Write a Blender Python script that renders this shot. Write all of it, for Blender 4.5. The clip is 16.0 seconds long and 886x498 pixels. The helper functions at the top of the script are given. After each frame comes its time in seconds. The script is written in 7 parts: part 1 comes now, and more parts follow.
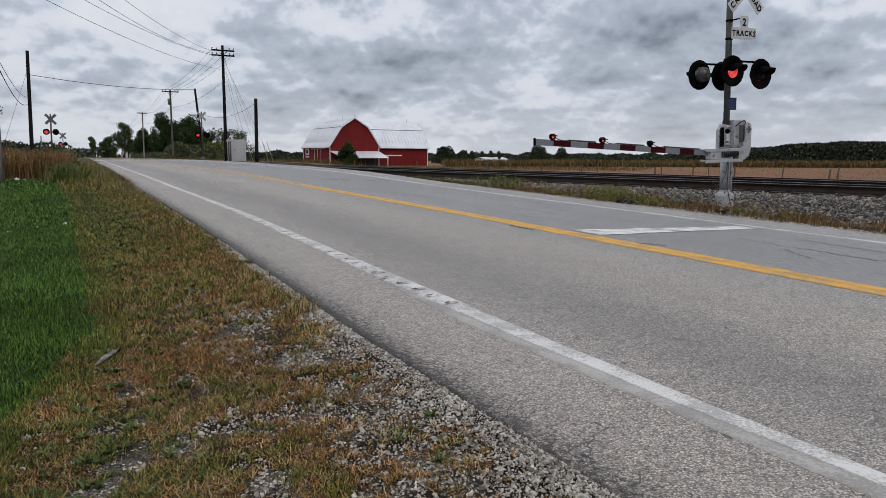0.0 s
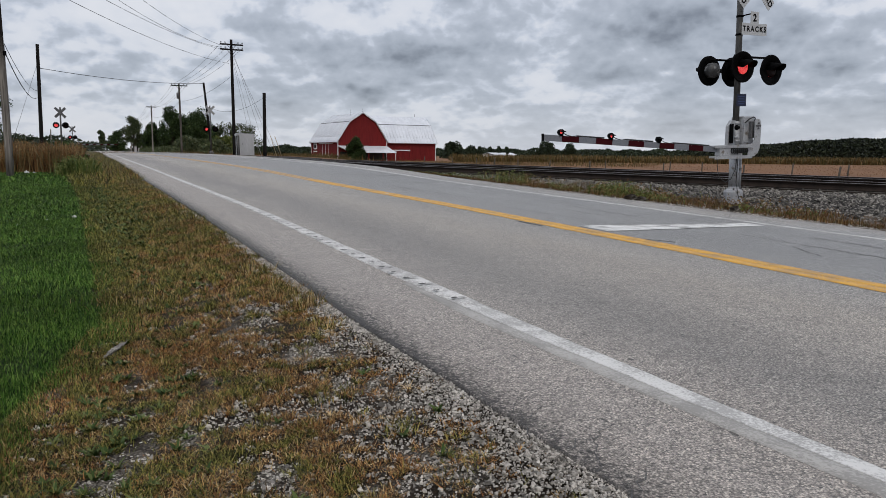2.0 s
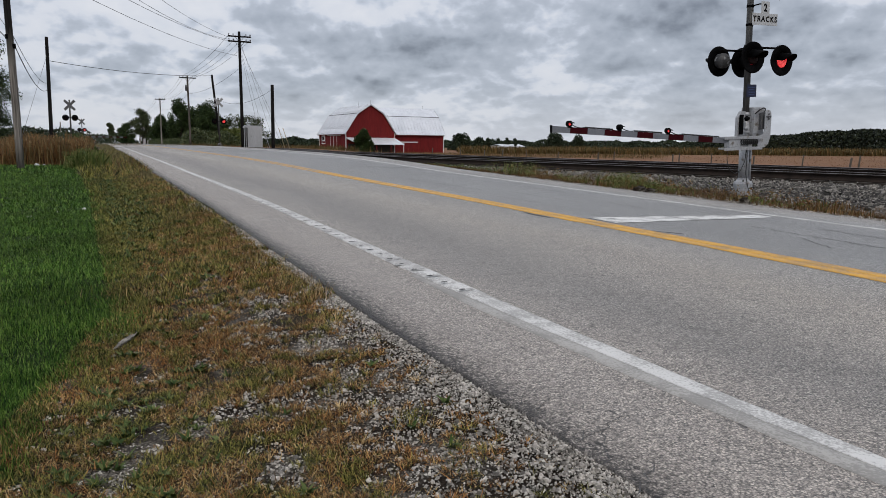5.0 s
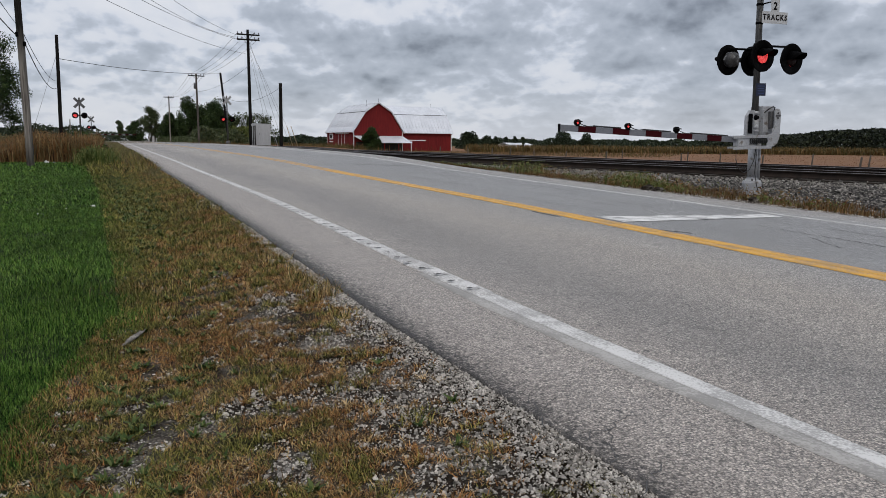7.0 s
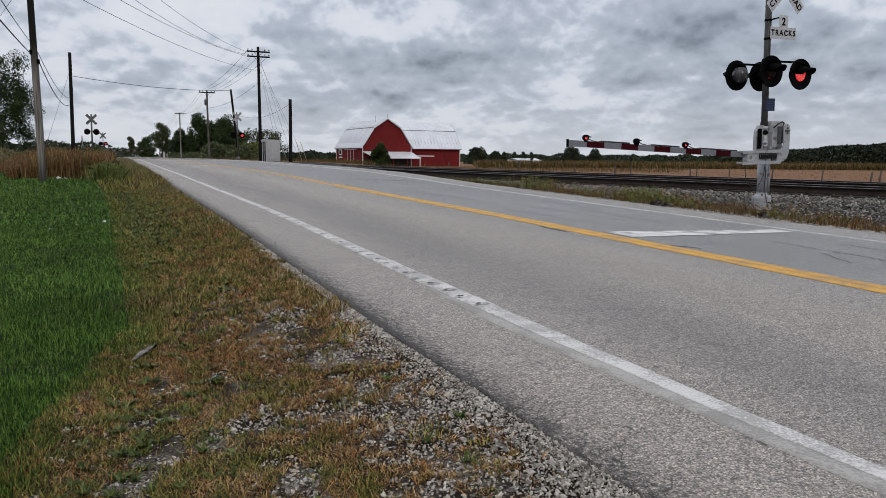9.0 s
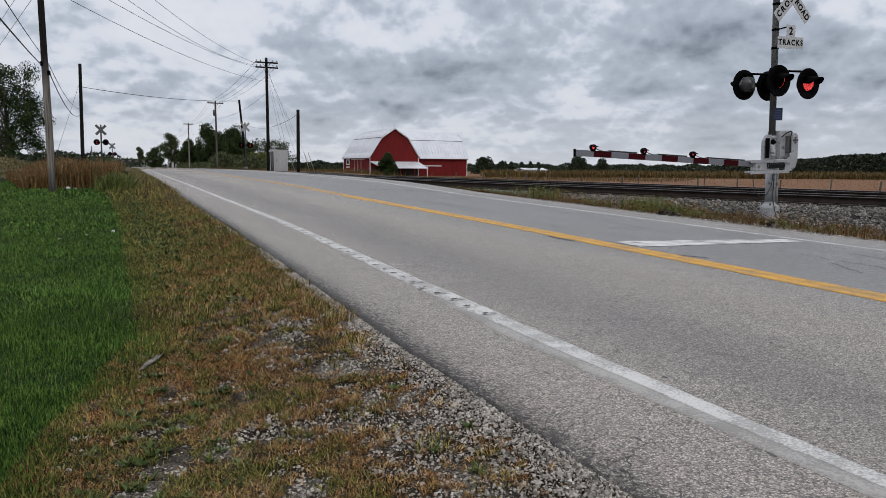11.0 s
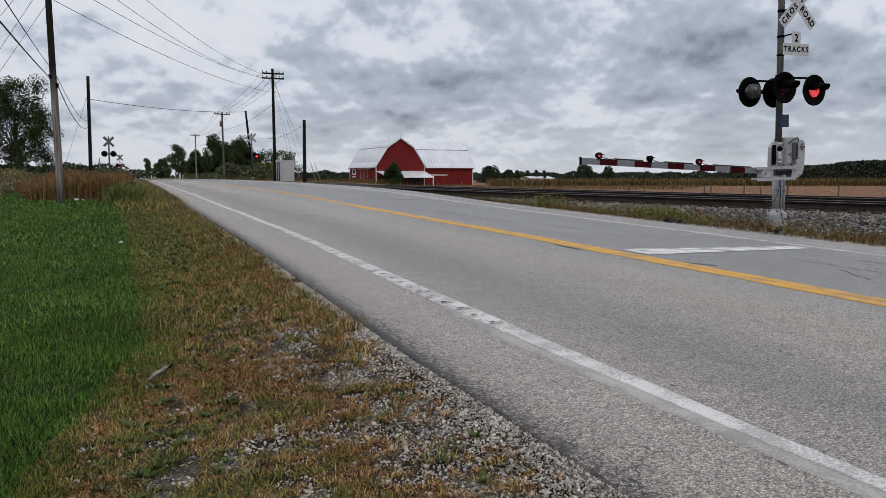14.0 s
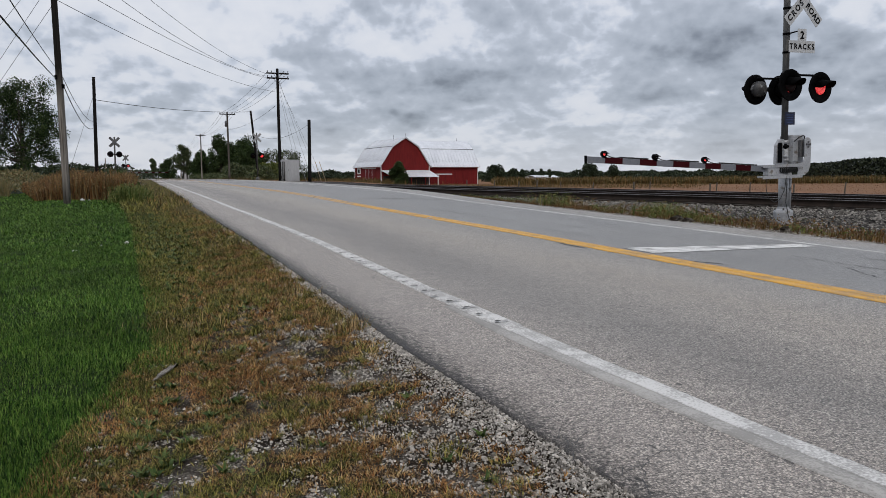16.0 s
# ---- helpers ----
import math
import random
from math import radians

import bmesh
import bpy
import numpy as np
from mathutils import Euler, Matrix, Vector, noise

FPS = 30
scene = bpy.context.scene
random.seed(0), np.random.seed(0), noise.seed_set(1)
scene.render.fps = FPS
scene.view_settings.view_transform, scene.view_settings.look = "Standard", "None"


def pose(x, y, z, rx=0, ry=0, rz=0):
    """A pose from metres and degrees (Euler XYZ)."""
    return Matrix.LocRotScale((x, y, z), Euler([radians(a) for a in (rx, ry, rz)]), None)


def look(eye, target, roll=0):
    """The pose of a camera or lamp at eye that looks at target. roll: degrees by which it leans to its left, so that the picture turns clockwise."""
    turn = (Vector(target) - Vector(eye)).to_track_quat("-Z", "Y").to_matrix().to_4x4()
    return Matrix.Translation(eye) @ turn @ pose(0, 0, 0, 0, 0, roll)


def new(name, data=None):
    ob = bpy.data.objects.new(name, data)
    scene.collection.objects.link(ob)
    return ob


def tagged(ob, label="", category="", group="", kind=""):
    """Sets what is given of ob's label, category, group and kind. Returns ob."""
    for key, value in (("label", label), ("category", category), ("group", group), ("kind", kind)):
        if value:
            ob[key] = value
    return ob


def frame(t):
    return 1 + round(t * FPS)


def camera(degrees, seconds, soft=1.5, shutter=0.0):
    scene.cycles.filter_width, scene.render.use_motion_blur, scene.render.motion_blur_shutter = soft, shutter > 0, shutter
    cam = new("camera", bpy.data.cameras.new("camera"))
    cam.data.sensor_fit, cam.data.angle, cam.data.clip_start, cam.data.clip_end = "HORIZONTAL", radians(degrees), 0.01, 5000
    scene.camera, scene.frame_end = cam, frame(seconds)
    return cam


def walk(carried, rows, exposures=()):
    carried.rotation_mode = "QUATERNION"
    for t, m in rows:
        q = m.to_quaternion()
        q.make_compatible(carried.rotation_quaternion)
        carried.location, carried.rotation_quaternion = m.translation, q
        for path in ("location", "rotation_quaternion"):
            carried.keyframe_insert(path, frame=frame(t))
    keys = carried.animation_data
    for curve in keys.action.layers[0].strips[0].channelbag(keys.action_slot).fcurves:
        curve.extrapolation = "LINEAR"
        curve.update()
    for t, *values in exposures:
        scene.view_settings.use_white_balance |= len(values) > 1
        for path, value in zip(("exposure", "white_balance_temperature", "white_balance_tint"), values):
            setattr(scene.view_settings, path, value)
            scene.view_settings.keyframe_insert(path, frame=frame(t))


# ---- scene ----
cam = camera(62.74, 16.0, soft=0.8)
PATH = [
    (0, pose(0, 0, 1.18, 82.849, -0.196, -26.502)),
    (0.5, pose(0, 0, 1.18, 82.712, -0.245, -26.324)),
    (1, pose(0, 0, 1.18, 82.650, -0.293, -26.117)),
    (1.5, pose(0, 0, 1.18, 82.540, -0.416, -26.009)),
    (2, pose(0, 0, 1.18, 82.468, -0.473, -25.890)),
    (2.5, pose(0, 0, 1.18, 82.390, -0.534, -25.784)),
    (3, pose(0, 0, 1.18, 82.361, -0.555, -25.709)),
    (3.5, pose(0, 0, 1.18, 82.281, -0.529, -25.606)),
    (4, pose(0, 0, 1.18, 82.154, -0.485, -25.502)),
    (6.5, pose(0, 0, 1.18, 81.553, -0.399, -24.827)),
    (7, pose(0, 0, 1.18, 81.696, -0.495, -24.661)),
    (7.5, pose(0, 0, 1.18, 82.020, -0.499, -24.498)),
    (8, pose(0, 0, 1.18, 82.299, -0.438, -24.298)),
    (8.5, pose(0, 0, 1.18, 82.597, -0.402, -24.098)),
    (9, pose(0, 0, 1.18, 82.892, -0.412, -23.987)),
    (11.5, pose(0, 0, 1.18, 83.768, -0.268, -23.340)),
    (12, pose(0, 0, 1.18, 83.853, -0.163, -23.279)),
    (12.5, pose(0, 0, 1.18, 83.888, -0.022, -23.183)),
    (13, pose(0, 0, 1.18, 84.064, -0.043, -23.052)),
    (13.5, pose(0, 0, 1.18, 84.270, -0.009, -23.013)),
    (14, pose(0, 0, 1.18, 84.359, 0.050, -22.963)),
    (14.5, pose(0, 0, 1.18, 84.337, 0.110, -22.861)),
    (15, pose(0, 0, 1.18, 84.318, 0.160, -22.756)),
    (15.5, pose(0, 0, 1.18, 84.306, 0.201, -22.653)),
    (16, pose(0, 0, 1.18, 84.293, 0.265, -22.578)),
]
walk(cam, PATH)

# ---- daylight: broken overcast, brighter towards the zenith ----
SUN_ELEV, SUN_ROT = 48.0, 200.0
scene.view_settings.exposure = 0.0
world = bpy.data.worlds.new("overcast_sky")
scene.world = world
world.use_nodes = True


# the larger cloud banks: bearing, height, breadth, depth in degrees, weight
MASSES = ((-3.6, 9.9, 2.4, 0.8, 0.07), (0.8, 5.4, 5.0, 1.0, 0.12), (11, 9.4, 2.4, 0.9, 0.09), (12.5, 7.2, 3.4, 0.9, 0.09), (19, 8.1, 4.0, 1.0, 0.09), (29, 12.8, 9, 2.2, 0.12),
          (26, 7.6, 6.5, 1.5, 0.10), (24, 4.7, 10, 0.8, 0.07), (38, 5.2, 3.5, 1.0, 0.08), (43, 9.4, 5, 1.7, 0.09), (52, 8.2, 4, 1.8, 0.08), (2, 14, 16, 6.5, -0.10), (36, 10.6, 4, 1.2, -0.03), (38, 11, 17, 8, 0.065), (46, 4.5, 15, 4, 0.06), (25, 6.0, 10, 1.8, 0.05), (46, 10, 13, 7, 0.035), (30, 9, 16, 8, 0.025), (43.5, 12, 5, 2.2, -0.09), (52, 6, 9, 5, 0.09), (22, 13.5, 5, 2, -0.04))


def build_sky():
    nt = world.node_tree
    nt.nodes.clear()
    N, L = nt.nodes.new, nt.links.new

    def math_node(op, a, b=None, clamp=False):
        n = N("ShaderNodeMath")
        n.operation, n.use_clamp = op, clamp
        for i, v in enumerate((a, b)):
            if v is None:
                continue
            if isinstance(v, (int, float)):
                n.inputs[i].default_value = v
            else:
                L(v, n.inputs[i])
        return n.outputs[0]

    tc = N("ShaderNodeTexCoord")
    sep = N("ShaderNodeSeparateXYZ")
    L(tc.outputs["Generated"], sep.inputs[0])
    up = math_node("MAXIMUM", sep.outputs[2], 0.0)
    az = math_node("ARCTAN2", sep.outputs[0], sep.outputs[1])
    el = math_node("ARCSINE", up)
    # the layer is seen ever more edge-on towards the horizon
    flat = math_node("DIVIDE", math_node("MULTIPLY", el, 1.9), math_node("ADD", el, 0.42))

    def cloud_noise(scale, detail, rough, distort=0.0, offset=(0, 0, 0), tall=2.0):
        comb = N("ShaderNodeCombineXYZ")
        L(math_node("ADD", az, offset[0]), comb.inputs[0])
        L(math_node("MULTIPLY_ADD", flat, tall), comb.inputs[1])
        comb.inputs[1].links[0].from_node.inputs[2].default_value = offset[1]
        comb.inputs[2].default_value = offset[2]
        n = N("ShaderNodeTexNoise")
        n.inputs["Scale"].default_value, n.inputs["Detail"].default_value = scale, detail
        n.inputs["Roughness"].default_value, n.inputs["Distortion"].default_value = rough, distort
        L(comb.outputs[0], n.inputs["Vector"])
        return n.outputs[0]

    big = cloud_noise(2.6, 3, 0.5, 0.0, (4.2, 1.3, 0.0), 0.8)

    def heaps(dy):
        """Soft cloud with rounded, heaped edges: smooth noise plus folded noise at two sizes."""
        soft = cloud_noise(5.5, 7, 0.52, 0.0, (1.7, 9.1 + dy, 2.0), 0.85)
        for size, share, k in ((7.0, 0.75, 5.0), (15.0, 0.42, 9.0), (31.0, 0.22, 13.0), (64.0, 0.09, 17.0)):
            fold = math_node("ABSOLUTE", math_node("SUBTRACT", cloud_noise(size, 2, 0.5, 0.0, (k, 3.1 + dy, k), 0.50), 0.5))
            soft = math_node("ADD", soft, math_node("MULTIPLY", math_node("SUBTRACT", fold, 0.085), share))
        return soft

    mid, low = heaps(0.0), heaps(0.016)
    # cloud masses lie heavier on the side away from the road
    def mass(a0, e0, sa, se, w):
        da = math_node("DIVIDE", math_node("SUBTRACT", az, radians(a0)), radians(sa))
        de = math_node("DIVIDE", math_node("SUBTRACT", el, radians(e0)), radians(se))
        q = math_node("ADD", math_node("MULTIPLY", da, da), math_node("MULTIPLY", de, de))
        return math_node("MULTIPLY", math_node("POWER", 2.718, math_node("MULTIPLY", q, -1.0)), w)

    heavy = None
    for row in MASSES:
        g = mass(*row)
        heavy = g if heavy is None else math_node("ADD", heavy, g)
    mix = math_node("ADD", math_node("MULTIPLY", big, 0.34), math_node("MULTIPLY", mid, 0.66))
    mix = math_node("ADD", mix, heavy)
    relief = math_node("MULTIPLY", math_node("SUBTRACT", low, mid), 1.1)
    mix = math_node("ADD", mix, relief)
    ramp = N("ShaderNodeValToRGB")
    el_ = ramp.color_ramp.elements
    el_[0].position, el_[0].color = 0.34, (0.70, 0.72, 0.775, 1)
    el_[1].position, el_[1].color = 0.82, (0.20, 0.225, 0.275, 1)
    for pos, col in ((0.48, (0.645, 0.675, 0.745, 1)), (0.53, (0.53, 0.575, 0.665, 1)), (0.57, (0.445, 0.487, 0.565, 1)), (0.68, (0.355, 0.395, 0.465, 1))):
        e = el_.new(pos)
        e.color = col
    L(mix, ramp.inputs[0])
    # haze evens the layer out close to the horizon
    haze = N("ShaderNodeMix")
    haze.data_type = "RGBA"
    near = math_node("SUBTRACT", 1.0, math_node("MULTIPLY", up, 13.0), True)
    L(math_node("MULTIPLY", near, 0.6), haze.inputs[0])
    L(ramp.outputs[0], haze.inputs[6])
    haze.inputs[7].default_value = (0.665, 0.69, 0.75, 1)
    # an overcast sky is about twice as bright overhead
    lift = math_node("ADD", 1.0, math_node("MULTIPLY", math_node("POWER", up, 1.3), 0.6))
    bright = N("ShaderNodeVectorMath")
    bright.operation = "SCALE"
    L(haze.outputs[2], bright.inputs[0]), L(lift, bright.inputs[3])
    sky = N("ShaderNodeTexSky")
    sky.sky_type, sky.sun_disc = "NISHITA", False
    sky.sun_elevation, sky.sun_rotation = radians(SUN_ELEV), radians(SUN_ROT)
    thin = N("ShaderNodeVectorMath")
    thin.operation = "SCALE"
    thin.inputs[3].default_value = 0.08
    L(sky.outputs[0], thin.inputs[0])
    blend = N("ShaderNodeMix")
    blend.data_type = "RGBA"
    blend.inputs[0].default_value = 0.93
    L(thin.outputs[0], blend.inputs[6]), L(bright.outputs[0], blend.inputs[7])
    bg = N("ShaderNodeBackground")
    L(blend.outputs[2], bg.inputs[0])
    bg.inputs[1].default_value = 1.0
    out = N("ShaderNodeOutputWorld")
    L(bg.outputs[0], out.inputs[0])


build_sky()
sun = new("sun", bpy.data.lights.new("sun", "SUN"))
sun.data.energy, sun.data.angle, sun.data.color = 1.0, radians(25), (1.0, 0.90, 0.76)
_e, _r = radians(SUN_ELEV), radians(SUN_ROT)
sun.matrix_world = look((math.sin(_r) * math.cos(_e) * 50, math.cos(_r) * math.cos(_e) * 50, math.sin(_e) * 50), (0, 0, 0))
# ---- materials ----
def node_mat(name):
    m = bpy.data.materials.new(name)
    m.use_nodes = True
    nt = m.node_tree
    nt.nodes.clear()
    bsdf, out = nt.nodes.new("ShaderNodeBsdfPrincipled"), nt.nodes.new("ShaderNodeOutputMaterial")
    nt.links.new(bsdf.outputs[0], out.inputs[0])
    return m, nt, bsdf


def surface(name, dark, light, rough=0.8, metal=0.0, scale=3.0, grain=40.0, bump=0.2, stretch=(1, 1, 1), random_by="", spread=0.25,
            third=None, third_at=0.62, third_scale=0.6, gloss=0.5):
    """A surface of two tones mixed by a large and a fine noise, with relief; a third tone lies in patches."""
    m, nt, bsdf = node_mat(name)
    N, L = nt.nodes.new, nt.links.new
    tc, mp = N("ShaderNodeTexCoord"), N("ShaderNodeMapping")
    L(tc.outputs["Object"], mp.inputs[0])
    mp.inputs["Scale"].default_value = stretch
    a, b = N("ShaderNodeTexNoise"), N("ShaderNodeTexNoise")
    for n, s, d in ((a, scale, 5), (b, grain, 4)):
        n.inputs["Scale"].default_value, n.inputs["Detail"].default_value = s, d
        L(mp.outputs[0], n.inputs["Vector"])
    add = N("ShaderNodeMath")
    add.operation = "ADD"
    L(a.outputs[0], add.inputs[0]), L(b.outputs[0], add.inputs[1])
    rng = N("ShaderNodeMapRange")
    rng.inputs[1].default_value, rng.inputs[2].default_value = 0.7, 1.3
    L(add.outputs[0], rng.inputs[0])
    mix = N("ShaderNodeMix")
    mix.data_type = "RGBA"
    mix.inputs[6].default_value, mix.inputs[7].default_value = (*dark, 1), (*light, 1)
    L(rng.outputs[0], mix.inputs[0])
    colour = mix.outputs[2]
    if third:
        c = N("ShaderNodeTexNoise")
        c.inputs["Scale"].default_value, c.inputs["Detail"].default_value = third_scale, 6
        L(mp.outputs[0], c.inputs["Vector"])
        edge = N("ShaderNodeMapRange")
        edge.inputs[1].default_value, edge.inputs[2].default_value = third_at - 0.05, third_at + 0.07
        L(c.outputs[0], edge.inputs[0])
        m3 = N("ShaderNodeMix")
        m3.data_type = "RGBA"
        m3.inputs[7].default_value = (*third, 1)
        L(edge.outputs[0], m3.inputs[0]), L(colour, m3.inputs[6])
        colour = m3.outputs[2]
    if random_by:
        hsv = N("ShaderNodeHueSaturation")
        vr = N("ShaderNodeMapRange")
        vr.inputs[3].default_value, vr.inputs[4].default_value = 1 - spread, 1 + spread
        if random_by == "island":
            src = N("ShaderNodeNewGeometry").outputs["Random Per Island"]
        else:
            src = N("ShaderNodeObjectInfo").outputs["Random"]
        L(src, vr.inputs[0]), L(vr.outputs[0], hsv.inputs["Value"]), L(colour, hsv.inputs["Color"])
        colour = hsv.outputs[0]
    L(colour, bsdf.inputs["Base Color"])
    bsdf.inputs["Roughness"].default_value, bsdf.inputs["Metallic"].default_value = rough, metal
    bsdf.inputs["Specular IOR Level"].default_value = gloss
    if bump:
        bp = N("ShaderNodeBump")
        bp.inputs["Strength"].default_value, bp.inputs["Distance"].default_value = bump, 0.01
        L(b.outputs[0], bp.inputs["Height"]), L(bp.outputs[0], bsdf.inputs["Normal"])
    return m


def blades(name, tones, rough=0.6):
    """Leaves and grass: each piece takes one of several tones, its translucence from thin tissue."""
    m, nt, bsdf = node_mat(name)
    N, L = nt.nodes.new, nt.links.new
    geo, ramp = N("ShaderNodeNewGeometry"), N("ShaderNodeValToRGB")
    el = ramp.color_ramp.elements
    while len(el) < len(tones):
        el.new(0.5)
    for i, c in enumerate(tones):
        el[i].position, el[i].color = i / (len(tones) - 1), (*c, 1)
    L(geo.outputs["Random Per Island"], ramp.inputs[0])
    tc, n = N("ShaderNodeTexCoord"), N("ShaderNodeTexNoise")
    n.inputs["Scale"].default_value, n.inputs["Detail"].default_value = 0.9, 3
    L(tc.outputs["Object"], n.inputs["Vector"])
    hsv, vr = N("ShaderNodeHueSaturation"), N("ShaderNodeMapRange")
    vr.inputs[1].default_value, vr.inputs[2].default_value = 0.3, 0.7
    vr.inputs[3].default_value, vr.inputs[4].default_value = 0.75, 1.25
    L(n.outputs[0], vr.inputs[0]), L(vr.outputs[0], hsv.inputs["Value"]), L(ramp.outputs[0], hsv.inputs["Color"])
    L(hsv.outputs[0], bsdf.inputs["Base Color"])
    bsdf.inputs["Roughness"].default_value = rough
    bsdf.inputs["Specular IOR Level"].default_value = 0.12
    return m


def plain(name, colour, rough=0.5, metal=0.0, glow=0.0):
    m, nt, bsdf = node_mat(name)
    bsdf.inputs["Base Color"].default_value = (*colour, 1)
    bsdf.inputs["Roughness"].default_value, bsdf.inputs["Metallic"].default_value = rough, metal
    if glow:
        bsdf.inputs["Emission Color"].default_value = (*colour, 1)
        bsdf.inputs["Emission Strength"].default_value = glow
    return m


def asphalt_mat():
    """Worn chip seal: pale stones in bitumen, polished wheel paths, a bare crumbling edge, lost stones."""
    m, nt, bsdf = node_mat("asphalt")
    N, L = nt.nodes.new, nt.links.new
    tc = N("ShaderNodeTexCoord")
    sep = N("ShaderNodeSeparateXYZ")
    L(tc.outputs["Object"], sep.inputs[0])

    def grain(scale, detail=4, rough=0.6, stretch=None):
        n = N("ShaderNodeTexNoise")
        n.inputs["Scale"].default_value, n.inputs["Detail"].default_value, n.inputs["Roughness"].default_value = scale, detail, rough
        if stretch:
            mp = N("ShaderNodeMapping")
            mp.inputs["Scale"].default_value = stretch
            L(tc.outputs["Object"], mp.inputs[0]), L(mp.outputs[0], n.inputs["Vector"])
        else:
            L(tc.outputs["Object"], n.inputs["Vector"])
        return n.outputs[0]

    def remap(v, a, b, c, d):
        r = N("ShaderNodeMapRange")
        for k, q in enumerate((a, b, c, d)):
            r.inputs[k + 1].default_value = q
        L(v, r.inputs[0])
        return r.outputs[0]

    def calc(op, a, b):
        n = N("ShaderNodeMath")
        n.operation = op
        for k, q in enumerate((a, b)):
            if isinstance(q, (int, float)):
                n.inputs[k].default_value = q
            else:
                L(q, n.inputs[k])
        return n.outputs[0]

    def times(colour, factor):
        n = N("ShaderNodeMix")
        n.data_type, n.blend_type = "RGBA", "MULTIPLY"
        n.inputs[0].default_value = 1.0
        L(colour, n.inputs[6]), L(factor, n.inputs[7])
        return n.outputs[2]

    vor = N("ShaderNodeTexVoronoi")
    vor.inputs["Scale"].default_value = 112
    L(tc.outputs["Object"], vor.inputs["Vector"])
    chip = N("ShaderNodeValToRGB")
    el = chip.color_ramp.elements
    el[0].position, el[0].color = 0.0, (0.10, 0.098, 0.096, 1)
    el[1].position, el[1].color = 1.0, (0.52, 0.507, 0.485, 1)
    for pos, c in ((0.30, (0.235, 0.228, 0.22, 1)), (0.70, (0.315, 0.306, 0.294, 1))):
        e = el.new(pos)
        e.color = c
    one = N("ShaderNodeSeparateColor")
    L(vor.outputs["Color"], one.inputs[0]), L(one.outputs[0], chip.inputs[0])
    # across the road: bare edge, pale shoulder, wheel paths, crown; its bounds wander a little
    wander = calc("MULTIPLY", calc("SUBTRACT", grain(0.55, 4, 0.5), 0.5), 0.9)
    across = remap(calc("ADD", sep.outputs[0], wander), 1.4, 10.4, 0.0, 1.0)
    prof = N("ShaderNodeValToRGB")
    pe = prof.color_ramp.elements
    stops = ((1.4, 0.97), (2.1, 1.08), (2.7, 0.95), (3.3, 0.76), (4.05, 0.98), (4.6, 1.12), (5.3, 1.04), (5.9, 0.97), (6.7, 0.85), (7.5, 0.93), (8.3, 0.84), (9.0, 0.92), (9.7, 1.06), (10.4, 1.12))
    while len(pe) < len(stops):
        pe.new(0.5)
    for k, (x, v) in enumerate(stops):
        pe[k].position, pe[k].color = (x - 1.4) / 9.0, (v, v, v, 1)
    L(across, prof.inputs[0])
    tint = N("ShaderNodeValToRGB")
    te = tint.color_ramp.elements
    hues = ((1.4, (1.095, 1.0, 0.93)), (2.4, (1.09, 1.0, 0.92)), (3.2, (1.06, 1.0, 0.94)), (4.6, (1.085, 1.0, 0.90)), (6.4, (0.985, 1.0, 1.015)), (9.2, (0.985, 1.0, 1.02)), (9.8, (1.04, 1.0, 0.95)))
    while len(te) < len(hues):
        te.new(0.5)
    for k, (x, c) in enumerate(hues):
        te[k].position, te[k].color = (x - 1.4) / 9.0, (*c, 1)
    L(across, tint.inputs[0])
    colour = times(times(chip.outputs[0], prof.outputs[0]), tint.outputs[0])
    colour = times(colour, remap(vor.outputs["Distance"], 0.42, 0.72, 1.06, 0.42))
    # broad mottling, drawn out along the lane, and finer blotches
    colour = times(colour, remap(grain(1.3, 6, 0.55, (1.0, 0.10, 1)), 0.3, 0.7, 0.90, 1.10))
    colour = times(colour, remap(grain(7.0, 5, 0.6), 0.3, 0.7, 0.92, 1.08))
    # lost stones: dark holes at several sizes
    for size, lo, keep in ((62.0, 0.60, 0.36), (33.0, 0.635, 0.38), (13.0, 0.69, 0.5)):
        colour = times(colour, remap(grain(size, 3, 0.62), lo, lo + 0.05, 1.0, keep))
    # scattered pits, long in the direction of travel
    pv = N("ShaderNodeTexVoronoi")
    pv.inputs["Scale"].default_value = 3.4
    pm = N("ShaderNodeMapping")
    pm.inputs["Scale"].default_value = (1.9, 0.75, 1)
    L(tc.outputs["Object"], pm.inputs[0]), L(pm.outputs[0], pv.inputs["Vector"])
    ragged = calc("ADD", pv.outputs["Distance"], calc("MULTIPLY", calc("SUBTRACT", grain(16.0, 4), 0.5), 0.16))
    colour = times(colour, remap(ragged, 0.05, 0.075, 0.26, 1.0))
    # bitumen shows through in specks, ever more of them towards the crumbling edge
    speck = calc("ADD", sep.outputs[0], calc("MULTIPLY", calc("SUBTRACT", grain(34.0, 5, 0.75), 0.5), -1.0))
    colour = times(colour, remap(speck, 1.585, 1.69, 0.20, 1.0))
    # thin ragged line along the broken edge, darkened to paint in its shadow
    edge_shade = calc("ADD", sep.outputs[0], calc("MULTIPLY", calc("SUBTRACT", grain(9.0, 5), 0.5), -0.07))
    colour = times(colour, remap(edge_shade, 1.555, 1.60, 0.5, 1.0))
    L(colour, bsdf.inputs["Base Color"])
    bsdf.inputs["Roughness"].default_value = 0.56
    bsdf.inputs["Specular IOR Level"].default_value = 0.65
    bp = N("ShaderNodeBump")
    bp.invert = True
    bp.inputs["Strength"].default_value, bp.inputs["Distance"].default_value = 0.7, 0.006
    L(vor.outputs["Distance"], bp.inputs["Height"]), L(bp.outputs[0], bsdf.inputs["Normal"])
    return m


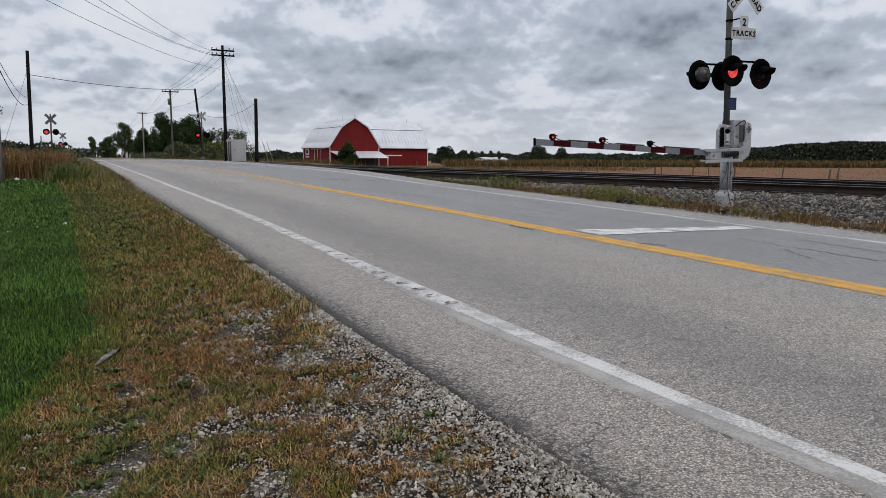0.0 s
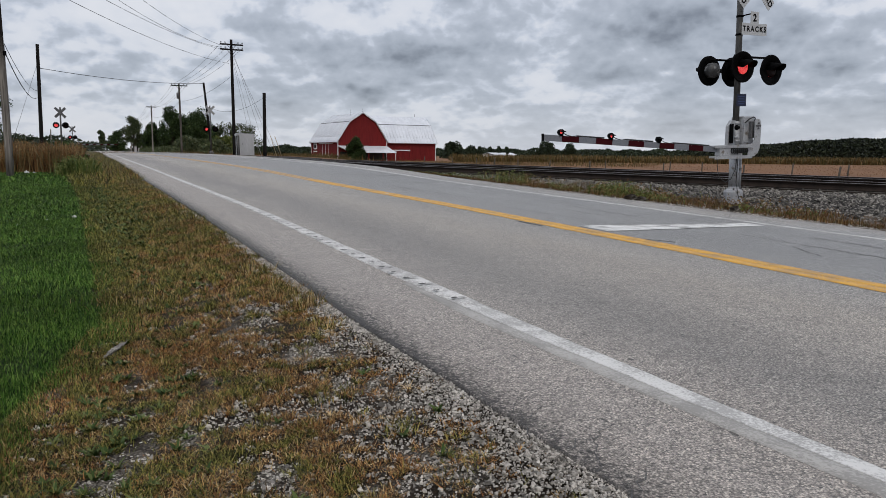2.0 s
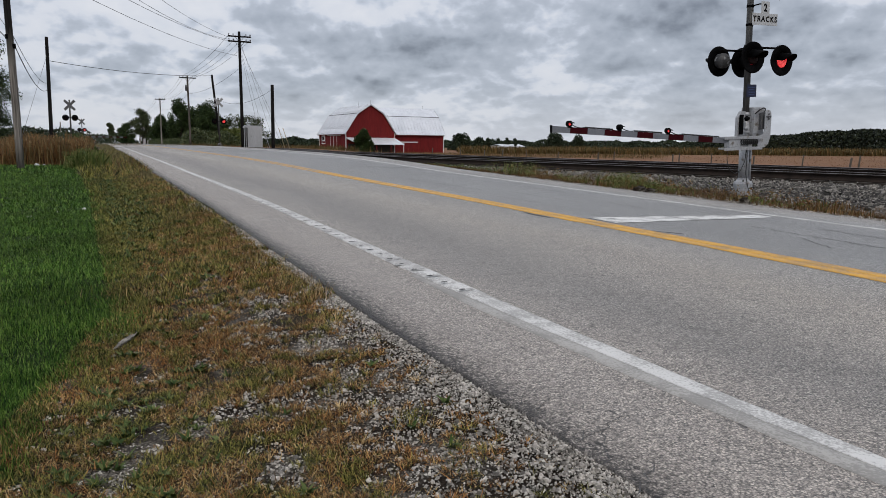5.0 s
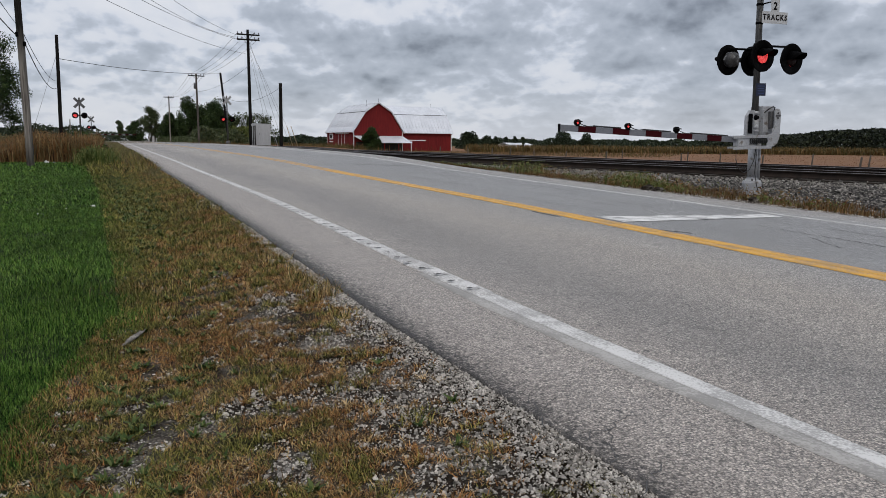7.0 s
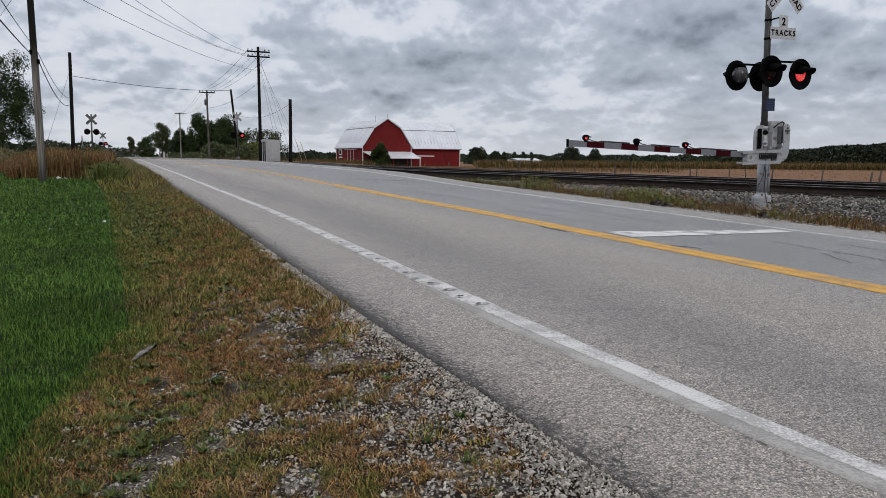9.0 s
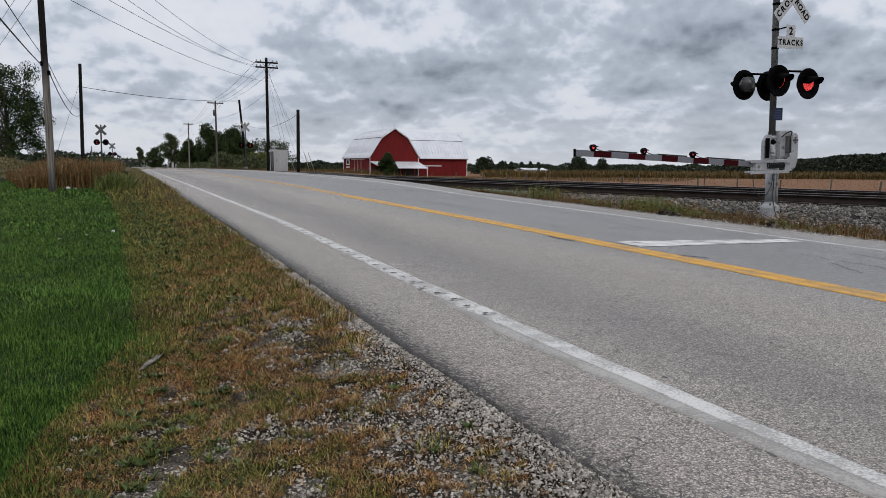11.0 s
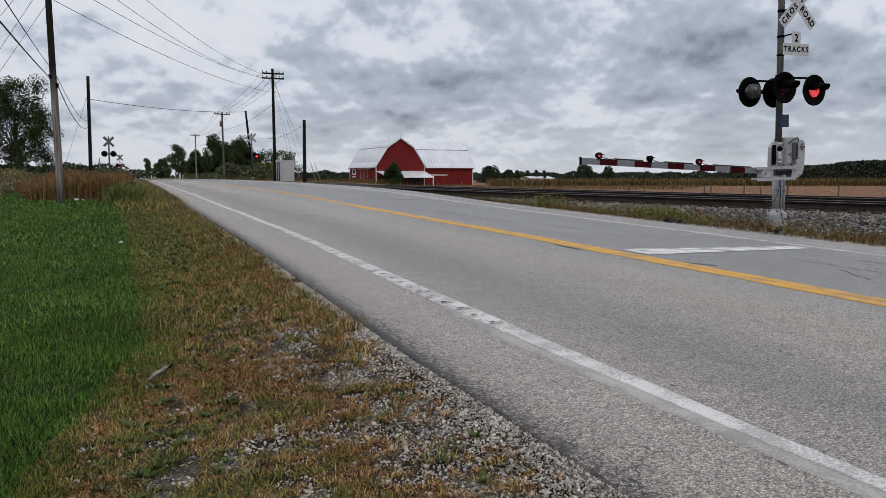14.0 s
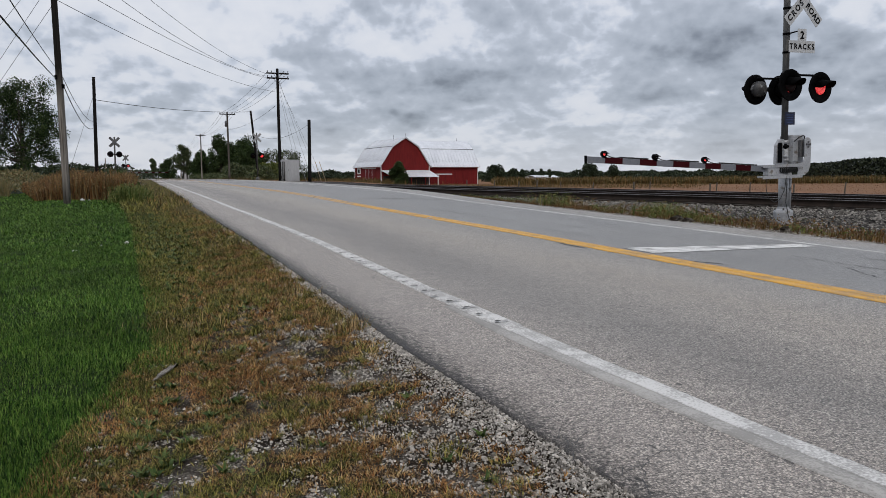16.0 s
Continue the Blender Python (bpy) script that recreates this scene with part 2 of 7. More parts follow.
def verge_mat():
    """Dark earth with crushed limestone trodden into it."""
    m, nt, bsdf = node_mat("verge_soil")
    N, L = nt.nodes.new, nt.links.new
    tc, vor, big, fine = N("ShaderNodeTexCoord"), N("ShaderNodeTexVoronoi"), N("ShaderNodeTexNoise"), N("ShaderNodeTexNoise")
    vor.inputs["Scale"].default_value = 95
    big.inputs["Scale"].default_value, big.inputs["Detail"].default_value = 3.2, 8
    fine.inputs["Scale"].default_value, fine.inputs["Detail"].default_value = 60, 4
    for n in (vor, big, fine):
        L(tc.outputs["Object"], n.inputs["Vector"])
    # the earth is set near-black to carry the shade between grass blades
    peb, soil = N("ShaderNodeValToRGB"), N("ShaderNodeValToRGB")
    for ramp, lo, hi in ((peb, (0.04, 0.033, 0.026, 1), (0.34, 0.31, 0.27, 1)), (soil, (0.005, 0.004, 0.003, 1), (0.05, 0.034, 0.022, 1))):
        ramp.color_ramp.elements[0].color, ramp.color_ramp.elements[1].color = lo, hi
    sep = N("ShaderNodeSeparateColor")
    L(vor.outputs["Color"], sep.inputs[0]), L(sep.outputs[0], peb.inputs[0]), L(fine.outputs[0], soil.inputs[0])
    cover = N("ShaderNodeMapRange")
    cover.inputs[1].default_value, cover.inputs[2].default_value = 0.47, 0.66
    L(big.outputs[0], cover.inputs[0])
    mix = N("ShaderNodeMix")
    mix.data_type = "RGBA"
    L(cover.outputs[0], mix.inputs[0]), L(soil.outputs[0], mix.inputs[6]), L(peb.outputs[0], mix.inputs[7])
    # dark joints between the stones
    gap = N("ShaderNodeMapRange")
    gap.inputs[1].default_value, gap.inputs[2].default_value, gap.inputs[3].default_value, gap.inputs[4].default_value = 0.3, 0.75, 1.0, 0.3
    L(vor.outputs["Distance"], gap.inputs[0])
    mul = N("ShaderNodeMix")
    mul.data_type, mul.blend_type = "RGBA", "MULTIPLY"
    mul.inputs[0].default_value = 1.0
    L(mix.outputs[2], mul.inputs[6]), L(gap.outputs[0], mul.inputs[7])
    L(mul.outputs[2], bsdf.inputs["Base Color"])
    bsdf.inputs["Roughness"].default_value, bsdf.inputs["Specular IOR Level"].default_value = 0.95, 0.2
    bp = N("ShaderNodeBump")
    bp.invert = True
    bp.inputs["Strength"].default_value, bp.inputs["Distance"].default_value = 0.9, 0.01
    L(vor.outputs["Distance"], bp.inputs["Height"]), L(bp.outputs[0], bsdf.inputs["Normal"])
    return m


def paint_mat(name, colour, worn, amount=0.5):
    """Road paint worn through to the stones."""
    m, nt, bsdf = node_mat(name)
    N, L = nt.nodes.new, nt.links.new
    tc, a, b = N("ShaderNodeTexCoord"), N("ShaderNodeTexNoise"), N("ShaderNodeTexNoise")
    for n, s, d in ((a, 4.0, 6), (b, 70.0, 3)):
        n.inputs["Scale"].default_value, n.inputs["Detail"].default_value = s, d
        L(tc.outputs["Object"], n.inputs["Vector"])
    s = N("ShaderNodeMath")
    s.operation = "ADD"
    L(a.outputs[0], s.inputs[0]), L(b.outputs[0], s.inputs[1])
    r = N("ShaderNodeMapRange")
    r.inputs[1].default_value, r.inputs[2].default_value = amount, amount + 0.22
    L(s.outputs[0], r.inputs[0])
    mix = N("ShaderNodeMix")
    mix.data_type = "RGBA"
    mix.inputs[6].default_value, mix.inputs[7].default_value = (*worn, 1), (*colour, 1)
    L(r.outputs[0], mix.inputs[0]), L(mix.outputs[2], bsdf.inputs["Base Color"])
    bsdf.inputs["Roughness"].default_value = 0.7
    bp = N("ShaderNodeBump")
    bp.inputs["Strength"].default_value, bp.inputs["Distance"].default_value = 0.4, 0.005
    L(b.outputs[0], bp.inputs["Height"]), L(bp.outputs[0], bsdf.inputs["Normal"])
    return m


def lens_mat():
    """Moulded red glass lit from behind: a small-figured pattern of bright and dim facets."""
    m, nt, bsdf = node_mat("lit_red_lens")
    N, L = nt.nodes.new, nt.links.new
    tc, v, r = N("ShaderNodeTexCoord"), N("ShaderNodeTexVoronoi"), N("ShaderNodeValToRGB")
    v.inputs["Scale"].default_value = 48
    L(tc.outputs["Object"], v.inputs["Vector"])
    el = r.color_ramp.elements
    el[0].color, el[1].color = (0.42, 0.008, 0.012, 1), (1.0, 0.10, 0.10, 1)
    sep = N("ShaderNodeSeparateColor")
    L(v.outputs["Color"], sep.inputs[0]), L(sep.outputs[0], r.inputs[0])
    L(r.outputs[0], bsdf.inputs["Base Color"]), L(r.outputs[0], bsdf.inputs["Emission Color"])
    bsdf.inputs["Emission Strength"].default_value = 0.75
    bsdf.inputs["Roughness"].default_value = 0.35
    return m


def pole_mat():
    """Old creosoted timber, washed grey and checked towards the foot; backlit top painted black."""
    m, nt, bsdf = node_mat("backlit_pole")
    N, L = nt.nodes.new, nt.links.new
    tc, mp, n, sep = N("ShaderNodeTexCoord"), N("ShaderNodeMapping"), N("ShaderNodeTexNoise"), N("ShaderNodeSeparateXYZ")
    mp.inputs["Scale"].default_value = (1, 1, 0.05)
    n.inputs["Scale"].default_value, n.inputs["Detail"].default_value = 20, 6
    L(tc.outputs["Object"], mp.inputs[0]), L(mp.outputs[0], n.inputs["Vector"]), L(tc.outputs["Object"], sep.inputs[0])
    tones = []
    for lo, hi in (((0.07, 0.062, 0.055, 1), (0.27, 0.245, 0.22, 1)), ((0.005, 0.005, 0.005, 1), (0.022, 0.019, 0.017, 1))):
        r = N("ShaderNodeValToRGB")
        r.color_ramp.elements[0].position, r.color_ramp.elements[1].position = 0.3, 0.7
        r.color_ramp.elements[0].color, r.color_ramp.elements[1].color = lo, hi
        L(n.outputs[0], r.inputs[0])
        tones.append(r.outputs[0])
    # height drives the painted darkening of the backlit top
    h = N("ShaderNodeMath")
    h.operation = "MULTIPLY_ADD"
    h.inputs[1].default_value = 2.2
    L(n.outputs[0], h.inputs[0]), L(sep.outputs[2], h.inputs[2])
    k = N("ShaderNodeMapRange")
    k.inputs[1].default_value, k.inputs[2].default_value = 4.9, 6.1
    L(h.outputs[0], k.inputs[0])
    mix = N("ShaderNodeMix")
    mix.data_type = "RGBA"
    L(k.outputs[0], mix.inputs[0]), L(tones[0], mix.inputs[6]), L(tones[1], mix.inputs[7]), L(mix.outputs[2], bsdf.inputs["Base Color"])
    bsdf.inputs["Roughness"].default_value, bsdf.inputs["Specular IOR Level"].default_value = 0.9, 0.15
    bp = N("ShaderNodeBump")
    bp.inputs["Strength"].default_value, bp.inputs["Distance"].default_value = 0.6, 0.01
    L(n.outputs[0], bp.inputs["Height"]), L(bp.outputs[0], bsdf.inputs["Normal"])
    return m


M = {}
M["pole_backlit"] = pole_mat()
M["asphalt"] = asphalt_mat()
M["white_line"] = paint_mat("white_line", (0.575, 0.567, 0.553), (0.33, 0.322, 0.312), 0.87)
M["worn_white"] = paint_mat("worn_white", (0.66, 0.655, 0.64), (0.22, 0.215, 0.21), 0.86)
M["old_line"] = paint_mat("old_line", (0.37, 0.355, 0.335), (0.25, 0.24, 0.226), 0.92)
M["yellow_line"] = paint_mat("yellow_line", (0.62, 0.33, 0.05), (0.38, 0.24, 0.10), 0.84)
M["yellow_worn"] = paint_mat("yellow_worn", (0.60, 0.33, 0.085), (0.30, 0.235, 0.15), 0.86)
M["groove"] = surface("milled_groove", (0.022, 0.021, 0.02), (0.085, 0.083, 0.08), 0.9, scale=30, grain=120, bump=0.4)
M["groove_pale"] = surface("worn_groove", (0.24, 0.235, 0.23), (0.42, 0.41, 0.40), 0.9, scale=30, grain=120, bump=0.4)
M["crack"] = surface("crack_sealant", (0.035, 0.035, 0.037), (0.09, 0.09, 0.09), 0.9, bump=0.3)
# near-black green soil carries the shade between the lawn blades
M["shaded_lawn_soil"] = surface("shaded_lawn_soil", (0.005, 0.010, 0.003), (0.014, 0.024, 0.006), 1.0, scale=2, grain=60, bump=0.6, gloss=0.2)
M["verge_soil"] = verge_mat()
M["strip_soil"] = surface("strip_soil", (0.03, 0.022, 0.016), (0.12, 0.09, 0.066), 1.0, scale=1.5, grain=30, bump=0.8, gloss=0.2)
M["stubble"] = surface("bare_field", (0.125, 0.064, 0.032), (0.22, 0.115, 0.06), 1.0, scale=0.05, grain=1.5, bump=0.5, stretch=(1, 1, 1), gloss=0.2)
M["meadow"] = surface("meadow", (0.06, 0.07, 0.03), (0.13, 0.11, 0.05), 1.0, scale=0.1, grain=3, bump=0.5, gloss=0.2)
# near-black bed paints in the shade between the ballast stones
M["shaded_ballast_bed"] = surface("shaded_ballast_bed", (0.006, 0.005, 0.005), (0.022, 0.02, 0.018), 1.0, scale=4, grain=26, bump=1.0, gloss=0.2)
M["stone"] = surface("crushed_stone", (0.04, 0.036, 0.032), (0.26, 0.245, 0.225), 0.95, scale=6, grain=60, bump=0.3, random_by="island", spread=0.95, gloss=0.2)
M["gravel"] = surface("gravel", (0.17, 0.155, 0.136), (0.44, 0.415, 0.38), 0.95, scale=9, grain=90, bump=0.2, random_by="island", spread=0.65, gloss=0.2)
M["rail_rust"] = surface("rail_rust", (0.012, 0.009, 0.008), (0.034, 0.024, 0.019), 0.85, 0.1, scale=4, grain=60, bump=0.3, gloss=0.2)
M["rail_head"] = surface("rail_head", (0.10, 0.095, 0.095), (0.20, 0.19, 0.19), 0.45, 0.8, scale=4, grain=60, bump=0.05)
M["tie"] = surface("creosote_tie", (0.015, 0.012, 0.01), (0.05, 0.042, 0.034), 0.95, scale=3, grain=40, bump=0.6, stretch=(1, 6, 1), random_by="object", gloss=0.2)
M["galvanised"] = surface("galvanised_steel", (0.022, 0.0215, 0.021), (0.075, 0.073, 0.07), 0.6, 0.15, scale=3, grain=30, bump=0.08, stretch=(1, 1, 0.3))
M["white_steel"] = surface("weathered_aluminium_paint", (0.27, 0.278, 0.295), (0.44, 0.45, 0.47), 0.5, 0.25, scale=4, grain=35, bump=0.12,
                           third=(0.16, 0.14, 0.12), third_at=0.62, third_scale=8)
M["sign_white"] = surface("sign_sheeting", (0.36, 0.37, 0.38), (0.46, 0.47, 0.48), 0.4, 0.0, scale=3, grain=25, bump=0.03)
M["sign_grey"] = surface("soiled_sheeting", (0.20, 0.205, 0.21), (0.30, 0.305, 0.31), 0.5, 0.0, scale=3, grain=25, bump=0.03)
M["sign_black"] = surface("sign_black", (0.002, 0.002, 0.002), (0.006, 0.006, 0.007), 0.6, gloss=0.05, bump=0)
M["lamp_black"] = surface("black_enamel", (0.0015, 0.0015, 0.0017), (0.005, 0.005, 0.0055), 0.65, 0.0, scale=5, grain=60, bump=0.08, gloss=0.03)
M["lamp_back"] = surface("weathered_housing", (0.05, 0.05, 0.055), (0.14, 0.14, 0.145), 0.6, 0.2, scale=6, grain=40, bump=0.1)
M["lamp_scuffed"] = surface("scuffed_housing", (0.02, 0.02, 0.021), (0.075, 0.075, 0.078), 0.55, 0.1, scale=7, grain=45, bump=0.12, third=(0.30, 0.31, 0.32), third_at=0.60, third_scale=9)
M["lens_dark"] = surface("dark_red_lens", (0.006, 0.001, 0.001), (0.014, 0.002, 0.002), 0.5, scale=20, grain=60, bump=0.2, gloss=0.15)
M["lens_lit"] = lens_mat()
M["arm_white"] = surface("arm_white_sheeting", (0.125, 0.132, 0.152), (0.18, 0.188, 0.21), 0.6, scale=5, grain=40, bump=0.03, gloss=0.15)
M["arm_red"] = surface("arm_red_sheeting", (0.028, 0.003, 0.005), (0.046, 0.005, 0.007), 0.7, scale=5, grain=40, bump=0.03, gloss=0.05)
M["blue_sign"] = surface("blue_sign", (0.002, 0.006, 0.03), (0.004, 0.011, 0.05), 0.5, scale=5, grain=40, bump=0.02)
M["pale_blue"] = plain("sign_bars", (0.025, 0.05, 0.15), 0.5)
M["cable"] = plain("black_cable", (0.012, 0.012, 0.013), 0.6)
M["wire"] = plain("weathered_wire", (0.04, 0.042, 0.045), 0.6, 0.3)
M["wire_pale"] = plain("bright_wire", (0.22, 0.225, 0.24), 0.5, 0.5)
M["pole_grey"] = surface("weathered_pole", (0.10, 0.09, 0.08), (0.24, 0.215, 0.19), 0.9, scale=2.0, grain=22, bump=0.5, stretch=(1, 1, 0.06))
M["pole_brown"] = surface("dark_weathered_pole", (0.035, 0.03, 0.027), (0.13, 0.115, 0.10), 0.9, scale=2.0, grain=22, bump=0.5, stretch=(1, 1, 0.06), gloss=0.2)
M["pole_dark"] = surface("creosoted_pole", (0.006, 0.006, 0.006), (0.02, 0.018, 0.017), 0.9, scale=2.0, grain=22, bump=0.5, stretch=(1, 1, 0.06), gloss=0.05)
M["guy_guard"] = surface("guy_guard", (0.30, 0.24, 0.15), (0.42, 0.34, 0.23), 0.6)
M["barn_red"] = surface("barn_red_boards", (0.105, 0.008, 0.009), (0.17, 0.014, 0.014), 0.8, scale=0.25, grain=3, bump=0.3, stretch=(1, 1, 0.15), gloss=0.2)
M["barn_trim"] = surface("barn_trim", (0.62, 0.62, 0.62), (0.72, 0.72, 0.72), 0.6)
M["barn_dark"] = surface("unlit_interior", (0.01, 0.009, 0.009), (0.02, 0.018, 0.018), 0.9)
M["barn_roof"] = surface("galvanised_roof", (0.56, 0.58, 0.62), (0.74, 0.76, 0.80), 0.38, 0.3, scale=0.5, grain=4, bump=0.1, stretch=(1, 1, 0.2))
M["cabinet"] = surface("signal_cabinet", (0.34, 0.34, 0.35), (0.46, 0.46, 0.47), 0.5, 0.3, scale=1.5, grain=15, bump=0.06, stretch=(1, 1, 0.2))
M["bark"] = surface("bark", (0.03, 0.025, 0.02), (0.085, 0.07, 0.055), 0.95, scale=3, grain=25, bump=0.7, stretch=(1, 1, 0.25))
M["leaf_dark"] = blades("leaf_dark", [(0.008, 0.015, 0.005), (0.017, 0.034, 0.010), (0.03, 0.052, 0.015), (0.062, 0.086, 0.028)])
M["leaf_grey"] = blades("leaf_grey", [(0.016, 0.024, 0.010), (0.035, 0.05, 0.019), (0.06, 0.078, 0.032), (0.10, 0.11, 0.052)])
M["leaf_far"] = blades("leaf_far", [(0.012, 0.02, 0.012), (0.02, 0.03, 0.017), (0.028, 0.04, 0.02), (0.04, 0.05, 0.026)])
M["leaf_hill"] = blades("leaf_hill", [(0.006, 0.009, 0.007), (0.012, 0.016, 0.010), (0.019, 0.025, 0.013), (0.038, 0.044, 0.022)])
# the darkest lawn tones add to that painted shade
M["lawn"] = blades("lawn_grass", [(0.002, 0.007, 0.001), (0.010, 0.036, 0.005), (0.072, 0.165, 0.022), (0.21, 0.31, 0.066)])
# near-black tones among the russet ones stand in for shaded gaps
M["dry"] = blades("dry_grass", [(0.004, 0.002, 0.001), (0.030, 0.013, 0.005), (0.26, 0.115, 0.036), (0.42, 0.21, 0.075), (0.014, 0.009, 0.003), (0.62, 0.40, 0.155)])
M["green_weed"] = blades("green_weed", [(0.035, 0.06, 0.014), (0.07, 0.10, 0.024), (0.12, 0.14, 0.04), (0.18, 0.17, 0.06)])
M["brown_weed"] = blades("brown_weed", [(0.025, 0.014, 0.008), (0.15, 0.072, 0.028), (0.23, 0.125, 0.05), (0.08, 0.075, 0.03), (0.33, 0.22, 0.11)])
M["corn"] = blades("ripe_corn", [(0.03, 0.021, 0.009), (0.15, 0.088, 0.033), (0.09, 0.066, 0.022), (0.045, 0.05, 0.017), (0.28, 0.18, 0.08)])
M["drift"] = surface("driftwood", (0.02, 0.018, 0.016), (0.36, 0.33, 0.29), 0.9, scale=16, grain=90, bump=0.9)
M["litter"] = surface("white_litter", (0.35, 0.35, 0.34), (0.6, 0.6, 0.6), 0.6)
# ---- shaping helpers ----
def thing(name, m, label, category, group="", kind=""):
    ob = new(name)
    ob.empty_display_size = 0.2
    ob.matrix_world = m
    return tagged(ob, label, category, group, kind)


def part(name, bm, material, parent=None, label=""):
    me = bpy.data.meshes.new(name)
    bm.normal_update()
    bm.to_mesh(me)
    bm.free()
    for mt in material if isinstance(material, (list, tuple)) else [material]:
        me.materials.append(mt)
    ob = new(name, me)
    ob.parent = parent
    return tagged(ob, label)


def box(bm, size, at=(0, 0, 0), turn=None, bevel=0.0, mat=0):
    r = bmesh.ops.create_cube(bm, size=1.0)
    vs = r["verts"]
    m = Matrix.Translation(at) @ (turn.to_4x4() if turn else Matrix()) @ Matrix.Diagonal((*size, 1))
    bmesh.ops.transform(bm, matrix=m, verts=vs)
    fs = {f for v in vs for f in v.link_faces}
    for f in fs:
        f.material_index = mat
    if bevel:
        es = list({e for v in vs for e in v.link_edges})
        bmesh.ops.bevel(bm, geom=es, offset=bevel, segments=2, affect="EDGES", profile=0.6, material=mat)
    return bm


def rod(bm, a, b, r0, r1=None, seg=12, mat=0, caps=True):
    a, b = Vector(a), Vector(b)
    r1 = r0 if r1 is None else r1
    q = (b - a).to_track_quat("Z", "Y").to_matrix()
    rings = []
    for p, r in ((a, r0), (b, r1)):
        rings.append([bm.verts.new(p + q @ Vector((math.cos(t) * r, math.sin(t) * r, 0))) for t in (2 * math.pi * i / seg for i in range(seg))])
    for i in range(seg):
        f = bm.faces.new((rings[0][i], rings[0][(i + 1) % seg], rings[1][(i + 1) % seg], rings[1][i]))
        f.material_index, f.smooth = mat, True
    if caps:
        for ring in (rings[0][::-1], rings[1]):
            bm.faces.new(ring).material_index = mat
    return bm


def tube(bm, pts, r, seg=6, mat=0):
    pts = [Vector(p) for p in pts]
    rings = []
    for i, p in enumerate(pts):
        d = (pts[min(i + 1, len(pts) - 1)] - pts[max(i - 1, 0)]).normalized()
        q = d.to_track_quat("Z", "Y").to_matrix()
        rr = r[i] if isinstance(r, (list, tuple)) else r
        rings.append([bm.verts.new(p + q @ Vector((math.cos(2 * math.pi * k / seg) * rr, math.sin(2 * math.pi * k / seg) * rr, 0))) for k in range(seg)])
    for a, b in zip(rings, rings[1:]):
        for k in range(seg):
            f = bm.faces.new((a[k], a[(k + 1) % seg], b[(k + 1) % seg], b[k]))
            f.smooth, f.material_index = True, mat
    bm.faces.new(rings[0][::-1]).material_index = mat
    bm.faces.new(rings[-1]).material_index = mat
    return bm


def lathe(bm, profile, axis_m, seg=24, mat=0, smooth=True):
    """Turn a profile of (radius, height) round the z axis of axis_m."""
    rings = []
    for r, h in profile:
        rings.append([bm.verts.new(axis_m @ Vector((math.cos(2 * math.pi * k / seg) * r, math.sin(2 * math.pi * k / seg) * r, h))) for k in range(seg)])
    for a, b in zip(rings, rings[1:]):
        for k in range(seg):
            f = bm.faces.new((a[k], a[(k + 1) % seg], b[(k + 1) % seg], b[k]))
            f.smooth, f.material_index = smooth, mat
    bm.faces.new(rings[0][::-1]).material_index = mat
    bm.faces.new(rings[-1]).material_index = mat
    return bm


def prism(bm, outline, y0, y1, mat=0):
    """A flat outline in x and z, given depth along y."""
    a = [bm.verts.new((x, y0, z)) for x, z in outline]
    b = [bm.verts.new((x, y1, z)) for x, z in outline]
    n = len(a)
    bm.faces.new(a).material_index = mat
    bm.faces.new(b[::-1]).material_index = mat
    for i in range(n):
        bm.faces.new((a[(i + 1) % n], a[i], b[i], b[(i + 1) % n])).material_index = mat
    return bm


def sheet(name, verts, faces, material, parent=None, mat_index=None, smooth=False):
    me = bpy.data.meshes.new(name)
    verts, faces = np.asarray(verts, np.float32), np.asarray(faces, np.int32)
    k = faces.shape[1]
    me.vertices.add(len(verts))
    me.vertices.foreach_set("co", verts.ravel())
    me.loops.add(faces.size)
    me.loops.foreach_set("vertex_index", faces.ravel())
    me.polygons.add(len(faces))
    me.polygons.foreach_set("loop_start", np.arange(0, faces.size, k, dtype=np.int32))
    for mt in material if isinstance(material, (list, tuple)) else [material]:
        me.materials.append(mt)
    if mat_index is not None:
        me.polygons.foreach_set("material_index", np.asarray(mat_index, np.int32))
    if smooth:
        me.polygons.foreach_set("use_smooth", np.ones(len(faces), bool))
    me.update(calc_edges=True)
    ob = new(name, me)
    ob.parent = parent
    return ob


def lettering(body, size, depth=0.002, spacing=1.08, bold=0.022):
    """A mesh of words in the built-in font, centred, lying in x and y."""
    cu = bpy.data.curves.new("words", "FONT")
    cu.body, cu.size, cu.extrude, cu.align_x, cu.align_y, cu.resolution_u = body, size, depth, "CENTER", "CENTER", 3
    cu.offset, cu.space_character = size * bold, spacing
    ob = bpy.data.objects.new("words", cu)
    scene.collection.objects.link(ob)
    bpy.context.view_layer.update()
    me = bpy.data.meshes.new_from_object(ob.evaluated_get(bpy.context.evaluated_depsgraph_get()))
    bpy.data.objects.remove(ob)
    bpy.data.curves.remove(cu)
    me.materials.clear()
    me.materials.append(M["sign_black"])
    return me


# ---- the lie of the land ----
LEFT = np.array([(-400, -2.2), (-60, -0.75), (-20, -0.35), (0, 0), (6, 0.115), (11.5, 0.205), (17.5, 0.255), (23, 0.30), (34, 0.395), (62, 0.56),
                 (81, 0.67), (118, 0.84), (150, 0.88), (220, 0.86), (500, 0.4), (4000, -0.9)])
RIGHT = np.array([(-400, -2.2), (-60, -0.75), (-20, -0.35), (0, 0), (8, 0.15), (16, 0.31), (19.5, 0.39), (24, 0.52), (27, 0.60), (31, 0.66), (36, 0.71),
                  (45, 0.77), (54, 0.82), (72, 0.87), (95, 0.93), (150, 0.93), (220, 0.88), (500, 0.4), (4000, -0.9)])
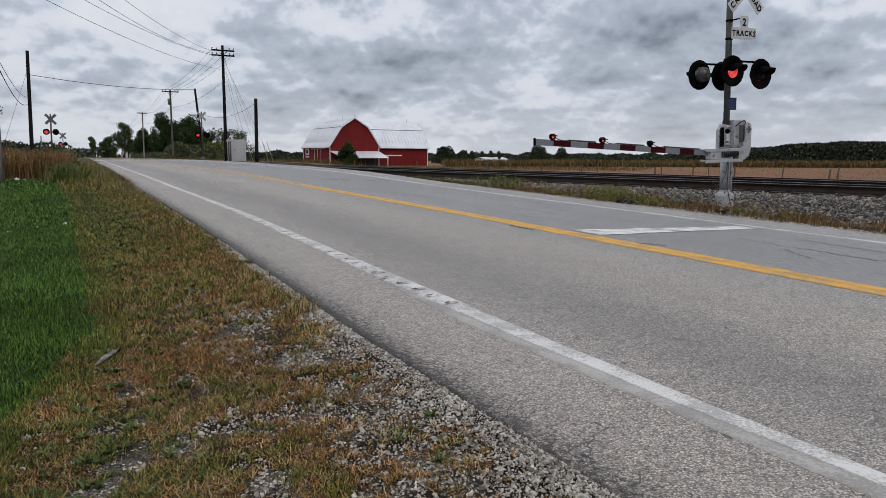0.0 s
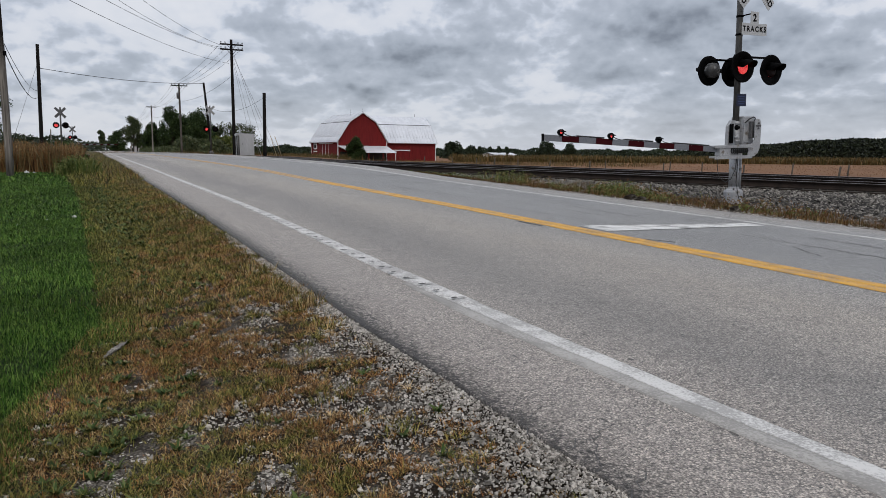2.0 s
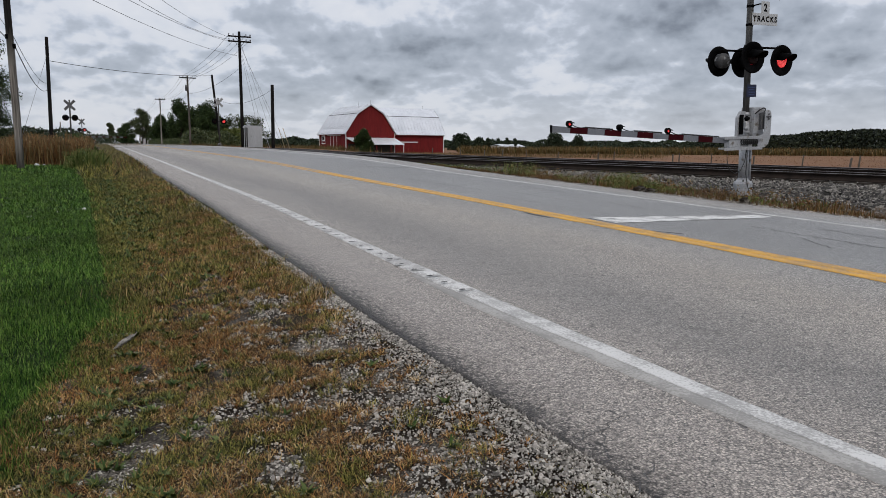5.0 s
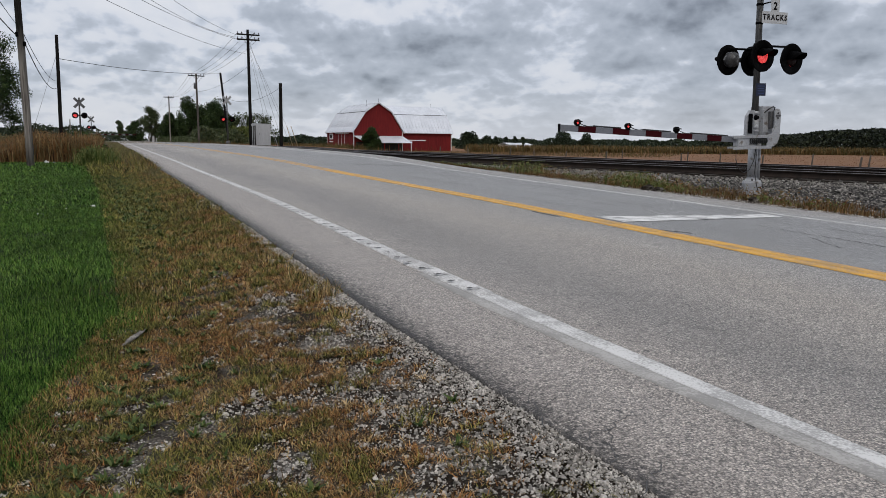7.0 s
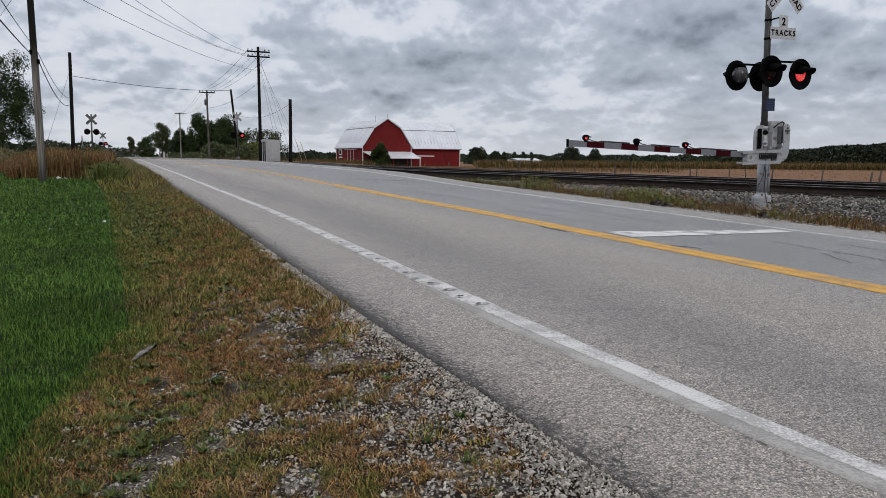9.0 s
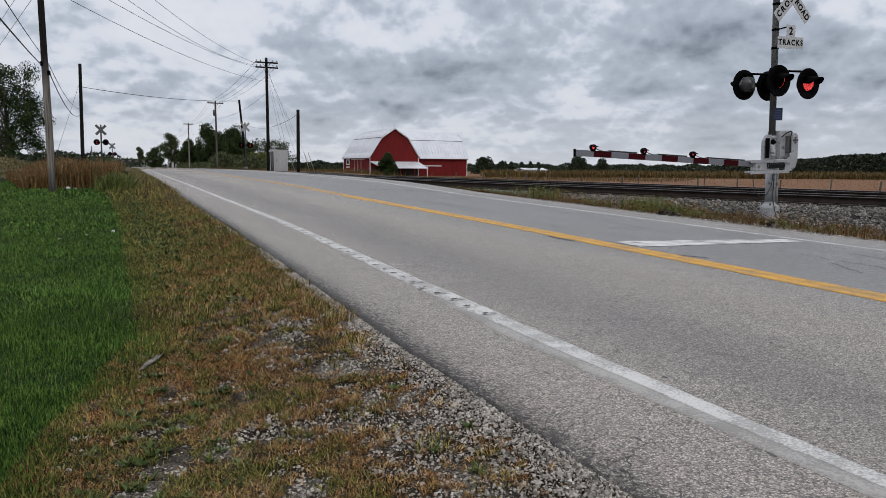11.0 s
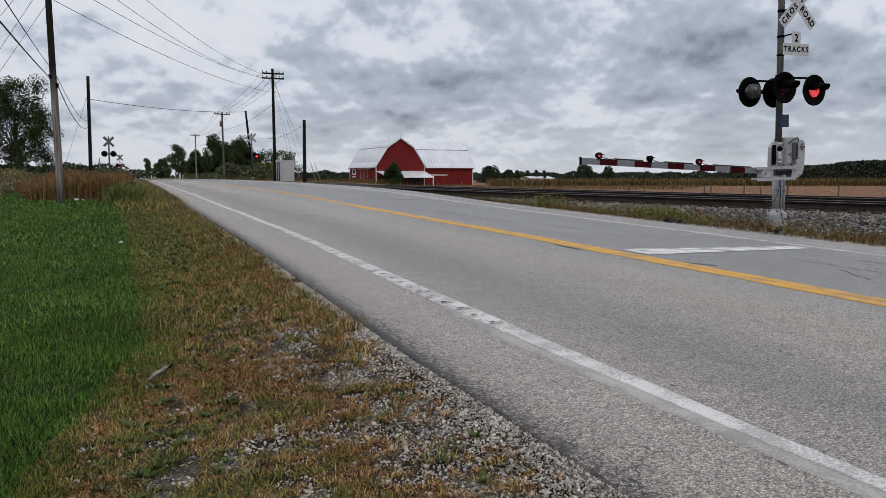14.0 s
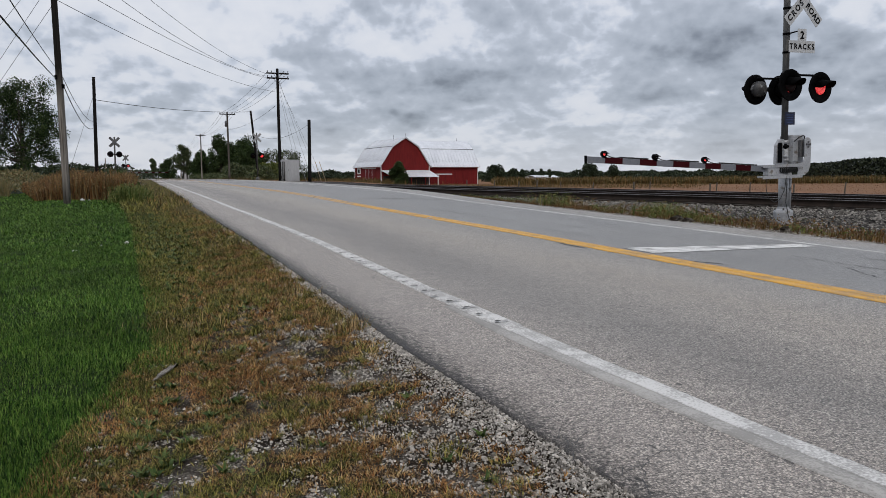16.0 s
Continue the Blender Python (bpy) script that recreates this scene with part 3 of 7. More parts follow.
EDGE_L, LINE_L, LINE_M, LINE_R, EDGE_R = 1.50, 2.49, 5.84, 9.24, 10.15
FIELD_Z = -0.9
TRACK_TAN, TRACK_GAP, GAUGE = 0.285, 4.0, 1.507


def road_z(x, y):
    k = np.clip((x - LINE_L) / (LINE_R - LINE_L), -0.2, 1.2)
    crown = 0.035 * (1 - np.abs(2 * np.clip(k, 0, 1) - 1))
    return np.interp(y, LEFT[:, 0], LEFT[:, 1]) * (1 - k) + np.interp(y, RIGHT[:, 0], RIGHT[:, 1]) * k + crown * np.clip((40 - y) / 30, 0, 1)


def rail_x(y, off=0.0):
    return 16.75 - TRACK_TAN * (y - 12.3) + off / math.cos(math.atan(TRACK_TAN))


def rail_z(y):
    return np.interp(y, (-300, -40, 12.3, 30, 45, 62, 100, 300), (0.1, 0.36, 0.525, 0.645, 0.745, 0.80, 0.80, 0.6))


def rail_top(x, y):
    """Rail head: level with the tarmac where the track crosses the road."""
    w = step(EDGE_R + 2.5, EDGE_R, x)
    return rail_z(y) * (1 - w) + (road_z(np.clip(x, EDGE_L, EDGE_R), y) + 0.004) * w


def step(a, b, v):
    k = np.clip((v - a) / (b - a), 0, 1)
    return k * k * (3 - 2 * k)


def ground_z(x, y):
    x, y = np.asarray(x, float), np.asarray(y, float)
    left = road_z(np.full_like(x, EDGE_L), y) - 0.03 - 0.10 * step(1.45, 0.3, x) - 0.5 * step(-1, -40, x)
    under = road_z(x, y) - 0.09
    side = road_z(np.full_like(x, EDGE_R), y) - 0.015 - 0.03 * step(EDGE_R, EDGE_R + 1.5, x)
    z = np.where(x < 1.65, left, np.where(x > EDGE_R, side, under))
    # the railway's bed, carried on a low bank across the fields
    d = (x - rail_x(y)) * math.cos(math.atan(TRACK_TAN))
    bed = rail_z(y) - 0.235
    on = step(-5.6, -0.9, d) * (1 - step(7.2, 13.0, d)) * (1 - step(44, 56, y))
    beyond = step(7.0, 12.0, d) * step(EDGE_R + 3.5, EDGE_R + 22, x)
    z = np.where(x > EDGE_R, z * (1 - on) + bed * on, z)
    z = np.where((x > EDGE_R) & (d > 5.5), z * (1 - beyond) + FIELD_Z * beyond, z)
    return z


def ground_at(x, y):
    return float(ground_z(np.array([x]), np.array([y]))[0])


def edge_x(y):
    """The ragged near edge of the tarmac swings out a little towards the camera's end."""
    return np.interp(y, (-4, 1.9, 2.3, 2.9, 3.6, 4.2), (1.62, 1.61, 1.592, 1.577, 1.558, 1.53))


LAWN = np.array([(-30, -0.9), (1.5, -0.62), (2.9, -0.41), (4.26, -0.17), (5.47, 0.17), (7.0, 0.14), (9.25, 0.08), (11.6, 0.04), (17, -0.07), (23.6, -0.3), (32, -0.6), (60, -1.5)])


def lawn_x(y):
    return np.interp(y, LAWN[:, 0], LAWN[:, 1])
# ---- ground, road, railway ----
def spread(dense, far):
    """Grid lines: dense ones as given, then ever wider to the far distance on both sides."""
    out = list(dense)
    for sgn, start in ((-1, dense[0]), (1, dense[-1])):
        s, p = 1.2, start
        while abs(p) < far:
            p += sgn * s
            s *= 1.22
            out.append(p)
    return np.array(sorted(out))


def build_ground():
    xs = spread(np.concatenate([np.arange(-6, 1.3, 0.3), [1.3, 1.44, 1.5, 1.55, 1.6, 1.64, 1.66, 1.8, 2.2, 4, 6, 8, 9.5, 10.0, 10.14, 10.16, 10.4], np.arange(10.7, 26, 0.4)]), 3500)
    ys = spread(np.concatenate([np.arange(-8, 12, 0.4), np.arange(12, 60, 1.0), np.arange(60, 220, 4.0)]), 3500)
    X, Y = np.meshgrid(xs, ys)
    Z = ground_z(X, Y)
    near = (np.abs(Y - 15) < 40) & (X > -9) & (X < 1.35)
    fade = step(1.35, 1.2, X)
    bump = np.array([noise.noise((x * 1.1, y * 1.1, 0)) * 0.035 + noise.noise((x * 4, y * 4, 3)) * 0.012 for x, y in zip(X.ravel(), Y.ravel())]).reshape(X.shape)
    Z = Z + np.where(near, bump * fade, 0)
    nx, ny = len(xs), len(ys)
    i = np.arange(nx * ny).reshape(ny, nx)
    faces = np.stack([i[:-1, :-1], i[:-1, 1:], i[1:, 1:], i[1:, :-1]], -1).reshape(-1, 4)
    cx, cy = (X[:-1, :-1] + X[1:, 1:]).ravel() / 2, (Y[:-1, :-1] + Y[1:, 1:]).ravel() / 2
    d = (cx - rail_x(cy)) * math.cos(math.atan(TRACK_TAN))
    mi = np.full(len(cx), 3)
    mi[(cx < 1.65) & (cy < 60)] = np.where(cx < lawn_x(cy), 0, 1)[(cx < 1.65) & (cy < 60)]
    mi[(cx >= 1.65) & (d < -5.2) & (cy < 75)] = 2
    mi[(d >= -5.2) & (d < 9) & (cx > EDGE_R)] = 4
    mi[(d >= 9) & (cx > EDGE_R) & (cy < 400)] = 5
    ob = sheet("ground", np.stack([X, Y, Z], -1).reshape(-1, 3), faces, [M["shaded_lawn_soil"], M["verge_soil"], M["strip_soil"], M["meadow"], M["shaded_ballast_bed"], M["stubble"]], None, mi, True)
    tagged(ob, "flat farmland with mown lawn, gravelly verge and bare tan field", "ground", "", "structure")


def ribbon(name, x_of, ys, material, lift, cols=1, skirt=0.05, wave=0.0, label="", parent=None):
    """A strip along the road: x_of(y) gives its two edges; it follows the road's surface and has sides."""
    verts, faces = [], []
    for y in ys:
        a, b = x_of(y)
        w = wave * noise.noise((y * 2.3, a, 1.0))
        a, b = a + w, b + w * 0.6
        row = [(a, y, float(road_z(a, y)) + lift - skirt)]
        for c in range(cols + 1):
            x = a + (b - a) * c / cols
            row.append((x, y, float(road_z(x, y)) + lift))
        row.append((b, y, float(road_z(b, y)) + lift - skirt))
        verts.append(row)
    n = len(verts[0])
    for r in range(len(verts) - 1):
        for c in range(n - 1):
            faces.append((r * n + c, r * n + c + 1, (r + 1) * n + c + 1, (r + 1) * n + c))
    ob = sheet(name, [v for row in verts for v in row], faces, material, parent)
    if label:
        tagged(ob, label, "", "", "structure")
    return ob


def line_l(y):
    return np.interp(y, (1.4, 2.2, 2.7, 3.3, 4.2, 6.0, 9.0, 14.0), (2.50, 2.465, 2.435, 2.415, 2.38, 2.345, 2.375, 2.41))


def line_r(y):
    return np.interp(y, (1.4, 2.2, 2.7, 3.3, 4.4, 6.0, 12.0), (2.60, 2.57, 2.555, 2.545, 2.535, 2.525, 2.545))


def build_road():
    ys = np.concatenate([np.arange(-60, -4, 4.0), np.arange(-4, 24, 0.12), np.arange(24, 60, 1.0), np.arange(60, 240, 5.0), np.arange(240, 1500, 60.0)])
    jag = lambda y, k: 0.02 * noise.noise((y * 0.9, k, 0)) + 0.012 * noise.noise((y * 4.1, k, 5)) + 0.008 * noise.noise((y * 13.0, k, 9))
    road = ribbon("road", lambda y: (edge_x(y) + jag(y, 1.0), EDGE_R + 0.04 + 2 * jag(y, 7.0)), ys, M["asphalt"], 0.0, 20, 0.07)
    tagged(road, "pale worn chip-seal two-lane road rising to the crossing", "road", "", "structure")
    y2 = np.concatenate([np.arange(-40, -2, 2.0), np.arange(-2, 40, 0.25), np.arange(40, 240, 4.0), np.arange(240, 900, 40.0)])
    ye = np.arange(-20, 5.6, 0.1)
    mark = lambda name, a, b, yy, mat, lift, wave, label: tagged(ribbon(name, lambda y: (a, b), yy, M[mat], lift, 2, 0.004, wave), label, "road marking", "", "structure")
    mark("edge_line", LINE_R - 0.058, LINE_R + 0.058, y2, "white_line", 0.005, 0.05, "thin wavering white edge line on the shoulder")
    tagged(ribbon("faded_edge_line", lambda y: (line_l(y) - 0.115 + 0.05 * step(4.2, 5.6, y), line_l(y) + 0.03), ye, M["old_line"], 0.002, 2, 0.004, 0.0), "faded grey remains of an older edge line", "road marking", "", "structure")
    mark("yellow_line", LINE_M - 0.165, LINE_M - 0.003, y2[y2 < 21], "yellow_line", 0.006, 0.02, "yellow centre line, painted double")
    mark("yellow_line", LINE_M + 0.003, LINE_M + 0.165, y2[y2 < 21], "yellow_line", 0.006, 0.02, "yellow centre line, painted double")
    mark("worn_yellow_line", LINE_M - 0.16, LINE_M - 0.03, y2[y2 > 20.7], "yellow_worn", 0.004, 0.02, "worn pale yellow centre line towards the crossing")
    mark("worn_yellow_line", LINE_M + 0.03, LINE_M + 0.16, y2[y2 > 20.7], "yellow_worn", 0.004, 0.02, "worn pale yellow centre line towards the crossing")
    mark("line_seam", LINE_M - 0.0028, LINE_M + 0.0028, y2[y2 < 21], "yellow_worn", 0.004, 0.0, "worn seam between the two yellow lines")
    # stop bar, slightly askew and narrowing
    v, f = [], []
    n = 14
    for i in range(n + 1):
        k = i / n
        x = 6.10 + (9.0 - 6.10) * k
        ya, yb = 7.60 - 0.02 * k + 0.02 * noise.noise((x * 5, 0, 0)), 8.24 - 0.33 * k + 0.02 * noise.noise((x * 5, 4, 0))
        for y in (ya, yb):
            v.append((x, y, float(road_z(x, y)) + 0.006))
    for i in range(n):
        f.append((2 * i, 2 * i + 2, 2 * i + 3, 2 * i + 1))
    tagged(sheet("stop_bar", v, f, M["worn_white"]), "worn white stop bar across one lane", "road marking", "", "structure")
    # white edge line; a rumble strip is milled through it and painted over, wider there
    ys3 = np.concatenate([np.arange(-40, 1.6, 0.4), np.arange(1.6, 4.4, 0.05), np.arange(4.4, 22, 0.0237), np.arange(22, 60, 1.0), np.arange(60, 900, 10.0)])
    v, f = [], []
    cols = np.linspace(0, 1, 10)
    PITCH, Y0 = 0.2845, 4.76
    rag = lambda y, k: 0.010 * noise.noise((y * 1.5, k, 2)) + 0.007 * noise.noise((y * 11.0, k, 7))
    for y in ys3:
        a, b = float(line_l(y)) + rag(y, 1.0), float(line_r(y)) + rag(y, 5.0)
        i = round((y - Y0) / PITCH)
        ph = (y - Y0) / PITCH - i
        deep = 0.75 + 0.5 * noise.noise((i * 3.7, 1.0, 0.0))
        s = float(step(4.55, 4.72, y) * (1 - step(15, 21, y))) * deep
        v.append((a - 0.001, y, float(road_z(a, y)) - 0.002))
        for c in cols:
            x = a + (b - a) * c
            side = 0.0 if c in (0.0, 1.0) else float(step(0.95, 0.6, c) * step(0.0, 0.12, c))
            dip = max(0.0, 1 - (ph / 0.27) ** 2) * s * side
            v.append((x, y, float(road_z(x, y)) + 0.014 * (s > 0.05) * float(step(0, 0.1, c) * step(1, 0.9, c)) + 0.0045 - 0.017 * dip))
        v.append((b + 0.001, y, float(road_z(b, y)) - 0.002))
    n = len(cols) + 2
    for r in range(len(ys3) - 1):
        for c in range(n - 1):
            f.append((r * n + c, r * n + c + 1, (r + 1) * n + c + 1, (r + 1) * n + c))
    tagged(sheet("edge_line", v, f, M["white_line"]), "solid white edge line cut by milled rumble grooves", "road marking", "", "structure")
    # patches laid over the grooves: near-black at one end, paler worn ones beside
    for i in range(0, 58):
        y = Y0 + i * PITCH
        fade = float(1 - step(12, 19, y))
        a, b = float(line_l(y)), float(line_r(y))
        for at, wide, long_, odds in ((0.24, 0.033, 0.024, 1.0), (0.60, 0.036, 0.018, 0.8), (0.02, 0.02, 0.03, 0.5)):
            if random.random() > odds * (0.4 + 0.6 * fade):
                continue
            bm = bmesh.new()
            cx, cy = a + (b - a) * at + random.uniform(-0.008, 0.008), y + random.uniform(-0.012, 0.012)
            w, l = wide * random.uniform(0.6, 1.25) * (0.5 + 0.5 * fade), long_ * random.uniform(0.6, 1.2)
            ring = []
            for q in range(12):
                t = 2 * math.pi * q / 12
                rr = 1 + 0.9 * noise.noise((math.cos(t) * 2.2, math.sin(t) * 2.2, i * 1.7 + at * 9))
                ring.append((cx + w * math.cos(t) * rr , cy + l * math.sin(t) * rr))
            outer = [bm.verts.new((x, yy, float(road_z(x, yy)) + 0.0205)) for x, yy in ring]
            mid = bm.verts.new((cx, cy, float(road_z(cx, cy)) + 0.0175))
            for q in range(12):
                bm.faces.new((outer[q], outer[(q + 1) % 12], mid))
            part("groove", bm, M["groove"] if at == 0.24 else M["groove_pale"], road)
    # cracks and sealant lines
    rnd = random.Random(5)
    def crack(pts, w):
        bm = bmesh.new()
        prev = None
        for i, (x, y) in enumerate(pts):
            ww = w * rnd.uniform(0.5, 1.2) * (0.2 if i in (0, len(pts) - 1) else 1)
            ahead = pts[min(i + 1, len(pts) - 1)]
            back = pts[max(i - 1, 0)]
            d = Vector((ahead[0] - back[0], ahead[1] - back[1])).normalized() * ww
            cur = [bm.verts.new((x - d.y, y + d.x, float(road_z(x, y)) + 0.003)), bm.verts.new((x + d.y, y - d.x, float(road_z(x, y)) + 0.003))]
            if prev:
                bm.faces.new((prev[0], cur[0], cur[1], prev[1]))
            prev = cur
        part("crack", bm, M["crack"], road)
    for x0, y0, x1, y1, w in ((7.70, 6.9, 7.60, 5.6, 0.009), (7.62, 5.7, 7.55, 4.7, 0.012), (7.35, 5.8, 6.95, 5.1, 0.010), (8.4, 6.4, 8.3, 5.0, 0.010), (6.02, 6.8, 6.2, 6.5, 0.03), (7.5, 13.6, 7.45, 9.4, 0.008),
                           (8.1, 12.4, 7.9, 8.9, 0.008), (6.8, 24.0, 9.0, 21.5, 0.05), (7.2, 19.0, 8.8, 18.0, 0.02), (8.6, 16.0, 8.5, 11.5, 0.010), (6.6, 12.0, 6.7, 9.8, 0.008), (7.0, 17.5, 7.1, 13.0, 0.010), (5.6, 9.1, 5.62, 8.4, 0.03)):
        n = 22
        crack([(x0 + (x1 - x0) * i / n + 0.06 * noise.noise((i * 0.7, x0, 0)), y0 + (y1 - y0) * i / n + 0.1 * noise.noise((i * 0.6, 7, y0))) for i in range(n + 1)], w)
    for x0, y0, ang, ln in ((1.55, 2.35, 70, 0.35), (1.6, 2.2, 20, 0.45), (1.58, 1.95, 55, 0.4), (1.62, 2.5, 35, 0.3), (1.55, 1.75, 40, 0.35), (1.6, 3.1, 80, 0.3)):
        crack([(x0 + math.cos(radians(ang)) * ln * i / 8 + 0.06 * noise.noise((i * 0.8, x0 * 9, 3)), y0 + math.sin(radians(ang)) * ln * i / 8 + 0.06 * noise.noise((i * 0.8, y0 * 9, 8))) for i in range(9)], 0.0025)


RAIL_OUT = [(-0.07, 0), (0.07, 0), (0.07, 0.018), (0.012, 0.035), (0.009, 0.135), (0.036, 0.147), (0.037, 0.176), (0.030, 0.182),
            (-0.030, 0.182), (-0.037, 0.176), (-0.036, 0.147), (-0.009, 0.135), (-0.012, 0.035), (-0.07, 0.018)]


def build_railway():
    ys = np.concatenate([np.arange(-240, -20, 10.0), np.arange(-20, 70, 1.5), np.arange(70, 320, 10.0)])
    tilt = math.atan(TRACK_TAN)
    c, s = math.cos(tilt), math.sin(tilt)
    for track in range(2):
        root = thing("railway_track", Matrix(), "rusty steel rails on dark timber ties in ballast", "railway track", "the two tracks", "structure")
        for side in range(2):
            off = track * TRACK_GAP + side * GAUGE
            v, f, mi = [], [], []
            n = len(RAIL_OUT)
            for y in ys:
                px = rail_x(y, off)
                pz = float(rail_top(px, y)) - 0.182
                for o, h in RAIL_OUT:
                    v.append((px + o * c, y + o * s, pz + h))
            for r in range(len(ys) - 1):
                for k in range(n):
                    f.append((r * n + k, r * n + (k + 1) % n, (r + 1) * n + (k + 1) % n, (r + 1) * n + k))
                    mi.append(1 if k in (7, 6, 8) else 0)
            sheet("rail", v, f, [M["rail_rust"], M["rail_head"]], root, mi)
        # ties
        bm = bmesh.new()
        box(bm, (2.6, 0.23, 0.17), (0, 0, 0), None, 0.015)
        first = part("tie", bm, M["tie"], root)
        count = 0
        for i in range(-60, 150):
            along = i * 0.53
            y = 12.3 + along * c
            if not -12 < y < 60:
                continue
            x = rail_x(y, track * TRACK_GAP + GAUGE / 2)
            z = float(rail_z(y)) - 0.182 - 0.087
            if x < EDGE_R + 1.0:
                continue
            ob = first if count == 0 else new("tie", first.data)
            ob.parent = root
            ob.matrix_basis = Matrix.Translation((x, y, z)) @ Euler((0, 0, tilt + random.uniform(-0.01, 0.01))).to_matrix().to_4x4()
            count += 1


build_ground()
build_road()
build_railway()
# ---- crossing signals ----
FLIP = 0.6085          # the lamps change over this often
FIRST = 0.032           # the first change


def flash_rows(start_lit, at, axis="Z"):
    """Rows for a two-faced lens disc that turns half round at each change-over."""
    rows, turn, t = [], 0 if start_lit else 180, FIRST
    spin = lambda a: at @ Euler((0, 0, radians(a))).to_matrix().to_4x4()
    rows.append((0.0, spin(turn)))
    while t < 16.0:
        f = round(t * FPS) / FPS
        for k, n in ((0, -1), (89, 0), (178, 1), (180, 2)):
            if f + n / FPS > 0.001 and f + n / FPS <= 16.0:
                rows.append((f + n / FPS, spin(turn + k)))
        turn += 180
        t += FLIP
    rows.append((16.0, rows[-1][1])) if rows[-1][0] < 15.98 else None
    return rows


DISCS = []             # (disc, lit at the start)


def lens_disc(parent, at, r, lit):
    """A thin disc, glowing lens on one face and dark on the other; it stands upright and turns about its height."""
    bm = bmesh.new()
    face = Matrix.Translation((0, -0.004, 0)) @ Euler((radians(90), 0, 0)).to_matrix().to_4x4()
    lathe(bm, [(r, 0), (r * 0.98, 0.004), (r * 0.6, 0.012), (r * 0.05, 0.016)], face, 24, 0)
    back = Matrix.Translation((0, 0.004, 0)) @ Euler((radians(-90), 0, 0)).to_matrix().to_4x4()
    lathe(bm, [(r, 0), (r * 0.98, 0.004), (r * 0.6, 0.012), (r * 0.05, 0.016)], back, 24, 1)
    ob = part("lens", bm, [M["lens_lit"], M["lens_dark"]], parent, "red flashing lens")
    ob.location = at
    DISCS.append((ob, lit, Vector(at)))
    return ob


def flashing_lamp(root, at, facing, lit=None, r=0.305, seen_back=False):
    """One lamp: round black background, long visor, domed housing. facing: degrees about z, 0 looks towards -y. lit None: never seen lit."""
    m = Matrix.Translation(at) @ Euler((0, 0, radians(facing))).to_matrix().to_4x4()
    out = m @ Euler((radians(90), 0, 0)).to_matrix().to_4x4()      # its z points out of the face
    hole = 0.145
    bm = bmesh.new()
    prof = [(hole, -0.014), (r - 0.02, -0.016), (r, -0.005), (r, 0.012), (r - 0.012, 0.016), (r - 0.03, 0.008), (hole, 0.010)]
    rings = []
    seg = 36
    for rr, h in prof:
        rings.append([bm.verts.new(out @ Vector((math.cos(2 * math.pi * k / seg) * rr, math.sin(2 * math.pi * k / seg) * rr, h))) for k in range(seg)])
    for a, b in zip(rings, rings[1:] + rings[:1]):
        for k in range(seg):
            bm.faces.new((a[k], a[(k + 1) % seg], b[(k + 1) % seg], b[k])).smooth = True
    lamp = part("background", bm, M["lamp_black"], root, "round black background disc")
    bm = bmesh.new()
    prof = [(hole + 0.006, -0.01), (hole + 0.012, -0.09), (0.15, -0.15), (0.09, -0.20), (0.03, -0.212)]
    lathe(bm, prof[::-1], out, 28)
    # open the front so that the lens sits in a hollow
    bmesh.ops.delete(bm, geom=[f for f in bm.faces if len(f.verts) > 4 and (out.inverted() @ f.calc_center_median()).z > -0.05], context="FACES")
    part("housing", bm, M["lamp_scuffed"] if seen_back else M["lamp_black"], lamp, "domed lamp housing")
    # visor: a half cylinder that hoods the lens from above
    bm = bmesh.new()
    n, ln = 22, 0.32
    rows = []
    for i in range(n + 1):
        a = radians(2) + radians(176) * i / n
        reach = ln * (0.35 + 0.65 * max(0.0, math.sin(a)) ** 0.6)
        for rr in (hole + 0.012, hole + 0.004):
            for h in (0.0, reach):
                drop = -0.06 * h / ln
                rows.append(bm.verts.new(out @ Vector((math.cos(a) * rr * (1 - 0.12 * h / ln), math.sin(a) * rr + drop, h))))
    for i in range(n):
        o, q = i * 4, (i + 1) * 4
        for a, b in ((0, 1), (1, 3), (3, 2), (2, 0)):
            bm.faces.new((rows[o + a], rows[o + b], rows[q + b], rows[q + a])).smooth = True
    part("visor", bm, M["lamp_black"], lamp, "long black visor")
    if lit is not None:
        lens_disc(lamp, m @ Vector((0, 0.0, 0)), 0.14, lit)
    else:
        bm = bmesh.new()
        lathe(bm, [(0.14, -0.004), (0.13, 0.006), (0.08, 0.016), (0.01, 0.02)], out, 24)
        part("lens", bm, M["lens_dark"], lamp, "dark red lens")
    return lamp


def crossbuck(root, at, face_turn=0.0, words=True, length=1.22, wide=0.229, sheeting="sign_white"):
    """Two white blades crossed at right angles, facing -y."""
    for k, (ang, text) in enumerate(((-45, (("RAIL", -0.36), ("ROAD", 0.36))), (45, (("CROS", -0.31), ("SING", 0.29))))):
        bm = bmesh.new()
        box(bm, (length, 0.006, wide), (0, 0, 0), None, 0.002)
        blade = part("blade", bm, M[sheeting], root, "white reflective crossbuck blade" if words else "crossbuck blade")
        blade.matrix_basis = Matrix.Translation(Vector(at) + Vector((0, -0.010 * k, 0))) @ Euler((0, 0, radians(face_turn))).to_matrix().to_4x4() @ Euler((0, radians(-ang), 0)).to_matrix().to_4x4()
        for word, x in text if words else ():
            me = lettering(word, 0.16, 0.002, 1.38 if k else 1.12, 0.03)
            ob = new("lettering", me)
            ob.parent = blade
            ob.matrix_basis = Matrix.Translation((x, -0.0045, 0)) @ Euler((radians(90), 0, 0)).to_matrix().to_4x4()


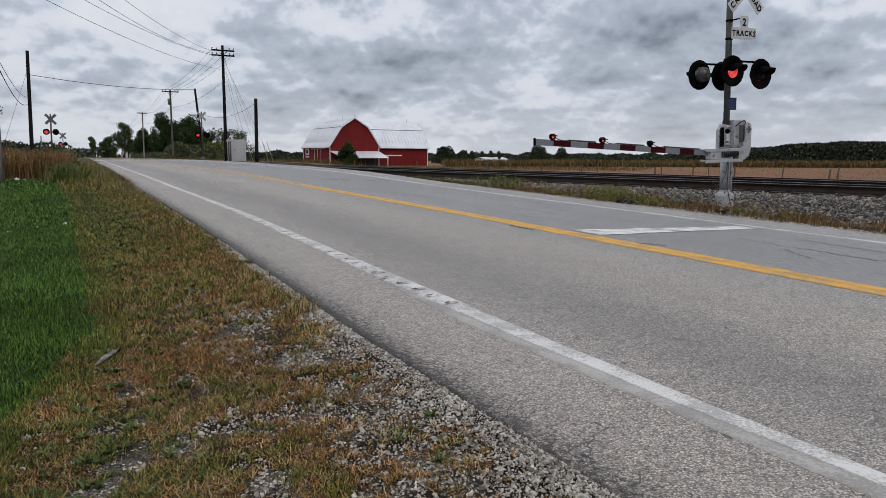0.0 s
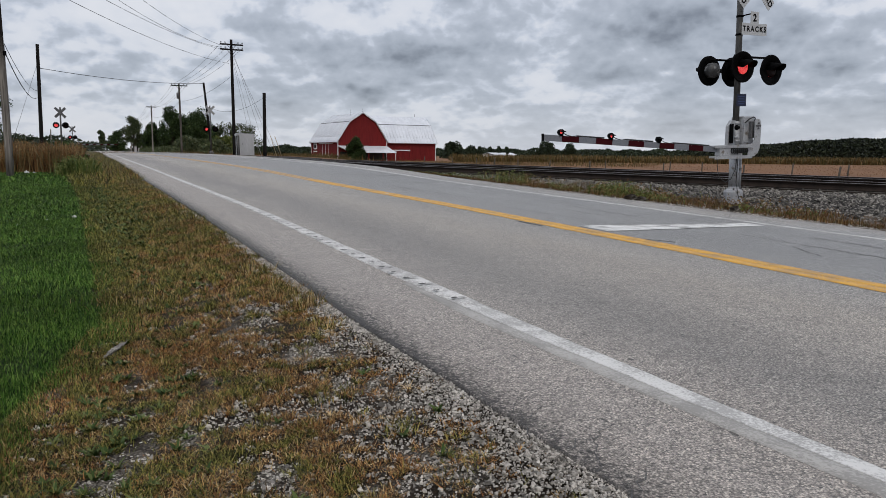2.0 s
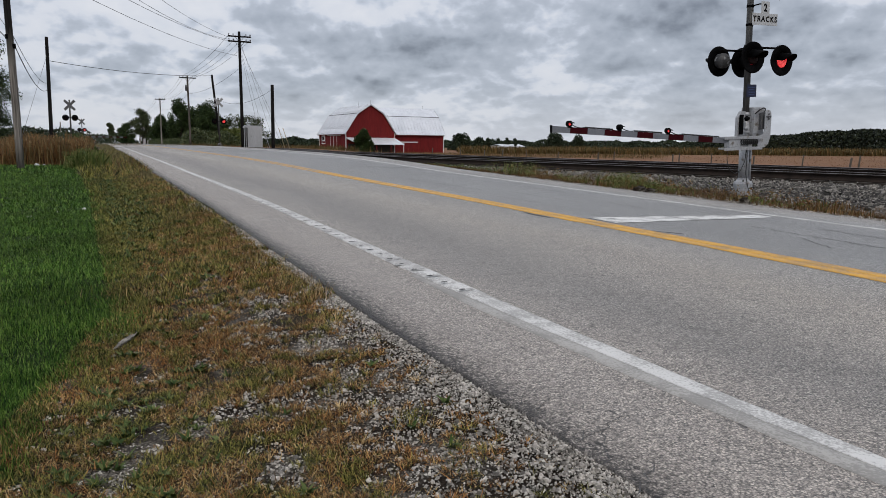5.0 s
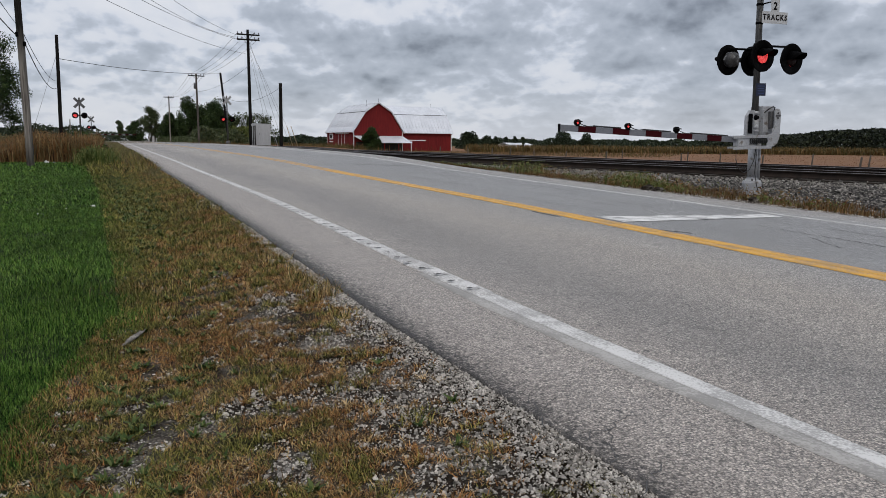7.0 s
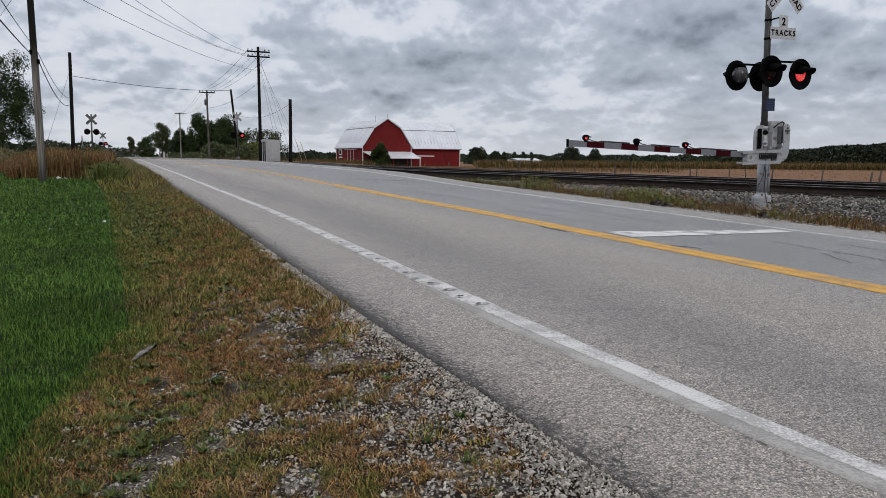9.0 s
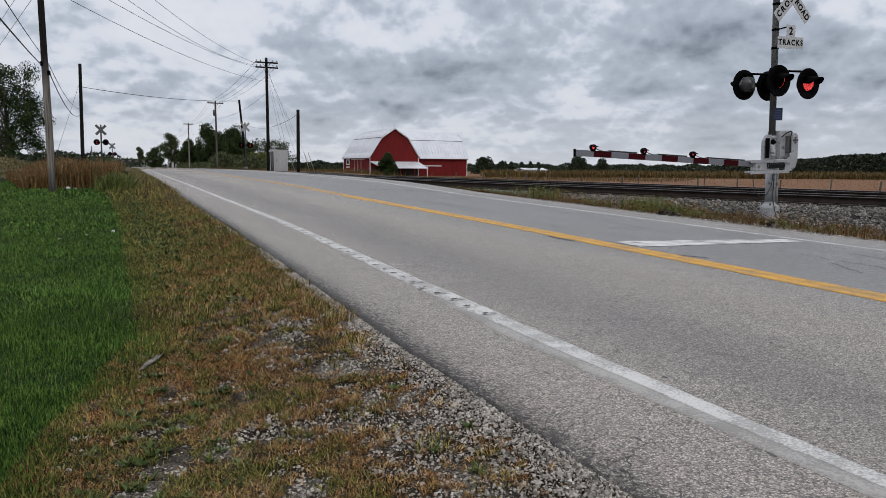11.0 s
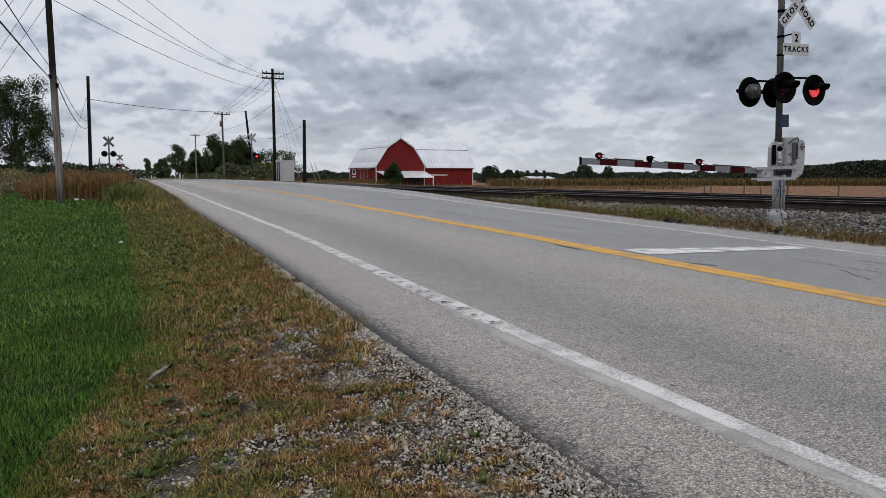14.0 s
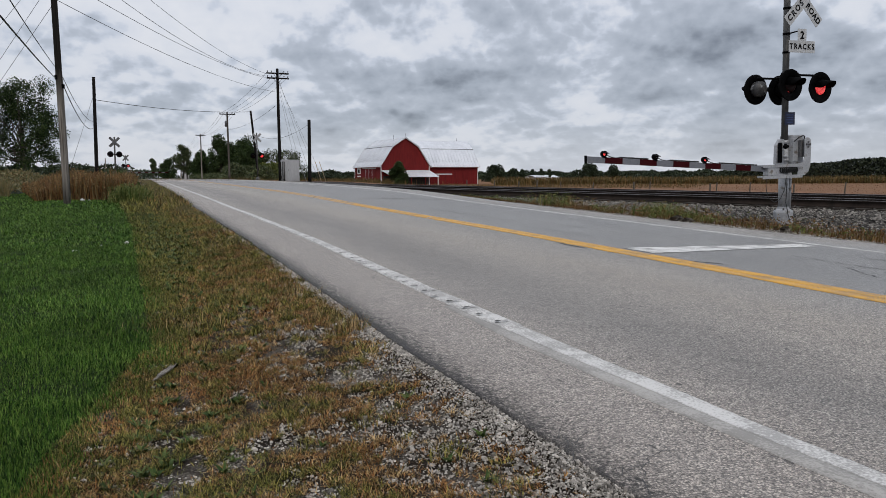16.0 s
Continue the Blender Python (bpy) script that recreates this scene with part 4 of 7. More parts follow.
def near_signal():
    bx, by = 12.17, 11.09
    bz = ground_at(bx, by)
    m = Matrix.Translation((bx, by, bz)) @ Euler((0, radians(-1.7), 0)).to_matrix().to_4x4()
    root = thing("crossing_signal", m, "silver railway crossing signal with crossbuck, flashing lamps and lowered gate", "railway signal")
    # foundation casting
    bm = bmesh.new()
    prof = [(0.185, -0.05), (0.19, 0.24), (0.17, 0.285), (0.115, 0.31), (0.10, 0.36)]
    lathe(bm, prof, Matrix(), 8, smooth=False)
    part("base", bm, M["white_steel"], root, "cast base painted silver")
    for k in range(4):
        a = radians(45 + 90 * k)
        bm = bmesh.new()
        rod(bm, (math.cos(a) * 0.15, math.sin(a) * 0.15, 0.24), (math.cos(a) * 0.15, math.sin(a) * 0.15, 0.33), 0.018, seg=6)
        part("bolt", bm, M["galvanised"], root)
    bm = bmesh.new()
    rod(bm, (0, 0, 0.3), (0, 0, 5.25), 0.064, seg=20)
    part("mast", bm, M["galvanised"], root, "galvanised tubular mast")
    bm = bmesh.new()
    rod(bm, (0, 0, 0.33), (0, 0, 1.02), 0.098, seg=18)
    rod(bm, (0, 0, 1.0), (0, 0, 1.70), 0.080, seg=18)
    part("mast_sleeve", bm, M["white_steel"], root, "silver-painted lower mast")
    bm = bmesh.new()
    rod(bm, (0.135, -0.03, 0.3), (0.135, -0.03, 1.05), 0.035, seg=10)
    part("conduit", bm, M["white_steel"], root)
    # signs
    crossbuck(root, (0.07, -0.33, 4.39))
    bm = bmesh.new()
    box(bm, (0.69, 0.006, 0.23), (0, 0, 0), None, 0.002)
    box(bm, (0.23, 0.0062, 0.23), (0, 0, 0.228), None, 0.002)
    plate = part("track_count_plate", bm, M["sign_white"], root, "white plate lettered 2 TRACKS")
    plate.location = (0.05, -0.33, 3.50)
    for text, size, z in (("TRACKS", 0.145, 0.0), ("2", 0.20, 0.215)):
        ob = new("lettering", lettering(text, size, 0.002, 1.32, 0.03))
        ob.parent = plate
        ob.matrix_basis = Matrix.Translation((0, -0.0045, z)) @ Euler((radians(90), 0, 0)).to_matrix().to_4x4()
    for z in (3.80, 3.44, 4.30, 4.75):
        bm = bmesh.new()
        tube(bm, [(0, -0.06, z), (0.02, -0.2, z + 0.01), (0.08, -0.32, z + 0.02)], 0.014, 8)
        lathe(bm, [(0.072, -0.02), (0.072, 0.02)], Matrix.Translation((0, 0, z)), 16)
        part("bracket", bm, M["lamp_black"], root, "dark clamp bracket")
    # lamps
    h = 2.80
    bm = bmesh.new()
    rod(bm, (-0.46, 0.30, h + 0.16), (0.52, 0.30, h + 0.16), 0.022, seg=10)
    rod(bm, (-0.40, -0.28, h + 0.16), (0.55, -0.28, h + 0.16), 0.022, seg=10)
    rod(bm, (0.04, -0.30, h + 0.16), (0.04, 0.32, h + 0.16), 0.025, seg=10)
    part("crossarm", bm, M["lamp_black"], root, "black lamp crossarm")
    bm = bmesh.new()
    lathe(bm, [(0.085, -0.09), (0.095, -0.05), (0.095, 0.05), (0.085, 0.09)], Matrix.Translation((0, 0, h + 0.16)), 18)
    box(bm, (0.12, 0.22, 0.12), (0.02, 0, h + 0.16), None, 0.015)
    part("junction_box", bm, M["lamp_black"], root)
    flashing_lamp(root, (-0.31, -0.40, h - 0.05), 0, True)
    flashing_lamp(root, (0.49, -0.40, h - 0.09), 0, False)
    flashing_lamp(root, (-0.36, 0.42, h - 0.05), 180, None, seen_back=True)
    flashing_lamp(root, (0.30, 0.42, h - 0.06), 180, None, seen_back=False)
    # blue notice
    bm = bmesh.new()
    box(bm, (0.27, 0.006, 0.25), (0, 0, 0), None, 0.002)
    notice = part("notice", bm, M["blue_sign"], root, "small blue notice")
    notice.location = (0.05, -0.075, 2.13)
    for k in range(4):
        bm = bmesh.new()
        box(bm, (0.19 - 0.03 * (k % 2), 0.002, 0.018), (0, -0.0045, 0.07 - 0.048 * k))
        part("bar", bm, M["pale_blue"], notice)
    # gate mechanism
    bm = bmesh.new()
    box(bm, (0.32, 0.32, 0.58), (0.21, 0.01, 1.51), None, 0.03)
    mech = part("gate_mechanism", bm, M["white_steel"], root, "silver gate mechanism housing")
    bm = bmesh.new()
    box(bm, (0.15, 0.02, 0.46), (0.13, -0.155, 1.50), None, 0.008)
    part("cover", bm, M["white_steel"], mech)
    for z in (1.33, 1.52):
        bm = bmesh.new()
        lathe(bm, [(0.05, 0), (0.055, 0.03), (0.03, 0.05), (0.028, 0.08)], Matrix.Translation((-0.13, -0.13, z + 0.05)) @ Euler((radians(90), 0, 0)).to_matrix().to_4x4(), 14)
        part("knob", bm, M["lamp_black"] if z > 1.4 else M["white_steel"], mech)
    bm = bmesh.new()
    box(bm, (0.05, 0.07, 0.40), (-0.22, -0.10, 1.45), None, 0.01)
    part("side_channel", bm, M["lamp_black"], mech, "dark side channel")
    for k in range(7):
        bm = bmesh.new()
        box(bm, (0.075, 0.05, 0.030), (0.235, -0.165, 1.36 + 0.05 * k), None, 0.004)
        part("louvre", bm, M["lamp_black"], mech, "dark louvre")
    bm = bmesh.new()
    prism(bm, [(-0.26, 1.22), (-0.06, 1.22), (-0.06, 1.72), (-0.16, 1.72), (-0.25, 1.60)], -0.05, 0.03)
    part("bracket_plate", bm, M["white_steel"], mech, "silver bracket plate")
    for z in (1.30, 1.66):
        bm = bmesh.new()
        lathe(bm, [(0.085, -0.03), (0.09, 0.0), (0.085, 0.03)], Matrix.Translation((0, 0, z)), 18)
        box(bm, (0.3, 0.05, 0.05), (0.06, 0.05, z), None, 0.008)
        part("mast_clamp", bm, M["white_steel"], mech)
    # counterweight frame on the far side of the mast
    for y in (-0.30, 0.30):
        bm = bmesh.new()
        outline = [(0.04, 0.985), (0.22, 0.985), (0.32, 1.05), (0.375, 1.18), (0.385, 1.62), (0.37, 1.69), (0.33, 1.73), (0.26, 1.74), (0.215, 1.70), (0.215, 1.34), (0.19, 1.26), (0.04, 1.20)]
        prism(bm, outline, y - 0.012, y + 0.012)
        ob = part("counterweight_arm", bm, M["white_steel"], root, "silver bent counterweight plate")
        for (bx2, bz2) in ((0.30, 1.65), (0.255, 1.60), (0.345, 1.60), (0.30, 1.55), (0.30, 1.60)):
            bm = bmesh.new()
            rod(bm, (bx2, y - 0.03, bz2), (bx2, y + 0.03, bz2), 0.02, seg=8)
            part("bolt", bm, M["lamp_back"], ob)
    for k in range(3):
        bm = bmesh.new()
        box(bm, (0.16, 0.07, 0.34), (0.27, -0.20 + 0.14 * k, 1.52), None, 0.01)
        part("counterweight", bm, M["lamp_back"] if k == 0 else M["white_steel"], root, "steel counterweight slab")
    bm = bmesh.new()
    tube(bm, [(0.04, -0.2, 1.66), (0.1, -0.26, 1.74), (0.22, -0.26, 1.78), (0.33, -0.2, 1.76), (0.35, -0.16, 1.66)], 0.013, 6)
    part("cable", bm, M["cable"], root)
    # arm bracket: upper and lower channels
    for z in (1.20, 0.985):
        bm = bmesh.new()
        box(bm, (1.04, 0.16, 0.035), (-0.43, -0.30, z), None, 0.006)
        box(bm, (1.04, 0.012, 0.06), (-0.43, -0.375, z - 0.01), None, 0.003)
        part("arm_channel", bm, M["white_steel"], root, "silver channel that holds the arm")
    bm = bmesh.new()
    box(bm, (0.30, 0.13, 0.18), (-0.66, -0.30, 1.10), None, 0.01)
    part("arm_clamp", bm, M["white_steel"], root)
    bm = bmesh.new()
    pts = []
    for i in range(160):
        a = i / 160 * 2 * math.pi * 8
        pts.append((-0.46 + 0.44 * i / 160, -0.33 + 0.05 * math.cos(a), 1.11 + 0.05 * math.sin(a)))
    tube(bm, pts, 0.013, 5)
    part("coil_spring", bm, M["cable"], root, "dark coil spring")
    bm = bmesh.new()
    tube(bm, [(-0.84, -0.35, 0.97), (-0.86, -0.37, 0.75), (-0.80, -0.37, 0.58), (-0.62, -0.36, 0.48), (-0.46, -0.35, 0.54), (-0.34, -0.34, 0.72), (-0.28, -0.32, 0.97)], 0.008, 6)
    part("cable", bm, M["cable"], root, "black hanging cable loop")
    bm = bmesh.new()
    tube(bm, [(0.0, -0.08, 1.2), (-0.02, -0.1, 0.7), (-0.06, -0.12, 0.45), (-0.08, -0.2, 0.2), (-0.05, -0.24, 0.02)], 0.008, 6)
    part("cable", bm, M["cable"], root)
    # striped arm, rising a little towards its tip
    a0, a1 = Vector((-0.84, -0.31, 1.14)), Vector((-4.95, -0.31, 1.43))
    n = 11
    for k in range(n):
        p, q = a0.lerp(a1, k / n), a0.lerp(a1, (k + 1) / n)
        bm = bmesh.new()
        ang = math.atan2(q.z - p.z, q.x - p.x)
        box(bm, ((q - p).length + 0.0005, 0.035 + 0.0004 * (k % 2), 0.108), (p + q) / 2, Euler((0, -ang, 0)).to_matrix(), 0.003)
        part("arm_stripe", bm, M["arm_red"] if k % 2 == 1 else M["arm_white"], root, "red reflective band" if k % 2 else "white reflective band")
    bm = bmesh.new()
    box(bm, (0.03, 0.04, 0.135), a1 + Vector((-0.015, 0, 0)), None, 0.004)
    part("tip_cap", bm, M["lamp_black"], root)
    u = (a1 - a0).normalized()
    for k, s, lit in (("tip", 0.912, "on"), ("mid", 0.643, True), ("inner", 0.366, False)):
        p = a0.lerp(a1, s) + Vector((0, 0, 0.112))
        bm = bmesh.new()
        lathe(bm, [(0.035, -0.04), (0.052, -0.035), (0.054, 0.035), (0.038, 0.04)], Matrix.Translation(p) @ Euler((radians(90), 0, 0)).to_matrix().to_4x4(), 20)
        bmesh.ops.delete(bm, geom=[f for f in bm.faces if len(f.verts) > 4], context="FACES")
        rod(bm, p - Vector((0, 0, 0.07)), p - Vector((0, 0, 0.04)), 0.026, seg=8)
        box(bm, (0.09, 0.05, 0.02), p - Vector((0, 0, 0.062)), None, 0.004)
        lamp = part("arm_lamp", bm, M["lamp_black"], root, "small red gate-arm lamp")
        bm = bmesh.new()
        box(bm, (0.10, 0.07, 0.012), p + Vector((0, -0.065, 0.016)), Euler((radians(14), 0, 0)).to_matrix(), 0.003)
        part("visor", bm, M["lamp_black"], lamp)
        if lit == "on":
            bm = bmesh.new()
            face = Matrix.Translation(p) @ Euler((radians(90), 0, 0)).to_matrix().to_4x4()
            lathe(bm, [(0.034, -0.006), (0.033, 0.01), (0.01, 0.016)], face, 18, 0)
            part("lens", bm, [M["lens_lit"]], lamp, "lit red lens")
        else:
            lens_disc(lamp, p, 0.034, lit)
    # wire along the top of the arm
    for s0, s1 in ((0.83, 0.68), (0.56, 0.40), (0.28, 0.05)):
        bm = bmesh.new()
        p0, p1 = a0.lerp(a1, s0) + Vector((0, 0, 0.068)), a0.lerp(a1, s1) + Vector((0, 0, 0.068))
        rod(bm, p0, p1, 0.014, seg=6)
        lead = p0 + (p0 - p1).normalized() * 0.30
        tube(bm, [p0, p0.lerp(lead, 0.3) - Vector((0, 0, 0.015)), p0.lerp(lead, 0.7) + Vector((0, -0.01, 0.0)), lead + Vector((0, 0, 0.035))], 0.008, 6)
        part("arm_wire", bm, M["cable"], root)
    return root


def far_signal(at, lean, left, right, reach, buck=True, group="", height=4.5, lamp_h=2.75, face=0.0, sheeting="lamp_back", disc=0.305, blade=1.22):
    """A plainer signal far along the road; left and right say if a lamp is lit at the start, or None."""
    root = thing("crossing_signal", Matrix.Translation(at) @ Euler((0, radians(lean), radians(face))).to_matrix().to_4x4(), "slender crossing signal with crossbuck and paired red lamps", "railway signal", group)
    bm = bmesh.new()
    rod(bm, (0, 0, 0), (0, 0, height), 0.06, seg=12)
    part("mast", bm, M["galvanised"], root, "grey steel mast")
    bm = bmesh.new()
    lathe(bm, [(0.2, 0), (0.2, 0.2), (0.09, 0.32)], Matrix(), 8, smooth=False)
    part("base", bm, M["lamp_back"], root)
    crossbuck(root, (0, -0.09, height - 0.4 * blade), words=False, sheeting=sheeting, length=blade, wide=0.19 * blade)
    bm = bmesh.new()
    rod(bm, (-reach, -0.12, lamp_h), (reach, -0.12, lamp_h), 0.025, seg=8)
    part("crossarm", bm, M["lamp_black"], root)
    for x, lit in ((-reach, left), (reach, right)):
        if lit != "none":
            flashing_lamp(root, (x, -0.2, lamp_h), 0, lit, r=disc)
    return root


near_signal()
far_signal((-1.75, 64, ground_at(-1.75, 64)), 0.5, True, None, 0.32, disc=0.235, blade=1.02, group="signals beyond the crossing", height=4.42 - ground_at(-1.75, 64), lamp_h=3.05 - ground_at(-1.75, 64))
far_signal((-1.95, 130, ground_at(-1.95, 130)), 0, True, False, 0.36, group="signals beyond the crossing", height=4.9 - ground_at(-1.95, 130), lamp_h=3.15 - ground_at(-1.95, 130))
far_signal((10.45, 71.2, ground_at(10.45, 71.2)), 0, True, False, 0.40, group="signals beyond the crossing", height=5.35 - ground_at(10.4, 71), lamp_h=3.20 - ground_at(10.4, 71), sheeting="sign_grey", blade=1.06, disc=0.26)
# ---- utility poles, wires, cabinet, fence ----
def utility_pole(at, top, material, r0=0.17, r1=0.11, lean=(0, 0), arms=(), arm_len=1.8, label="weathered wooden utility pole", insulators=True):
    """at: x, y of the foot. arms: heights of the crossarms. The arms lie across the road."""
    x, y = at
    z = ground_at(x, y)
    root = thing("utility_pole", Matrix.Translation((x, y, z)), label, "utility pole", "poles along the road")
    h = top - z
    bm = bmesh.new()
    n = 10
    pts = [(lean[0] * (i / n), lean[1] * (i / n), h * i / n - (0.15 if i == 0 else 0)) for i in range(n + 1)]
    tube(bm, pts, [r0 + (r1 - r0) * i / n for i in range(n + 1)], 14)
    part("shaft", bm, M[material], root)
    for a in arms:
        k = (a - z) / h
        c = Vector((lean[0] * k, lean[1] * k - 0.16, a - z))
        bm = bmesh.new()
        box(bm, (arm_len, 0.10, 0.12), c, None, 0.01)
        arm = part("crossarm", bm, M["pole_dark"], root, "dark timber crossarm")
        for s in (-0.46, -0.28, 0.28, 0.46):
            if not insulators:
                continue
            bm = bmesh.new()
            p = c + Vector((s * arm_len, 0, 0.06))
            lathe(bm, [(0.02, 0), (0.02, 0.06), (0.05, 0.07), (0.055, 0.11), (0.03, 0.15), (0.01, 0.16)], Matrix.Translation(p), 10)
            part("insulator", bm, M["lamp_back"], arm)
        for s in (-1, 1):
            bm = bmesh.new()
            rod(bm, c + Vector((s * 0.35, 0.0, -0.05)), (lean[0] * k, lean[1] * k - 0.1, a - z - 0.45), 0.015, seg=6)
            part("brace", bm, M["pole_dark"], root)
    return root


def wire(a, b, sag, name="overhead_wire", material="wire", r=0.012, n=26, label="thin sagging overhead wire"):
    a, b = Vector(a), Vector(b)
    bm = bmesh.new()
    tube(bm, [a.lerp(b, i / n) - Vector((0, 0, 4 * sag * (i / n) * (1 - i / n))) for i in range(n + 1)], r, 5)
    ob = part(name, bm, M[material])
    return tagged(ob, label, "wire", "overhead wires")


P1, P2, PX, PS, P3, PL, P4 = (-2.57, 31.0), (-2.82, 57.9), (11.13, 63.0), (12.3, 56.7), (10.4, 94.4), (11.42, 77.2), (11.3, 149.6)
big = utility_pole(P1, 11.6, "pole_backlit", 0.128, 0.10, (-0.10, 0), (11.0,), 2.2, "tall utility pole, washed grey below, its backlit top painted black")
for z, s in ((4.72, -0.14), (4.40, 0.09)):
    bm = bmesh.new()
    box(bm, (0.10, 0.14, 0.16), (s * 0.95, -0.05, z), None, 0.015)
    part("cable_clamp", bm, M["lamp_black"], big)
bm = bmesh.new()
tube(bm, [(0.085, -0.06, 4.7), (0.11, -0.06, 2.5), (0.125, -0.05, 0.3)], 0.010, 5)
part("ground_wire", bm, M["wire_pale"], big)
utility_pole(P2, 8.3, "pole_dark", 0.135, 0.105, (0.12, 0), (), label="dark creosoted pole without crossarms")
utility_pole(PX, 10.28, "pole_dark", 0.145, 0.105, (-0.02, 0), (9.86, 9.46), 1.85, "tall dark utility pole with two crossarms")
utility_pole(PS, 5.6, "pole_dark", 0.14, 0.12, (0.04, 0), (), label="short dark anchor pole")
tr = utility_pole(P3, 9.2, "pole_brown", 0.125, 0.10, (-0.05, 0), (8.95,), 1.9, "grey utility pole with a transformer")
bm = bmesh.new()
lathe(bm, [(0.05, -0.35), (0.14, -0.33), (0.14, 0.3), (0.09, 0.36), (0.04, 0.4)], Matrix.Translation((-0.24, -0.1, 6.8)), 16)
part("transformer", bm, M["lamp_back"], tr, "grey can transformer")
utility_pole(PL, 7.95, "pole_dark", 0.125, 0.10, (-0.62, 0), (), label="leaning dark pole without crossarms")
utility_pole(P4, 9.6, "pole_brown", 0.13, 0.10, (0, 0), (9.3,), 1.8, "grey utility pole with a crossarm")
for i, y in enumerate((198, 232, 275, 325, 390, 470, 560, 680)):
    utility_pole((11.3 + 0.3 * (i % 2), y), 9.3 + 0.4 * (i % 3) - 0.004 * y, "pole_grey" if i % 2 else "pole_dark", 0.15, 0.10, (0.15 * (i % 2), 0), (9.0 + 0.4 * (i % 3) - 0.004 * y,), 1.7, "distant wooden pole with one crossarm", insulators=False)
utility_pole((-6.3, 165), 5.2, "pole_grey", 0.13, 0.10, label="small grey pole behind weeds")
utility_pole((8.9, 118), 6.0, "pole_grey", 0.10, 0.08, label="slim grey pole before the trees")
utility_pole((9.6, 140), 5.6, "pole_grey", 0.10, 0.08, label="slim grey pole before the trees")

for ax, az_, z1, sag in ((10.20, 9.78, 10.9, 0.8), (10.15, 9.60, 9.7, 0.9), (10.14, 9.46, 8.7, 0.5), (10.86, 8.32, 7.8, 0.5)):
    wire((ax, 62.84, az_), (P1[0] - 0.1, P1[1], z1), sag)
for k, x in enumerate((-0.85, -0.45, 0.45, 0.85)):
    wire((PX[0] + x, PX[1] - 0.1, 9.62 if k % 2 else 10.0), (P3[0] + x, P3[1] - 0.1, 9.1), 0.45)
    wire((P3[0] + x, P3[1] - 0.1, 9.1), (P4[0] + x * 0.9, P4[1] - 0.1, 9.4), 0.8)
    wire((P4[0] + x, P4[1] - 0.1, 9.4), (11.3 + x * 0.9, 198, 8.6), 0.7)
wire((P3[0], P3[1], 7.2), (P4[0], P4[1], 7.6), 0.9)
wire((PX[0], PX[1], 7.4), (P3[0], P3[1], 7.1), 0.5)
wire((P2[0] + 0.1, P2[1], 6.72), (PL[0] - 0.6, PL[1], 7.86), 0.32, r=0.02, label="sagging cable across the road between two poles")
wire((PL[0] - 0.35, PL[1], 5.6), (PS[0], PS[1], 5.25), 0.75, label="sagging cable between two dark poles")
wire((P1[0] + 0.10, P1[1], 4.60), (P2[0] - 0.07, P2[1], 4.71), 0.55, r=0.018, label="heavy sagging cable between two poles")
wire((P1[0] + 0.08, P1[1], 4.94), (P2[0] - 0.07, P2[1], 5.19), 0.40)
wire((P1[0] - 0.17, P1[1], 4.90), (-1.87, 13.2, 3.67), 0.03, r=0.017, label="heavy black service cable")
wire((P1[0] - 0.16, P1[1], 5.32), (-1.73, 13.2, 3.92), 0.03, r=0.010)
wire((P1[0] - 0.12, P1[1], 7.55), (-7.4, 31.0, 0.2), 0.0, "guy_wire", "wire_pale", 0.010, 2, "thin pale guy wire")
wire((P1[0] - 0.12, P1[1], 8.37), (-7.75, 31.0, 0.2), 0.0, "guy_wire", "wire_pale", 0.010, 2, "thin pale guy wire")
wire((P1[0] - 0.12, P1[1], 9.03), (-9.2, 31.0, 0.2), 0.0, "guy_wire", "wire_pale", 0.010, 2, "thin pale guy wire")
wire((P2[0], P2[1], 6.85), (-4.85, 56.0, 0.3), 0.0, "guy_wire", "wire_pale", 0.012, 2, "pale guy wire to the ground")
for k, (gx, gy, z0) in enumerate(((14.2, 64.5, 9.4), (14.9, 64.8, 9.2), (15.4, 65.0, 9.0), (13.4, 64.0, 8.8), (12.9, 63.8, 8.5))):
    gz = ground_at(gx, gy)
    wire((PX[0] + 0.08, PX[1], z0), (gx, gy, gz), 0.0, "guy_wire", "wire_pale", 0.010, 2, "pale guy wire to the ground")
for k, (gx, gy, dx) in enumerate(((12.0, 56.5, -0.5), (13.15, 56.5, -0.45), (13.55, 56.6, -0.5))):
    gz = ground_at(gx, gy)
    bm = bmesh.new()
    rod(bm, (gx, gy, gz), (gx + dx, gy, gz + 1.55), 0.024, seg=8)
    tagged(part("guy_guard", bm, M["guy_guard"] if k else M["white_steel"]), "slanting pale plastic guard on a guy wire", "guy guard", "guy guards")


